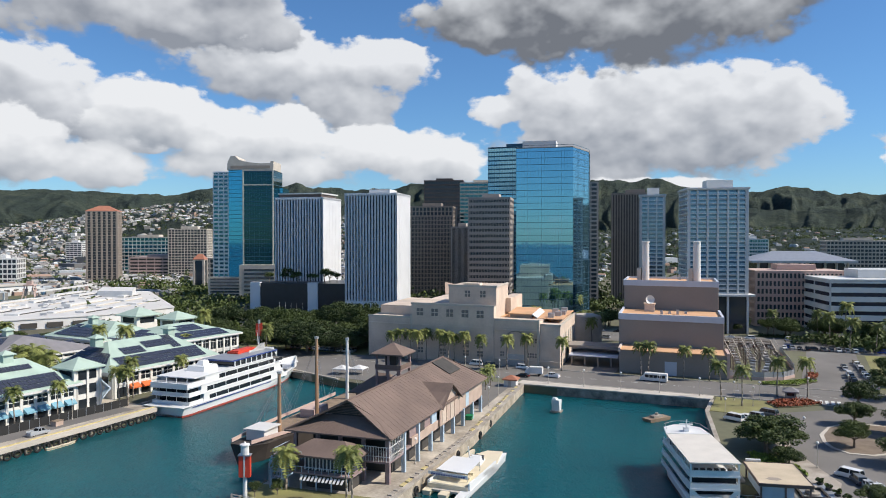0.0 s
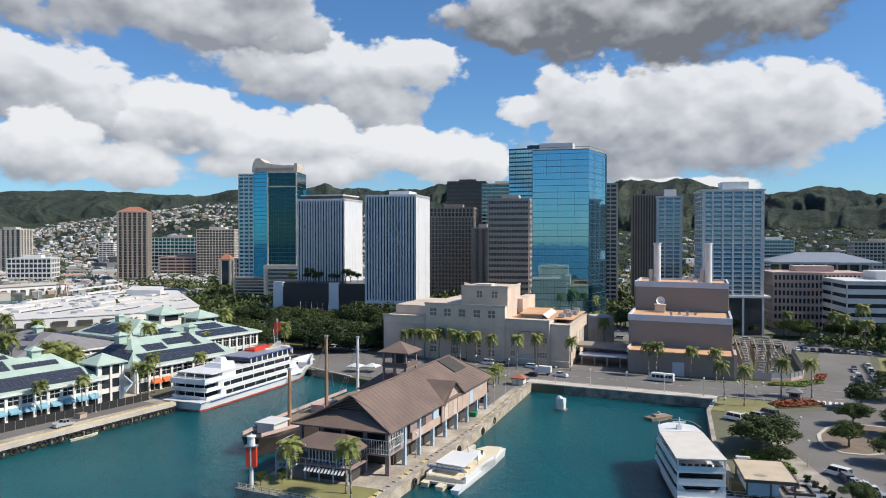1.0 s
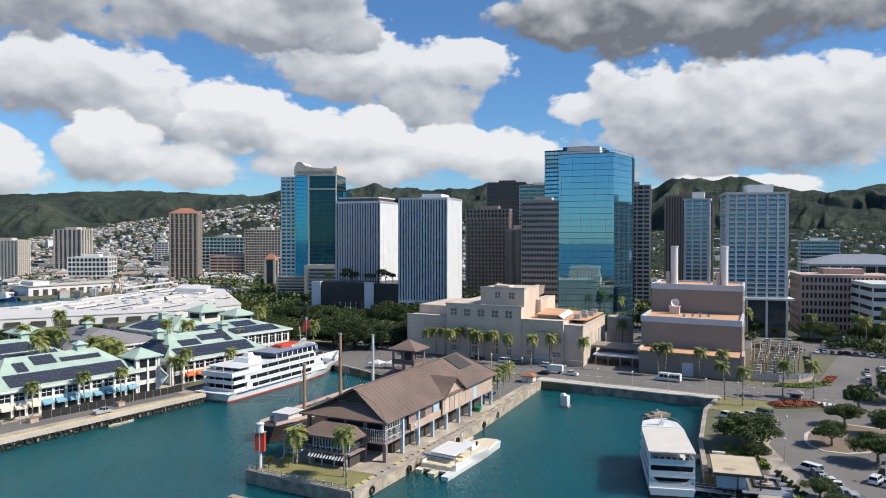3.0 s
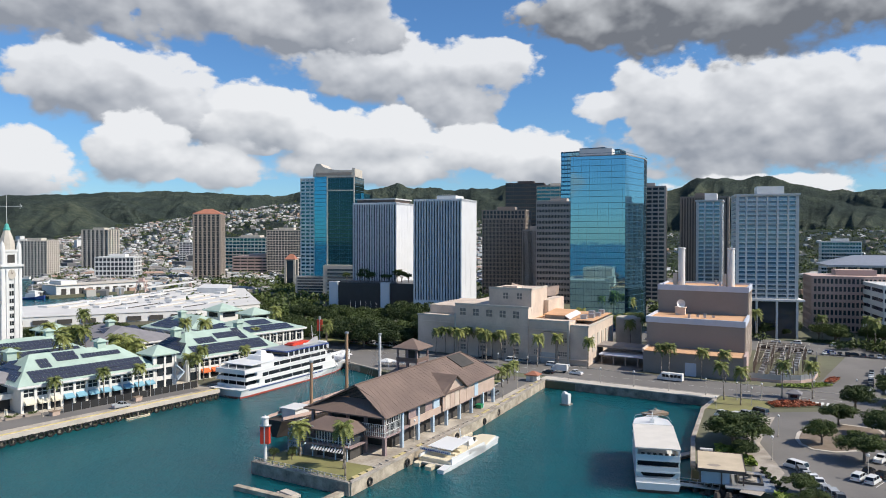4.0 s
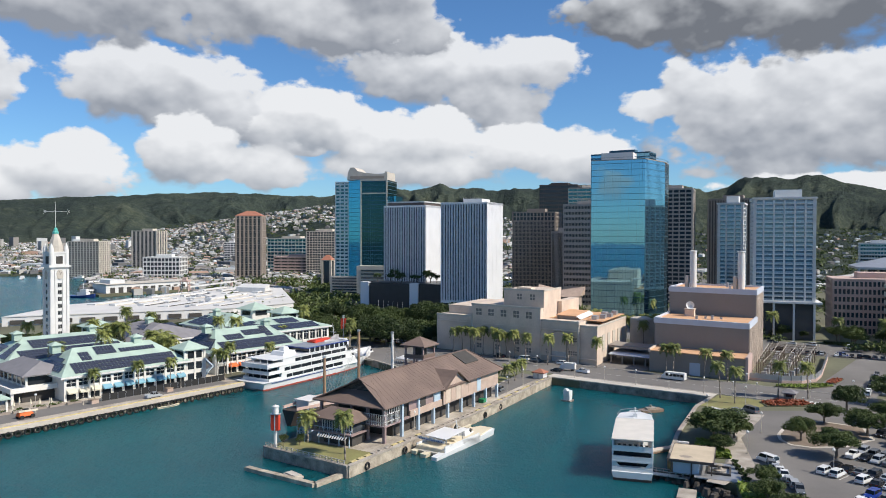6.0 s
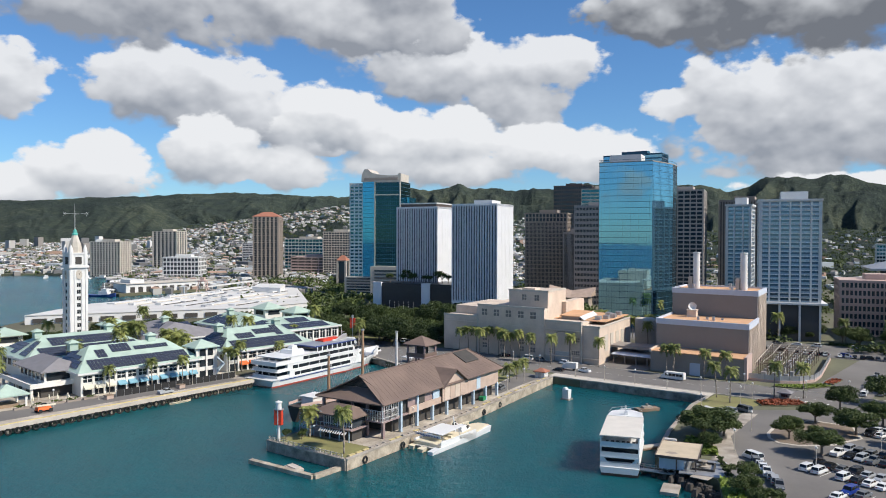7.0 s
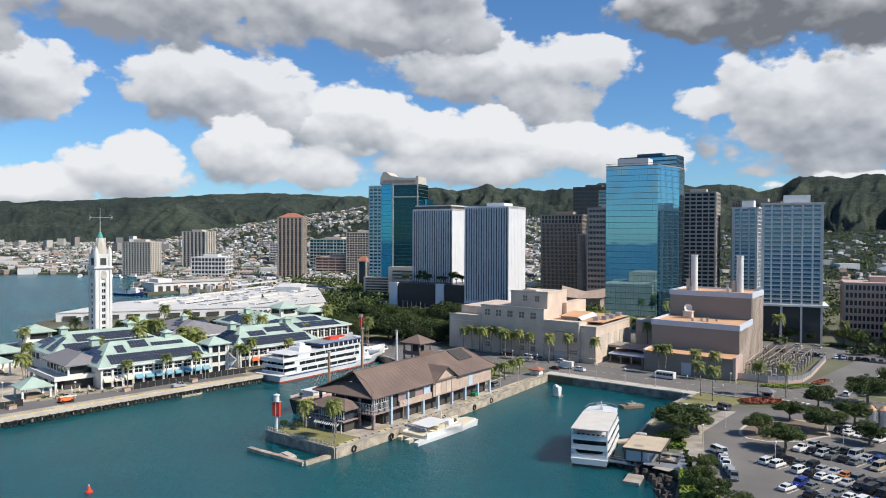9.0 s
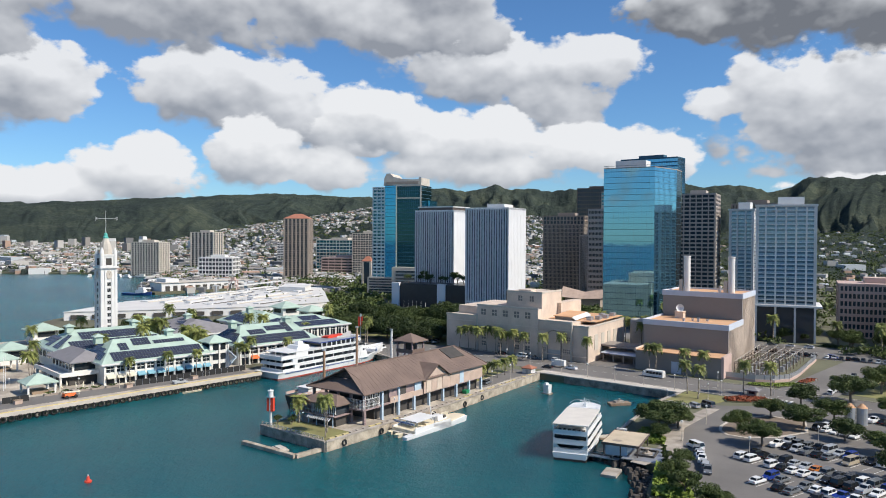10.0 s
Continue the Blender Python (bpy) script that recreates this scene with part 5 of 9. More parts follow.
part("board", Geo().box(-1.3, 1.3, -0.2, 0.2, 9.6, 14.6), RED_PAINT, mf, "red range board")
part("lamp", Geo().tube((0, 0, 14.6), (0, 0, 16), 0.5, n=10), STEEL, mf)

# tip fence, raft, kiosk
fn = thing("tip_fence", FP @ pose(0, 0, QUAY + 0.3), "low pale rail fence round the pier's tip", "fence")
for k in range(15):
    part("fence_post", Geo().box(-26.8 + k * 1.9, -26.6 + k * 1.9, 1.75 - k * 0.13, 1.95 - k * 0.13, 0, 1.1), PALE_CONC, fn)
part("fence_rail", Geo().beam((-26.7, 1.85, 1.0), (0.2, 0.0, 1.0), 0.1, 0.12), PALE_CONC, fn)
part("fence_rail", Geo().beam((-26.7, 1.85, 0.5), (0.2, 0.0, 0.5), 0.1, 0.12), PALE_CONC, fn)
whole("work_raft", Geo().box(-2.6, 2.6, -1.2, 1.2, -0.2, 0.5).box(-2.0, 2.2, -0.9, 0.9, 0.5, 0.8), PALE_CONC, FP @ pose(-10.4, -5.9, 0, 0, 0, -14), "pale flat work raft behind the jetty", "raft")
kb = thing("kiosk", FP @ pose(-3.6, 122.5, QUAY), "small white kiosk with red tile hip roof", "kiosk")
part("wall", Geo().box(-2, 2, -1.8, 1.8, 0, 2.6), WHITE, kb)
part("roof", Geo().hip(-2.5, 2.5, -2.3, 2.3, 2.6, 1.2), RED_ROOF, kb)
part("door", Geo().box(-0.5, 0.5, -1.86, -1.8, 0, 2.0), STEEL, kb)

# ---- things in the water ----
HULL_WHITE = surface("white_hull_paint", (0.72, 0.72, 0.71), 0.35, spread=0.06, scale=0.2, grain=2.0, bump=0.02)
HULL_CREAM = surface("cream_deck", (0.68, 0.60, 0.44), 0.6, spread=0.12)
HULL_BLUE = surface("blue_trim_paint", (0.03, 0.06, 0.22), 0.45, spread=0.1)
HULL_RED = surface("red_boot_topping", (0.30, 0.05, 0.03), 0.6, spread=0.2)
HULL_DARK = surface("rusty_dark_hull", (0.045, 0.035, 0.03), 0.8, spread=0.4)
SHIP_GLASS = glass_skin("ship_window_glass", (0.02, 0.025, 0.03), 0.08, 0.0, 0.001)


def hull_rings(stations, n=0):
    """Closed rings round stations (y, half width at water, half width at deck, z keel, z deck)."""
    return [[(-d, y, z1), (-w, y, max(z0 + 0.6, 0.3)), (-w * 0.75, y, z0), (w * 0.75, y, z0), (w, y, max(z0 + 0.6, 0.3)), (d, y, z1)] for y, w, d, z0, z1 in stations]


def cruise_ship():
    t = thing("excursion_ship", FM @ pose(18.6, 58, 0, 0, 0, 10.2), "white four-deck excursion ship with dark window bands", "ship")
    st = [(0, 5.6, 6.6, -1.2, 3.0), (3, 6.3, 6.9, -1.2, 3.0), (40, 6.6, 7.0, -1.2, 3.0), (54, 5.2, 6.4, -1.2, 3.3), (63, 2.6, 4.6, -1.2, 4.2), (69, 0.4, 1.9, -1.0, 5.2), (72, 0.1, 0.2, 1.0, 5.6)]
    part("hull", Geo().loft(hull_rings(st)), HULL_WHITE, t, "white hull")
    part("boot_top", Geo().loft([[(-w - 0.05, y, 0.55), (-w - 0.05, y, -0.3), (w + 0.05, y, -0.3), (w + 0.05, y, 0.55)] for y, w, d, z0, z1 in st[:6]]), HULL_RED, t, "red boot topping")
    part("blue_line", Geo().beam((7.02, 3, 2.5), (6.95, 44, 2.5), 0.1, 0.25), HULL_BLUE, t)

    def deck(y0, y1, w, z0, z1, rake=1.5, name="deck_house"):
        ring0 = [(-w, y0), (w, y0), (w, y1 - 5), (w * 0.45, y1), (-w * 0.45, y1), (-w, y1 - 5)]
        ring1 = [(x, y - (rake if y > y1 - 6 else -0.4)) for x, y in ring0]
        return part(name, Geo().prism(ring0, z0, z1, ring1), HULL_WHITE, t)
    deck(8, 58, 6.8, 3.0, 5.6)
    deck(7, 56, 6.7, 5.6, 8.2)
    deck(9, 52, 6.6, 8.2, 10.6)
    for z, y0, y1, k in [(3.4, 11, 44, 6.8), (6.0, 10, 46, 6.7), (8.7, 16, 46, 6.6)]:
        for s in (-1, 1):
            part("window_band", Geo().box(s * k - 0.05, s * k + 0.08, y0, y1, z, z + 1.25), SHIP_GLASS, t, "dark window band")
            for j in range(int((y1 - y0) / 6)):
                part("window_post", Geo().box(s * (k + 0.06) - 0.06, s * (k + 0.06) + 0.06, y0 + j * 6 + 2.9, y0 + j * 6 + 3.1, z, z + 1.25), HULL_WHITE, t)
            part("bow_window", Geo().box(s * (k - 0.1) - 0.05, s * (k - 0.1) + 0.08, 47.5, 51.5, z + 0.1, z + 1.1), SHIP_GLASS, t)
    for z, y0, y1, w in [(3.0, -1.5, 60, 7.0), (5.6, 1.5, 57, 6.95), (8.2, 2.0, 54, 6.9), (10.6, 4, 50, 6.8)]:
        part("deck_edge", Geo().prism([(-w, y0), (w, y0), (w, y1 - 6), (w * 0.4, y1), (-w * 0.4, y1), (-w, y1 - 6)], z - 0.12, z + 0.12), HULL_WHITE, t)
    # open stern galleries
    part("stern_core", Geo().box(-5.6, 5.6, 4, 9, 3.1, 8.1), SHIP_GLASS, t)
    for z in (3.1, 5.7, 8.3):
        part("stern_rail", Geo().box(-6.6, 6.6, 2.0, 2.1, z, z + 1.0).box(6.5, 6.6, 2, 10, z, z + 1.0).box(-6.6, -6.5, 2, 10, z, z + 1.0), HULL_WHITE, t)
        for x in (-5.5, -1.8, 1.8, 5.5):
            part("stanchion", Geo().tube((x, 2.4, z), (x, 2.4, z + 2.5), 0.1, n=6), HULL_WHITE, t)
    part("aft_wall", Geo().prism([(-6.6, 1.2), (6.6, 1.2), (6.7, 14), (-6.7, 14)], 7.8, 9.4), HULL_WHITE, t)
    part("aft_deck", Geo().box(-6.0, 6.0, 2.0, 13, 9.35, 9.5), STEEL, t)
    # sun deck: wheelhouse forward, funnel house, blue canopy
    part("canopy", Geo().box(-5.4, 6.3, 23, 49, 12.4, 12.75), HULL_BLUE, t, "blue edged canopy")
    part("canopy_top", Geo().box(-5.1, 6.0, 23.3, 48.7, 12.76, 12.9), STEEL, t)
    part("canopy_glass", Geo().box(-4.8, 5.9, 25, 48, 10.7, 12.4), SHIP_GLASS, t)
    for k in range(9):
        for x in (-5.2, 6.1):
            part("canopy_post", Geo().box(x - 0.12, x + 0.12, 24.4 + k * 3, 24.8 + k * 3, 10.6, 12.4), HULL_WHITE, t)
    fun = part("funnel_house", Geo().prism([(-3.6, 13), (3.2, 13), (3.2, 20), (-3.6, 20)], 10.6, 12.2, [(-3.2, 13.8), (2.8, 13.8), (2.8, 20), (-3.2, 20)]), HULL_WHITE, t)
    part("funnel_cap", Geo().prism([(-1.8, 15.4), (1.2, 15.4), (1.2, 18.6), (-1.8, 18.6)], 12.2, 13.6, [(-1.2, 16.2), (0.6, 16.2), (0.6, 18.4), (-1.2, 18.4)]), HULL_WHITE, fun)
    part("seat_block", Geo().box(-3.6, 0.6, 34, 46.5, 12.95, 13.5).box(-3.2, 0.2, 35, 45, 13.5, 13.8), RED_PAINT, t, "rows of red deck seats")
    part("wind_screen", Geo().slab([(2.4, 38, 12.95), (2.4, 47, 12.95), (2.4, 47, 15.2), (2.4, 45, 15.4)], 0.3).box(2.1, 2.4, 38, 47, 12.9, 13.6), HULL_WHITE, t)
    part("wheelhouse", Geo().prism([(-4.6, 48), (4.6, 48), (3.2, 53), (-3.2, 53)], 10.6, 12.9, [(-4.2, 48), (4.2, 48), (2.8, 52), (-2.8, 52)]), HULL_WHITE, t)
    part("mast", Geo().tube((0, 47, 12.9), (0, 46, 19.5), 0.22, 0.08).beam((-1.6, 46.5, 16), (1.6, 46.5, 16), 0.12, 0.12), HULL_WHITE, t)
    part("bow_bulwark", Geo().beam((4.9, 62.5, 5.0), (0.3, 72, 6.2), 0.15, 1.2).beam((-4.9, 62.5, 5.0), (-0.3, 72, 6.2), 0.15, 1.2), HULL_WHITE, t)
    part("fore_deck", Geo().prism([(-5.5, 57), (5.5, 57), (1.5, 69), (-1.5, 69)], 4.3, 4.5), STEEL, t)


cruise_ship()


AWN_PALE = surface("pale_canopy", (0.62, 0.58, 0.52), 0.8, spread=0.12, scale=0.3)


def dinner_boat():
    t = thing("dinner_boat", FH @ pose(68.0, -88.2, 0, 0, 0, 20), "white three-deck dinner boat moored by its stern", "boat")
    st = [(0, 4.2, 4.5, -0.8, 1.7), (4, 4.4, 4.6, -0.8, 1.7), (20, 4.4, 4.6, -0.8, 1.8), (26, 3.0, 4.1, -0.8, 2.2), (30.5, 0.3, 1.4, -0.6, 2.9)]
    part("hull", Geo().loft(hull_rings(st)), HULL_WHITE, t)
    part("boot_top", Geo().loft([[(-w - 0.06, y - 0.05, 0.6), (-w - 0.06, y - 0.05, -0.4), (w + 0.06, y - 0.05, -0.4), (w + 0.06, y - 0.05, 0.6)] for y, w, d, z0, z1 in st]), HULL_DARK, t, "black boot topping")
    for z, y0, y1 in [(1.7, 3.0, 26), (4.2, 2.2, 25.2), (6.7, 3.0, 24.5)]:
        part("deck_slab", Geo().prism([(-4.6, 0 if z < 3 else 0.4), (4.6, 0 if z < 3 else 0.4), (4.6, y1), (1.6, y1 + 4), (-1.6, y1 + 4), (-4.6, y1)], z, z + 0.35), HULL_WHITE, t)
        if z < 6:
            part("cabin_glass", Geo().prism([(-4.35, y0), (4.35, y0), (4.35, y1), (1.5, y1 + 3.4), (-1.5, y1 + 3.4), (-4.35, y1)], z + 0.9, z + 2.3), SHIP_GLASS, t)
            part("cabin_sill", Geo().prism([(-4.5, y0), (4.5, y0), (4.5, y1), (1.55, y1 + 3.6), (-1.55, y1 + 3.6), (-4.5, y1)], z + 0.3, z + 1.0), HULL_WHITE, t)
            part("cabin_head", Geo().prism([(-4.5, y0), (4.5, y0), (4.5, y1), (1.55, y1 + 3.6), (-1.55, y1 + 3.6), (-4.5, y1)], z + 2.15, z + 2.5), HULL_WHITE, t)
        part("stern_rail", Geo().box(-4.5, 4.5, 0.45, 0.55, z + 0.35, z + 1.3), HULL_WHITE, t)
        for x in (-4.4, 4.4):
            part("stern_post", Geo().box(x - 0.15, x + 0.15, 0.5, 0.8, z, z + 2.5), HULL_WHITE, t)
            part("side_rail", Geo().box(x - 0.06, x + 0.06, 0.5, 24 if z > 6 else 4, z + 0.35, z + 1.25), HULL_WHITE, t)
    for s in (-1, 1):
        part("stern_bracket", Geo().beam((s * 4.3, 0.7, 4.2), (s * 2.6, 0.7, 2.4), 0.2, 0.8), HULL_WHITE, t)
    for k in range(10):
        for x in (-4.35, 4.35):
            part("roof_post", Geo().box(x - 0.1, x + 0.1, 0.8 + k * 2.2, 1.0 + k * 2.2, 6.9, 9.3), HULL_WHITE, t)
    part("roof", Geo().box(-4.7, 4.7, 0.2, 20.5, 9.3, 9.55), AWN_PALE, t, "pale flat canopy roof")
    part("fore_roof", Geo().prism([(-4.6, 20.6), (4.6, 20.6), (4.0, 26), (1.4, 28.4), (-1.4, 28.4), (-4.0, 26)], 9.2, 9.6), HULL_WHITE, t)
    part("wheelhouse", Geo().prism([(-3.8, 21), (3.8, 21), (3.2, 25), (1.2, 26.8), (-1.2, 26.8), (-3.2, 25)], 7.0, 9.2), SHIP_GLASS, t)
    part("mast", Geo().box(-0.5, 0.5, 22.0, 23.4, 9.6, 10.5).tube((0, 22.5, 10.5), (0, 22.2, 12.2), 0.12).beam((-1.4, 22.4, 11.2), (1.4, 22.4, 11.2), 0.5, 0.15), HULL_WHITE, t)
    part("roof_rail", Geo().beam((-4.4, 21, 10.4), (-3.8, 26, 10.4), 0.07, 0.07).beam((4.4, 21, 10.4), (3.8, 26, 10.4), 0.07, 0.07).beam((-3.8, 26, 10.4), (-1.2, 28.3, 10.4), 0.07, 0.07).beam((3.8, 26, 10.4), (1.2, 28.3, 10.4), 0.07, 0.07).beam((-1.2, 28.3, 10.4), (1.2, 28.3, 10.4), 0.07, 0.07), STEEL, t)
    for k in range(6):
        part("deck_chair", Geo().box(-3.4 + k * 1.25, -2.7 + k * 1.25, 1.8, 2.5, 7.05, 7.9), DARK_WALL, t)


dinner_boat()


def trimaran():
    t = thing("trimaran", FP @ pose(7.6, 22.2, 0, 0, 0, -3), "white and cream sailing trimaran moored at the pier", "boat")
    part("deck_body", Geo().prism([(-4.2, 3), (4.4, 3), (4.8, 20), (3.2, 29.5), (-0.4, 29.0), (-4.2, 20)], 1.0, 1.9), HULL_CREAM, t, "cream deck")
    for x, y0 in [(-3.8, 1.2), (0.1, 0.0), (3.9, -0.6)]:
        st = [(y0, 0.8, 0.95, -0.5, 0.9), (y0 + 4, 0.9, 1.0, -0.5, 1.2), (20, 0.8, 0.95, -0.5, 1.6), (29, 0.12, 0.4, -0.2, 1.8)]
        part("hull", Geo().loft(hull_rings(st)).turned(pose(x, 0, 0)), HULL_WHITE if x > 3 else HULL_CREAM, t, "long narrow float")
    part("side_wall", Geo().slab([(4.5, 3.5, 2.9), (5.0, 20, 2.1), (5.0, 20, 2.0), (4.5, 3.5, 2.6)], 1.5), HULL_WHITE, t)
    part("side_wall", Geo().box(4.45, 4.75, 3.2, 20, 0.9, 2.6).box(-4.4, -4.1, 3.2, 20, 0.9, 2.4), HULL_WHITE, t)
    part("awning", Geo().slab([(-3.6, 6, 3.9), (3.4, 5.4, 3.9), (3.2, 14.5, 4.2), (-3.4, 15, 4.2)], 0.14), HULL_WHITE, t, "white canvas awning")
    part("name_board", Geo().beam((-4.6, 4.2, 3.7), (4.2, 3.6, 3.7), 0.12, 0.7), HULL_WHITE, t)
    for k in range(14):
        part("lettering_bar", Geo().box(-3.8 + k * 0.55, -3.45 + k * 0.55, 3.66 - k * 0.03, 3.72 - k * 0.03, 3.55, 3.85), HULL_BLUE, t)
    for x, y in [(-3.4, 6.4), (3.2, 6.0), (-3.2, 14.4), (3.0, 14.2)]:
        part("awning_post", Geo().tube((x, y, 1.9), (x, y, 3.9), 0.08), STEEL, t)
    part("cabin", Geo().prism([(-1.8, 17), (2.0, 17), (1.4, 22.5), (-1.2, 22.5)], 1.9, 3.2, [(-1.4, 17.4), (1.6, 17.4), (1.0, 20.6), (-0.8, 20.6)]), HULL_WHITE, t)
    part("cabin_window", Geo().prism([(-1.5, 20.4), (1.7, 20.4), (1.3, 21.9), (-1.1, 21.9)], 2.2, 2.9), SHIP_GLASS, t)
    part("mast_stub", Geo().tube((0, 16.6, 1.9), (-0.4, 16.2, 6.2), 0.16).beam((0, 16.4, 4.6), (0.1, 19, 3.4), 0.12, 0.12), HULL_WHITE, t)
    for x, y in [(-2.4, 8), (0, 8), (2.2, 8), (-2.2, 11), (1.8, 11)]:
        part("seat", Geo().box(x - 0.9, x + 0.9, y - 0.4, y + 0.4, 1.9, 2.4), HULL_CREAM, t)
    part("stern_step", Geo().box(-3.0, 3.2, 2.0, 3.2, 0.7, 1.1), PALE_CONC, t)


trimaran()


def sailing_ship():
    t = thing("old_sailing_ship", FP @ pose(-43, 28, 0), "old dark-hulled sailing ship with bare wooden masts", "ship")
    st = [(0, 0.8, 2.6, -0.5, 4.6), (5, 3.4, 4.2, -1.5, 4.0), (20, 5.2, 5.5, -1.5, 3.6), (55, 5.2, 5.5, -1.5, 3.6), (70, 3.2, 4.2, -1.5, 4.2), (78, 0.3, 1.4, -0.5, 5.2)]
    part("hull", Geo().loft(hull_rings(st)), HULL_DARK, t, "rust-stained dark hull")
    part("deck", Geo().prism([(-2.3, 1), (2.3, 1), (4.8, 18), (4.8, 56), (1.4, 76), (-1.4, 76), (-4.8, 56), (-4.8, 18)], 3.7, 3.9), TIMBER, t)
    part("rail", Geo().beam((5.3, 18, 4.7), (5.3, 56, 4.7), 0.3, 0.8).beam((5.3, 56, 4.8), (1.4, 77, 5.8), 0.3, 0.8).beam((2.6, 0.5, 5.2), (5.3, 18, 4.7), 0.3, 0.8).beam((-2.6, 0.5, 5.2), (-5.3, 18, 4.7), 0.3, 0.8).beam((-5.3, 18, 4.7), (-5.3, 56, 4.7), 0.3, 0.8), PINK_CONC, t, "faded pink bulwark")
    part("aft_cabin", Geo().box(-2.4, 2.4, 6, 12, 3.9, 6.4).box(-2.9, 2.9, 5.5, 12.5, 6.4, 6.7), WHITE, t, "white deck cabin")
    part("mid_cabin", Geo().box(-2, 2, 30, 38, 3.9, 6.0), PINK_CONC, t)
    SPAR = surface("varnished_spar", (0.40, 0.24, 0.14), 0.7, spread=0.3, scale=0.4, stretch=(1, 1, 0.2))
    for x, y, h, m in [(0.8, 15.3, 18.2, SPAR), (3.0, 30.0, 25.0, SPAR), (-0.1, 53.8, 21.5, WHITE)]:
        part("mast", Geo().tube((x, y, 3.8), (x, y, h), 0.52, 0.4, 10), m, t, "bare mast")
        part("mast_cap", Geo().tube((x, y, h), (x, y, h + 0.5), 0.6, n=8), STEEL, t)
        for s in (-1, 1):
            for d in (-2, 0, 2):
                part("shroud", Geo().tube((x, y, h - 1.5), (s * 5.3, y + d, 5.0), 0.035, n=3), STEEL, t)


sailing_ship()


def small_things_afloat():
    pil = thing("old_pillar", FH @ pose(18.5, -21.8, 0), "broken white concrete mooring pillar in the basin", "pillar")
    part("base", Geo().box(-1.6, 1.6, -1.5, 1.5, -2, 0.5), SEAWALL, pil)
    part("shaft", Geo().prism([(-1.1, -0.9), (1.2, -0.9), (1.2, 0.9), (-1.1, 0.9)], 0.5, 3.6, [(-1.3, -1.0), (1.0, -1.0), (1.3, 1.0), (-1.0, 0.9)]), WHITE, pil)
    part("broken_top", Geo().prism([(-1.2, -0.9), (0.2, -0.9), (0.4, 0.9), (-1.1, 0.8)], 3.6, 4.2, [(-1.0, -0.6), (-0.2, -0.7), (-0.1, 0.5), (-0.9, 0.6)]), WHITE, pil)
    bg = thing("work_barge", FH @ pose(47, -20, 0, 0, 0, 55), "small brown work barge afloat in the basin", "barge")
    part("hull", Geo().prism([(-3.6, -1.5), (3.6, -1.5), (3.6, 1.5), (-3.6, 1.5)], -0.4, 0.9, [(-4.0, -1.6), (4.0, -1.6), (4.0, 1.6), (-4.0, 1.6)]), TIMBER, bg)
    part("deck_load", Geo().box(-1.8, 1.6, -0.9, 0.9, 0.9, 1.5).tube((0, 0, 1.5), (0, 0, 2.2), 0.4), CONCRETE, bg)
    lg = thing("mooring_dolphin", FH @ pose(66.5, -58, 0, 0, 0, 62), "pale floating mooring pontoon beyond the boat", "pontoon")
    part("float", Geo().box(-7, 7, -1.0, 1.0, -0.4, 0.8), PALE_CONC, lg)
    part("fender_beam", Geo().box(-7.1, 7.1, -1.2, -1.0, 0.1, 0.5), TIMBER, lg)
    by = thing("channel_buoy", pose(-66.8, 133.5, 0), "red conical channel buoy with lantern", "buoy")
    part("float", Geo().lathe([(0.1, -0.5), (0.8, -0.4), (0.85, 0.35), (0.65, 0.5), (0.1, 0.55)], n=16), RED_PAINT, by, smooth=False)
    part("cone", Geo().lathe([(0.5, 0.5), (0.25, 1.4), (0.1, 1.5)], n=12), RED_PAINT, by)
    part("lantern", Geo().lathe([(0.18, 1.5), (0.18, 1.8), (0.02, 1.95)], n=8), WHITE, by)
    rb = thing("mooring_buoy", pose(-87.2, 239.2, 0), "small red mooring ball off the quay", "buoy")
    part("ball", Geo().lathe([(0.05, -0.4), (0.5, -0.2), (0.6, 0.2), (0.45, 0.55), (0.05, 0.7)], n=12), RED_PAINT, rb)
    sk = thing("dinghy", FM @ pose(21.6, 24, 0, 0, 0, 5), "narrow pale dinghy tied along the quay", "boat")
    part("hull", Geo().loft(hull_rings([(-4, 0.2, 0.4, -0.1, 0.5), (-2, 0.6, 0.8, -0.2, 0.45), (2, 0.6, 0.8, -0.2, 0.45), (4, 0.1, 0.2, 0.0, 0.55)])), HULL_CREAM, sk)
    part("thwart", Geo().box(-0.6, 0.6, -0.2, 0.2, 0.4, 0.5), TIMBER, sk)


small_things_afloat()

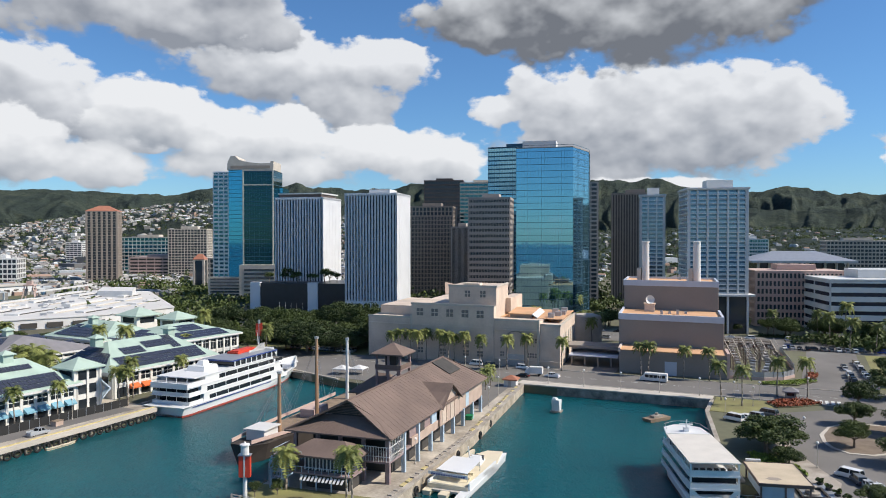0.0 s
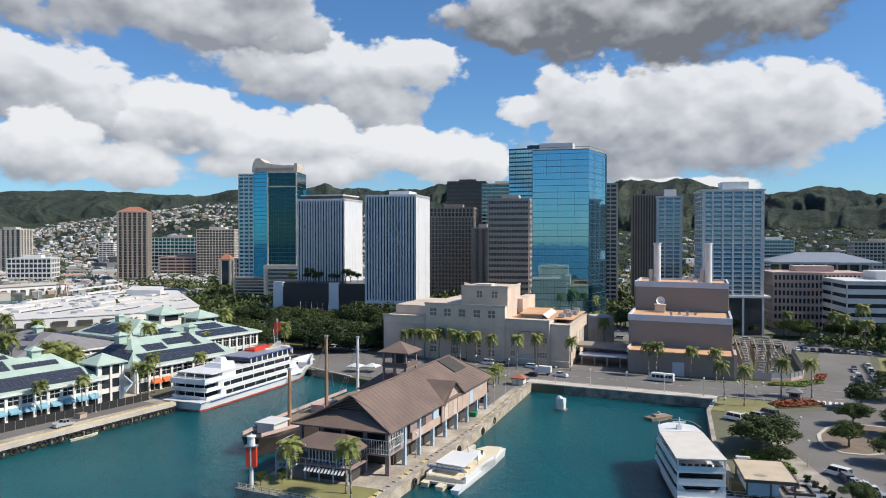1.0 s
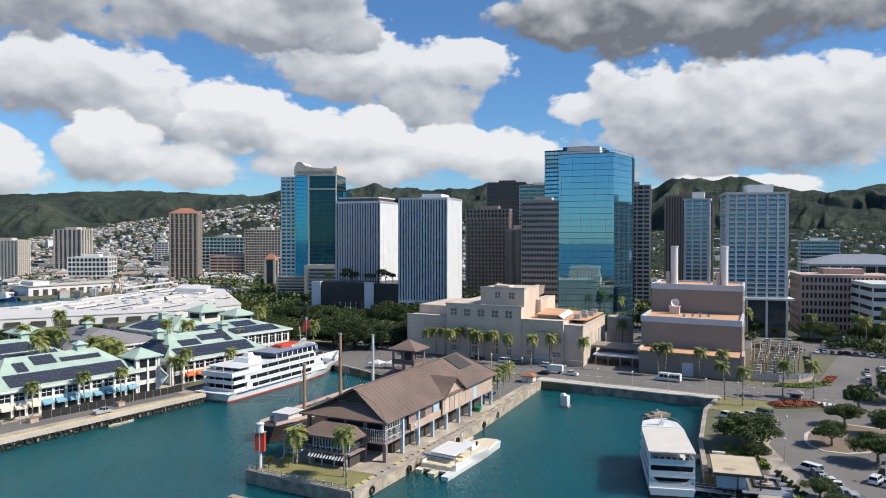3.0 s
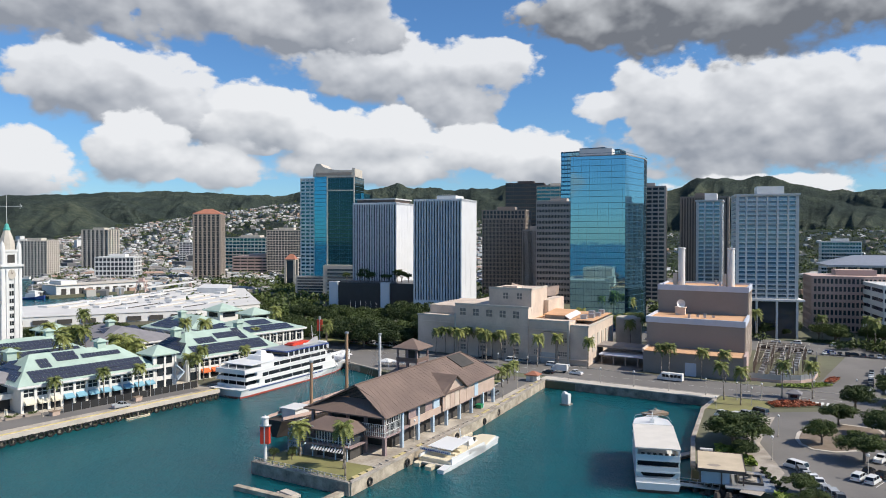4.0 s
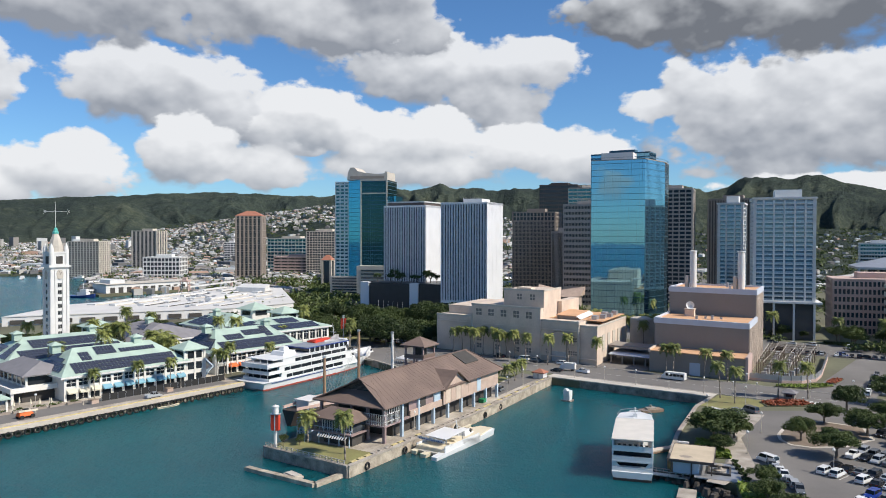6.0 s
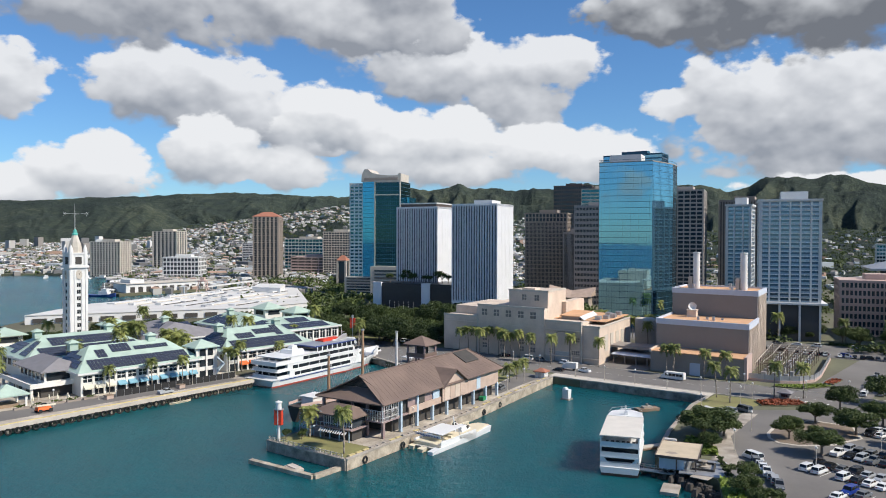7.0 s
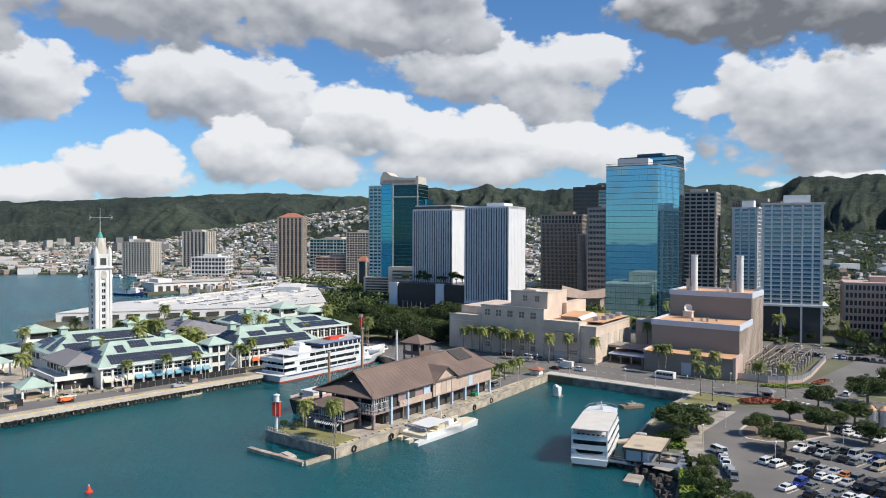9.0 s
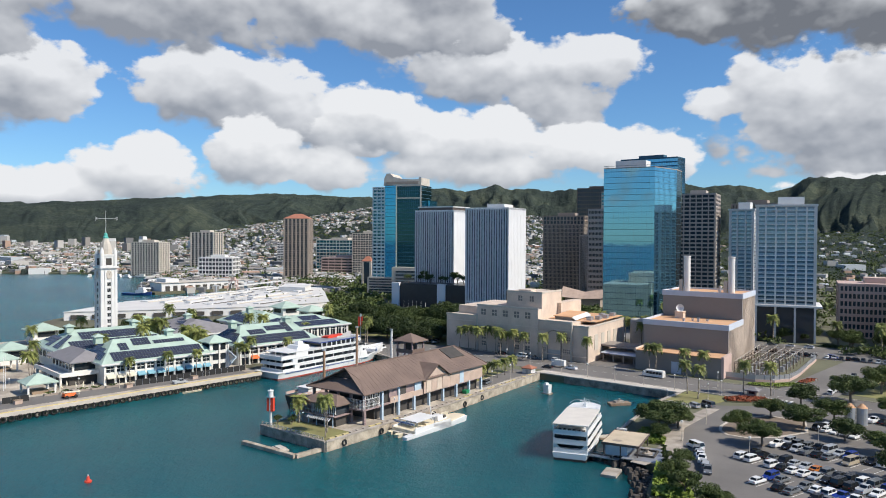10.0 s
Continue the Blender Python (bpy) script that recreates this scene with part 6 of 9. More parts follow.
# landing pavilion beside the dinner boat
def landing():
    t = thing("landing_pavilion", FH @ pose(78.3, -76.8, QUAY, 0, 0, 14), "flat-roofed landing pavilion with glass walls", "building")
    part("roof", Geo().box(-4.7, 4.7, -6.9, 6.9, 2.9, 3.2), surface("sand_flat_roof", (0.52, 0.43, 0.31), 0.9, spread=0.2, scale=0.3), t, "sand-coloured flat roof")
    part("fascia", Geo().box(-4.8, 4.8, -7.0, -6.88, 2.7, 3.3).box(-4.8, 4.8, 6.88, 7.0, 2.7, 3.3).box(-4.82, -4.7, -7, 7, 2.7, 3.3).box(4.7, 4.82, -7, 7, 2.7, 3.3), DARK_WALL, t)
    part("stain", Geo().prism([(-1.4 + 1.5 * math.cos(a), -3.6 + 1.0 * math.sin(a)) for a in (0, 1, 2, 3, 4, 5)], 3.2, 3.206), BROWN_CONC, t, "rusty pond stain")
    part("glass_room", Geo().box(-4.0, 1.6, -6, 6, 0, 2.7), PALE_BLUE, t)
    for x in (-4.3, 0, 4.3):
        for y in (-6.4, 6.4):
            part("post", Geo().box(x - 0.15, x + 0.15, y - 0.15, y + 0.15, 0, 2.9), DARK_WALL, t)
    whole("roof_unit", Geo().box(-1.4, 1.4, -0.4, 0.4, 0, 0.5), WHITE, FH @ pose(73.8, -70.4, QUAY + 3.2, 0, 0, 14), "white air handling unit on the pavilion roof", "roof unit")
    c = thing("fountain_court", FH @ pose(84.5, -77.2, QUAY, 0, 0, 14), "grey tiled court with a square fountain basin", "court")
    part("paving", Geo().box(-5.2, 4.6, -6.6, 6.2, 0, 0.22), STEEL, c, "grey-blue paving")
    part("basin_wall", Geo().box(-2.6, 2.4, -3.2, -2.8, 0.2, 0.7).box(-2.6, 2.4, 2.4, 2.8, 0.2, 0.7).box(-2.6, -2.2, -2.8, 2.4, 0.2, 0.7).box(2.0, 2.4, -2.8, 2.4, 0.2, 0.7), GLOOM, c)
    part("fountain_bowl", Geo().lathe([(1.3, 0.2), (1.4, 0.6), (0.5, 0.7), (0.35, 1.5), (0.8, 1.7), (0.1, 1.8)], n=16), CONCRETE, c)
    for k in range(5):
        pl = thing("clipped_shrub", FH @ pose(86.0 + k * 1.4, -70.6 - k * 2.9, QUAY), "small clipped round shrub in a dark tub", "shrub", "court shrubs")
        part("tub", Geo().lathe([(0.5, 0), (0.62, 0.6), (0.1, 0.6)], n=10), GLOOM, pl)
        part("foliage", leaf_cloud(120, 0.8, 0.8, 0.6, 0.28, 60 + k).turned(pose(0, 0, 1.0)), LEAF, pl)
    rp = thing("boarding_ramp", FH @ pose(75.0, -83.5, 1.2, 0, 0, 100), "steel boarding ramp between quay and boat", "ramp")
    part("ramp_deck", Geo().box(-0.9, 0.9, -4.5, 4.5, 0.2, 0.4), STEEL, rp)
    for x in (-0.9, 0.9):
        part("hand_rail", Geo().beam((x, -4.5, 1.4), (x, 4.5, 1.4), 0.08, 0.08), STEEL, rp)
        for k in range(7):
            part("rail_post", Geo().beam((x, -4.5 + k * 1.5, 0.3), (x, -4.5 + k * 1.5, 1.4), 0.06, 0.06), STEEL, rp)
    whole("float_stage", Geo().box(-1.9, 1.9, -3.2, 3.2, -0.3, 0.7), CONCRETE, FH @ pose(81.3, -90.6, 0, 0, 0, 14), "square concrete float beside the rocks", "float")


# ---- plants ----
def leaf_material(name, dark, light):
    m = bpy.data.materials.new(name)
    m.use_nodes = True
    t = m.node_tree
    b = t.nodes["Principled BSDF"]
    b.inputs["Roughness"].default_value, b.inputs["Specular IOR Level"].default_value = 0.6, 0.3
    geo, info = t.nodes.new("ShaderNodeNewGeometry"), t.nodes.new("ShaderNodeObjectInfo")
    tex = t.nodes.new("ShaderNodeTexCoord")
    n = node(t, "ShaderNodeTexNoise", Scale=0.35, Detail=2.0)
    t.links.new(tex.outputs["Object"], n.inputs["Vector"])
    f = math_node(t, "MULTIPLY_ADD", geo.outputs["Random Per Island"], 0.45, math_node(t, "MULTIPLY", info.outputs["Random"], 0.45))
    f = math_node(t, "MULTIPLY_ADD", n.outputs[0], 0.5, f)
    mix = mix_node(t)
    mix.inputs[6].default_value, mix.inputs[7].default_value = (*dark, 1), (*light, 1)
    t.links.new(math_node(t, "SUBTRACT", f, 0.25, clamp=True), mix.inputs[0])
    t.links.new(mix.outputs[2], b.inputs["Base Color"])
    b.inputs["Transmission Weight"].default_value = 0.0
    return m


LEAF = leaf_material("broad_leaves", (0.022, 0.041, 0.012), (0.125, 0.158, 0.038))
LEAF_DARK = leaf_material("dark_monkeypod_leaves", (0.014, 0.028, 0.009), (0.085, 0.115, 0.028))
LEAF_BRIGHT = leaf_material("sunny_leaves", (0.07, 0.12, 0.015), (0.24, 0.30, 0.05))
PALM_LEAF = leaf_material("palm_fronds", (0.055, 0.078, 0.018), (0.30, 0.31, 0.085))
BARK = surface("grey_bark", (0.20, 0.16, 0.125), 0.95, spread=0.3, scale=1.0, grain=6.0, bump=0.6)
PALM_BARK = surface("ringed_palm_trunk", (0.27, 0.23, 0.19), 0.95, spread=0.3, scale=1.0, grain=5.0, bump=0.4)
FLOWER = leaf_material("red_bed_plants", (0.10, 0.05, 0.02), (0.42, 0.09, 0.04))


def leaf_cloud(n, rx, ry, rz, size, seed, lumps=9, floor=-0.6):
    """Leaves as bent blades, gathered round lumps inside an ellipsoid, so that the outline is uneven and has gaps."""
    rnd = random.Random(seed)
    cores = []
    for _ in range(lumps):
        a, r = rnd.uniform(0, 6.283), math.sqrt(rnd.random()) * 0.82
        cores.append((r * math.cos(a), r * math.sin(a), rnd.uniform(-0.2, 0.75) * (1 - 0.5 * r), rnd.uniform(0.2, 0.4)))
    geo = Geo()
    for k in range(n):
        cx, cy, cz, cr = cores[k % lumps]
        d = Vector((rnd.gauss(0, 1), rnd.gauss(0, 1), rnd.gauss(0, 1))).normalized() * cr * (0.6 + 0.45 * rnd.random())
        p = Vector(((cx + d.x) * rx, (cy + d.y) * ry, max(floor, cz + d.z) * rz))
        u = Vector((rnd.gauss(0, 1), rnd.gauss(0, 1), rnd.gauss(0, 0.6))).normalized()
        w = (d.normalized() + Vector((rnd.gauss(0, 0.5), rnd.gauss(0, 0.5), rnd.gauss(0.4, 0.5)))).cross(u)
        w = w.normalized() if w.length > 1e-3 else Vector((0, 0, 1))
        s = size * rnd.uniform(0.7, 1.4)
        q = u.cross(w) * s * 0.3
        geo.add([p - u * s, p - w * s * 0.6 + q, p + u * s, p + w * s * 0.6 + q], [(0, 1, 2, 3)])
    return geo


def crown_tree(h, r, rz, seed, leaf_n, size):
    """A spreading tree: trunk, limbs, leafy crown."""
    rnd = random.Random(seed)
    trunk = Geo().tube((0, 0, -0.3), (rnd.uniform(-0.3, 0.3), rnd.uniform(-0.3, 0.3), h * 0.36), 0.05 * h, 0.032 * h, 9)
    top = Vector((0, 0, h * 0.34))
    for k in range(7):
        a = 6.283 * k / 7 + rnd.uniform(-0.3, 0.3)
        mid = Vector((math.cos(a) * r * 0.35, math.sin(a) * r * 0.35, h * rnd.uniform(0.52, 0.62)))
        end = Vector((math.cos(a) * r * 0.75, math.sin(a) * r * 0.75, h * rnd.uniform(0.66, 0.86)))
        trunk.tube(top, mid, 0.022 * h, 0.014 * h, 6).tube(mid, end, 0.014 * h, 0.005 * h, 5)
    crown = leaf_cloud(leaf_n, r, r * 0.95, rz, size, seed + 1, lumps=30, floor=-0.35).turned(pose(0, 0, h - rz * 0.75))
    return trunk, crown


PROTO = pose(0, 0, -400)


def tree_proto(kind, n):
    spec = {"park": (9.8, 9.2, 5.8, 10500, 0.34), "lot": (6.6, 4.7, 3.2, 9000, 0.19), "small": (5.0, 2.6, 2.0, 2400, 0.15)}[kind]
    trunk, crown = crown_tree(spec[0], spec[1], spec[2], 31 * n + len(kind), spec[3], spec[4])
    return trunk.mesh("trunk", BARK), crown.mesh("crown", LEAF_DARK if kind == "park" else LEAF)


TREES = {k: [tree_proto(k, n) for n in range(3)] for k in ("park", "lot", "small")}


def tree(kind, m, label, group, s=1.0, flat=1.0):
    rnd = random.Random(int(m.translation.x * 131 + m.translation.y * 17))
    tm, cm = TREES[kind][rnd.randrange(3)]
    t = thing("tree", m @ pose(0, 0, 0, 0, 0, rnd.uniform(0, 360)) @ Matrix.Diagonal((s, s, s * flat * rnd.uniform(0.9, 1.1), 1)), label, "tree", group)
    for name, me in (("trunk", tm), ("crown", cm)):
        o = new(name, me)
        o.parent = t
    return t


def palm_meshes(h, seed, fronds=17, fl=2.6, bend=0.8):
    rnd = random.Random(seed)
    trunk = Geo()
    pts = [Vector((bend * (k / 6) ** 2, 0.15 * math.sin(k), h * k / 6)) for k in range(7)]
    for k in range(6):
        trunk.tube(pts[k], pts[k + 1], 0.24 - 0.02 * k, 0.22 - 0.02 * k, 7)
    top = pts[-1]
    trunk.tube(top, top + Vector((0, 0, 0.9)), 0.2, 0.1, 6)
    crown = Geo()
    for k in range(fronds):
        a = 2.4 * k + rnd.uniform(-0.2, 0.2)
        rise = 1.15 - 1.75 * k / fronds
        out = Vector((math.cos(a), math.sin(a), 0))
        side = Vector((-math.sin(a), math.cos(a), 0))
        spine = []
        for j in range(7):
            s = j / 6
            spine.append(top + Vector((0, 0, 0.8)) + out * fl * s * (1 - 0.15 * s) + Vector((0, 0, fl * (rise * s - 0.95 * s * s))))
        for j in range(6):
            p, q = spine[j], spine[j + 1]
            for sgn in (-1, 1):
                for e in (0.0, 0.5):
                    b = p.lerp(q, e)
                    ln = 0.95 * math.sin(math.pi * (0.12 + 0.85 * (j + e) / 6)) * fl / 2.6
                    tip = b + side * sgn * ln + out * 0.28 - Vector((0, 0, 0.42 * ln))
                    crown.add([b, p.lerp(q, e + 0.5), tip + out * 0.12, tip], [(0, 1, 2, 3)])
    nuts = leaf_cloud(14, 0.45, 0.45, 0.3, 0.16, seed, lumps=3).turned(Matrix.Translation(top + Vector((0, 0, 0.5))))
    return trunk.mesh("trunk", PALM_BARK, True), crown.mesh("crown", PALM_LEAF), nuts.mesh("fruit_cluster", BARK)


PALMS = {10: [palm_meshes(11, s, 24, 3.0, b) for s, b in ((1, 0.9), (2, -0.5), (3, 0.3))], 6: [palm_meshes(5.6, s, 22, 2.7, b) for s, b in ((4, 0.4), (5, -0.3))]}


def palm(m, tall=True, label="tall slender coconut palm", group="palms", s=1.0):
    rnd = random.Random(int(m.translation.x * 77 + m.translation.y * 13))
    kinds = PALMS[10 if tall else 6]
    t = thing("palm_tree", m @ pose(0, 0, 0, 0, 0, rnd.uniform(0, 360)) @ Matrix.Diagonal((s, s, s * rnd.uniform(0.92, 1.08), 1)), label, "palm", group)
    for name, me in zip(("trunk", "crown", "fruit_cluster"), kinds[rnd.randrange(len(kinds))]):
        o = new(name, me)
        o.parent = t
    return t


landing()
for u, v in [(62.5, 2), (68.5, -3.4), (77.7, 15.1), (86.2, 18.4), (56.5, 33), (48, 33), (36.3, 33), (33.9, 32), (5.5, 30), (-7.9, 31.5), (-13.5, 24), (-24.9, 25), (-33, 30), (-37.5, 30), (-40.6, 27), (-37.6, 25), (-44, 30), (-50.1, 31), (-51.8, 26), (-57, 31), (-61, 30), (-64, 27)]:
    palm(FH @ pose(u, v, QUAY, 0, 0, 0), label="tall coconut palm along the quay road", group="quay palms", s=0.98)
for x, y in [(-2.5, 3.5), (-5.8, 7.4), (-20.5, 10.6)]:
    palm(FP @ pose(x, y, QUAY), x > -10, "coconut palm on the pier's grassy tip", "pier palms", 0.9 if x > -10 else 1.15)
for x, y in [(-9.5, 107.3), (-9.9, 113.7), (-10.1, 120.4), (-12.6, 100)]:
    palm(FP @ pose(x, y, QUAY), False, "young green palm beside the pier lane", "pier lane palms", 0.95)
for x, y, s in [(-23.9, 5.3, 0.55), (-20.5, 7.7, 0.5), (-21.8, 9.6, 0.45)]:
    tree("small", FP @ pose(x, y, QUAY), "bushy green shrub at the pier's tip", "pier shrubs", s)
for x, y, s in [(-14, 104, 1.1), (-17, 112, 1.0)]:
    tree("small", FP @ pose(x, y, QUAY), "pale leafy tree beside the pier lane", "pier lane trees", s)

# big park trees behind the market and along the avenue
random.seed(11)
PARK = [(-132, 22), (-118, 30), (-104, 26), (-92, 34), (-140, 44), (-126, 50), (-112, 46), (-98, 52), (-86, 50), (-148, 66), (-134, 72), (-120, 68), (-106, 72), (-92, 70), (-84, 84), (-100, 92), (-116, 92), (-132, 96), (-150, 92), (-160, 30), (-170, 48), (-165, 76), (-180, 92), (-186, 64), (-176, 112), (-150, 112), (-200, 110), (-196, 84), (-120, 110), (-96, 110)]
for u, v in PARK:
    tree("park", FH @ pose(u, v, QUAY), "broad dark green monkeypod tree in the park", "park trees", random.uniform(0.7, 1.4))
for u, v, s in [(94.4, -38.6, 0.95), (104.3, -49.1, 1.25), (96.3, -15.0, 1.05), (99, 7.8, 1.2), (107.9, -22.9, 1.3), (112.3, -7.4, 1.15), (109.9, 26.6, 1.6), (120, -29, 1.0), (94.7, -80.8, 0.75), (98, -92, 0.8), (104, -100, 0.85), (112, -106, 0.9), (121, -112, 0.9), (131, -36, 1.1), (138, -60, 1.2), (126, 10, 1.2), (136, -12, 1.2)]:
    tree("lot", FH @ pose(u, v, QUAY), "round-headed shade tree in the car park", "car park trees", s, 0.88)
for u, v, s in [(75.9, -51, 1.75), (76.8, -42.5, 1.25), (79.5, -46, 1.2), (80.5, -60, 0.8)]:
    tree("lot", FH @ pose(u, v, QUAY), "spreading tree beside the boat landing", "landing trees", s, 0.66)
for k in range(34):
    u, v = random.uniform(66, 230), random.uniform(160, 176)
    tree("lot", FH @ pose(u, v, QUAY), "leafy street tree along the avenue", "avenue trees", random.uniform(0.9, 1.4))
for k in range(12):
    tree("lot", FH @ pose(random.uniform(112, 200), random.uniform(48, 112), QUAY), "shade tree on the corner lawn", "corner lawn trees", random.uniform(0.9, 1.5))
for k in range(26):
    tree("lot", FH @ pose(random.uniform(-75, 60), random.uniform(161, 180), QUAY), "dark street tree before the office towers", "avenue trees", random.uniform(0.8, 1.3))
for k in range(26):
    palm(FH @ pose(random.uniform(-90, 210), random.uniform(112, 182), QUAY), True, "tall palm along the avenue", "avenue palms", random.uniform(0.9, 1.35))
for k in range(12):
    palm(FH @ pose(-24 + random.uniform(-40, 30), 88 + random.uniform(0, 22), QUAY), True, "palm behind the power station", "yard palms", random.uniform(1.0, 1.3))
# ---- waterfront market ----
GREEN_ROOF = surface("pale_green_metal_roof", (0.41, 0.515, 0.435), 0.6, spread=0.18, scale=0.2, grain=3.0, tint=(0.36, 0.46, 0.39))
SOLAR = glass_skin("solar_panel_glass", (0.045, 0.05, 0.072), 0.22, 0.0, 0.001)
GREY_ROOF = surface("grey_shingle_roof", (0.22, 0.21, 0.22), 0.8, spread=0.2, scale=0.4, grain=5.0)
AWN_BLUE = surface("turquoise_awning", (0.19, 0.38, 0.47), 0.8, spread=0.15)
AWN_CREAM = surface("cream_awning", (0.62, 0.58, 0.46), 0.8, spread=0.15)
AWN_ORANGE = surface("orange_awning", (0.70, 0.15, 0.04), 0.8, spread=0.15)
FENCE_BLACK = surface("black_mesh_screen", (0.02, 0.02, 0.02), 0.8, spread=0.3)
MARKET_WALL = surface("white_stucco", (0.70, 0.68, 0.63), 0.85, spread=0.12, scale=0.2)


def solar_field(a, b, c, d, n, m, parent, skip=0.0, seed=0):
    """Rows of panels over a patch of roof, in blocks with stepped ends: a, b along the eave, d, c above them."""
    rnd = random.Random(seed)
    a, b, c, d = (Vector(p) for p in (a, b, c, d))
    up = (b - a).cross(d - a).normalized()
    i = 0
    while i < n:
        run = min(n - i, rnd.randint(4, 9))
        lo = 0 if skip == 0 else rnd.choice((0, 0, 0, 1))
        hi = m if skip == 0 else m - rnd.choice((0, 0, 1, 1, 2))
        gap = 0 if skip == 0 or rnd.random() > skip else rnd.choice((1, 2))
        block = Geo()
        for u in range(i, i + run - gap):
            for k in range(lo, max(lo + 1, hi)):
                q = []
                for s, t in ((u + 0.06, k + 0.05), (u + 0.94, k + 0.05), (u + 0.94, k + 0.95), (u + 0.06, k + 0.95)):
                    q.append(a.lerp(b, s / n).lerp(d.lerp(c, s / n), t / m) + up * 0.22)
                block.slab([tuple(p) for p in q], 0.08)
        if block.v:
            part("solar_panel", block, SOLAR, parent, "dark blue solar panel block", kind="stuff")
        i += run


def cupola(parent, x, y, z, r=2.0):
    c = part("cupola", Geo().box(x - r * 0.7, x + r * 0.7, y - r * 0.7, y + r * 0.7, z - 1.5, z + 1.3), GREEN_ROOF, parent, "pale green cupola")
    part("cupola_roof", Geo().hip(x - r, x + r, y - r, y + r, z + 1.3, 1.1, 0.2, inset=r * 0.98), GREEN_ROOF, c)


def hall_roof(parent, x0, x1, y0, y1, z, h, inset, mat, cups, solar, seed):
    part("roof", Geo().hip(x0, x1, y0, y1, z, h, 0.4, inset), mat, parent, "hipped metal roof")
    part("fascia", Geo().box(x0 - 0.1, x1 + 0.1, y0 - 0.1, y0 + 0.05, z - 0.7, z - 0.05).box(x1 - 0.05, x1 + 0.1, y0, y1, z - 0.7, z - 0.05), WHITE, parent)
    cx = (x0 + x1) / 2
    if solar:
        k = 0.12
        for lo, hi, sk, n in ((0.06, 0.44, 0.0, 2), (0.48, 0.95, 0.22, 2)):
            def pt(y, f):
                return (x1 + (cx - x1) * f, y, z + h * f)
            ya, yb = y0 + inset * hi + 0.8, y1 - inset * hi - 0.8
            solar_field(pt(ya, lo), pt(yb, lo), pt(yb, hi), pt(ya, hi), int((yb - ya) / 1.15), max(2, int((hi - lo) * math.hypot(cx - x1, h) / 1.9)), parent, sk, seed)

        def pf(x, f):
            return (x, y0 + inset * f, z + h * f)
        solar_field(pf(x0 + inset * 0.45, 0.12), pf(x1 - inset * 0.45, 0.12), pf(x1 - inset * 0.95, 0.75), pf(x0 + inset * 0.95, 0.75), max(4, int((x1 - x0 - 2 * inset) / 1.2)) + 3, 4, parent, 0.3, seed + 1)
    for y in cups:
        cupola(parent, cx, y, z + h + 0.4)


def shop_front(parent, x, y0, y1, z1, n, out=1, awn=()):
    """Two storeys of openings between white piers on the wall at x."""
    w = (y1 - y0) / n
    for k in range(n):
        a, b = y0 + k * w + 0.45, y0 + (k + 1) * w - 0.45
        part("shop_window", Geo().box(x - 0.1, x + 0.12 * out, a, b, QUAY + 0.2, QUAY + 3.2), SHIP_GLASS, parent)
        up = part("window", Geo().box(x - 0.1, x + 0.12, a, b, QUAY + 4.7, z1 - 1.3), SHIP_GLASS, parent)
        part("window_bar", Geo().box(x + 0.1, x + 0.18, (a + b) / 2 - 0.07, (a + b) / 2 + 0.07, QUAY + 4.7, z1 - 1.3), WHITE, up)
        part("window_bar", Geo().box(x + 0.1, x + 0.18, a, b, z1 - 2.3, z1 - 2.15), WHITE, up)
        part("pier", Geo().box(x, x + 0.45, y0 + k * w - 0.4, y0 + k * w + 0.4, QUAY, z1 - 0.6), MARKET_WALL, parent)
        if k in awn:
            m = awn[k]
            g = Geo().add([(x + 0.3, a, QUAY + 3.9), (x + 0.3, b, QUAY + 3.9), (x + 2.0, b, QUAY + 2.9), (x + 2.0, a, QUAY + 2.9), (x + 2.0, a, QUAY + 2.5), (x + 2.0, b, QUAY + 2.5), (x + 0.3, a, QUAY + 2.5), (x + 0.3, b, QUAY + 2.5)],
                          [(0, 1, 2, 3), (3, 2, 5, 4), (0, 3, 4, 6), (1, 7, 5, 2), (6, 4, 5, 7)])
            part("awning", g, m, parent, "shop awning")
    part("string_course", Geo().box(x, x + 0.3, y0, y1, QUAY + 3.9, QUAY + 4.4), MARKET_WALL, parent)


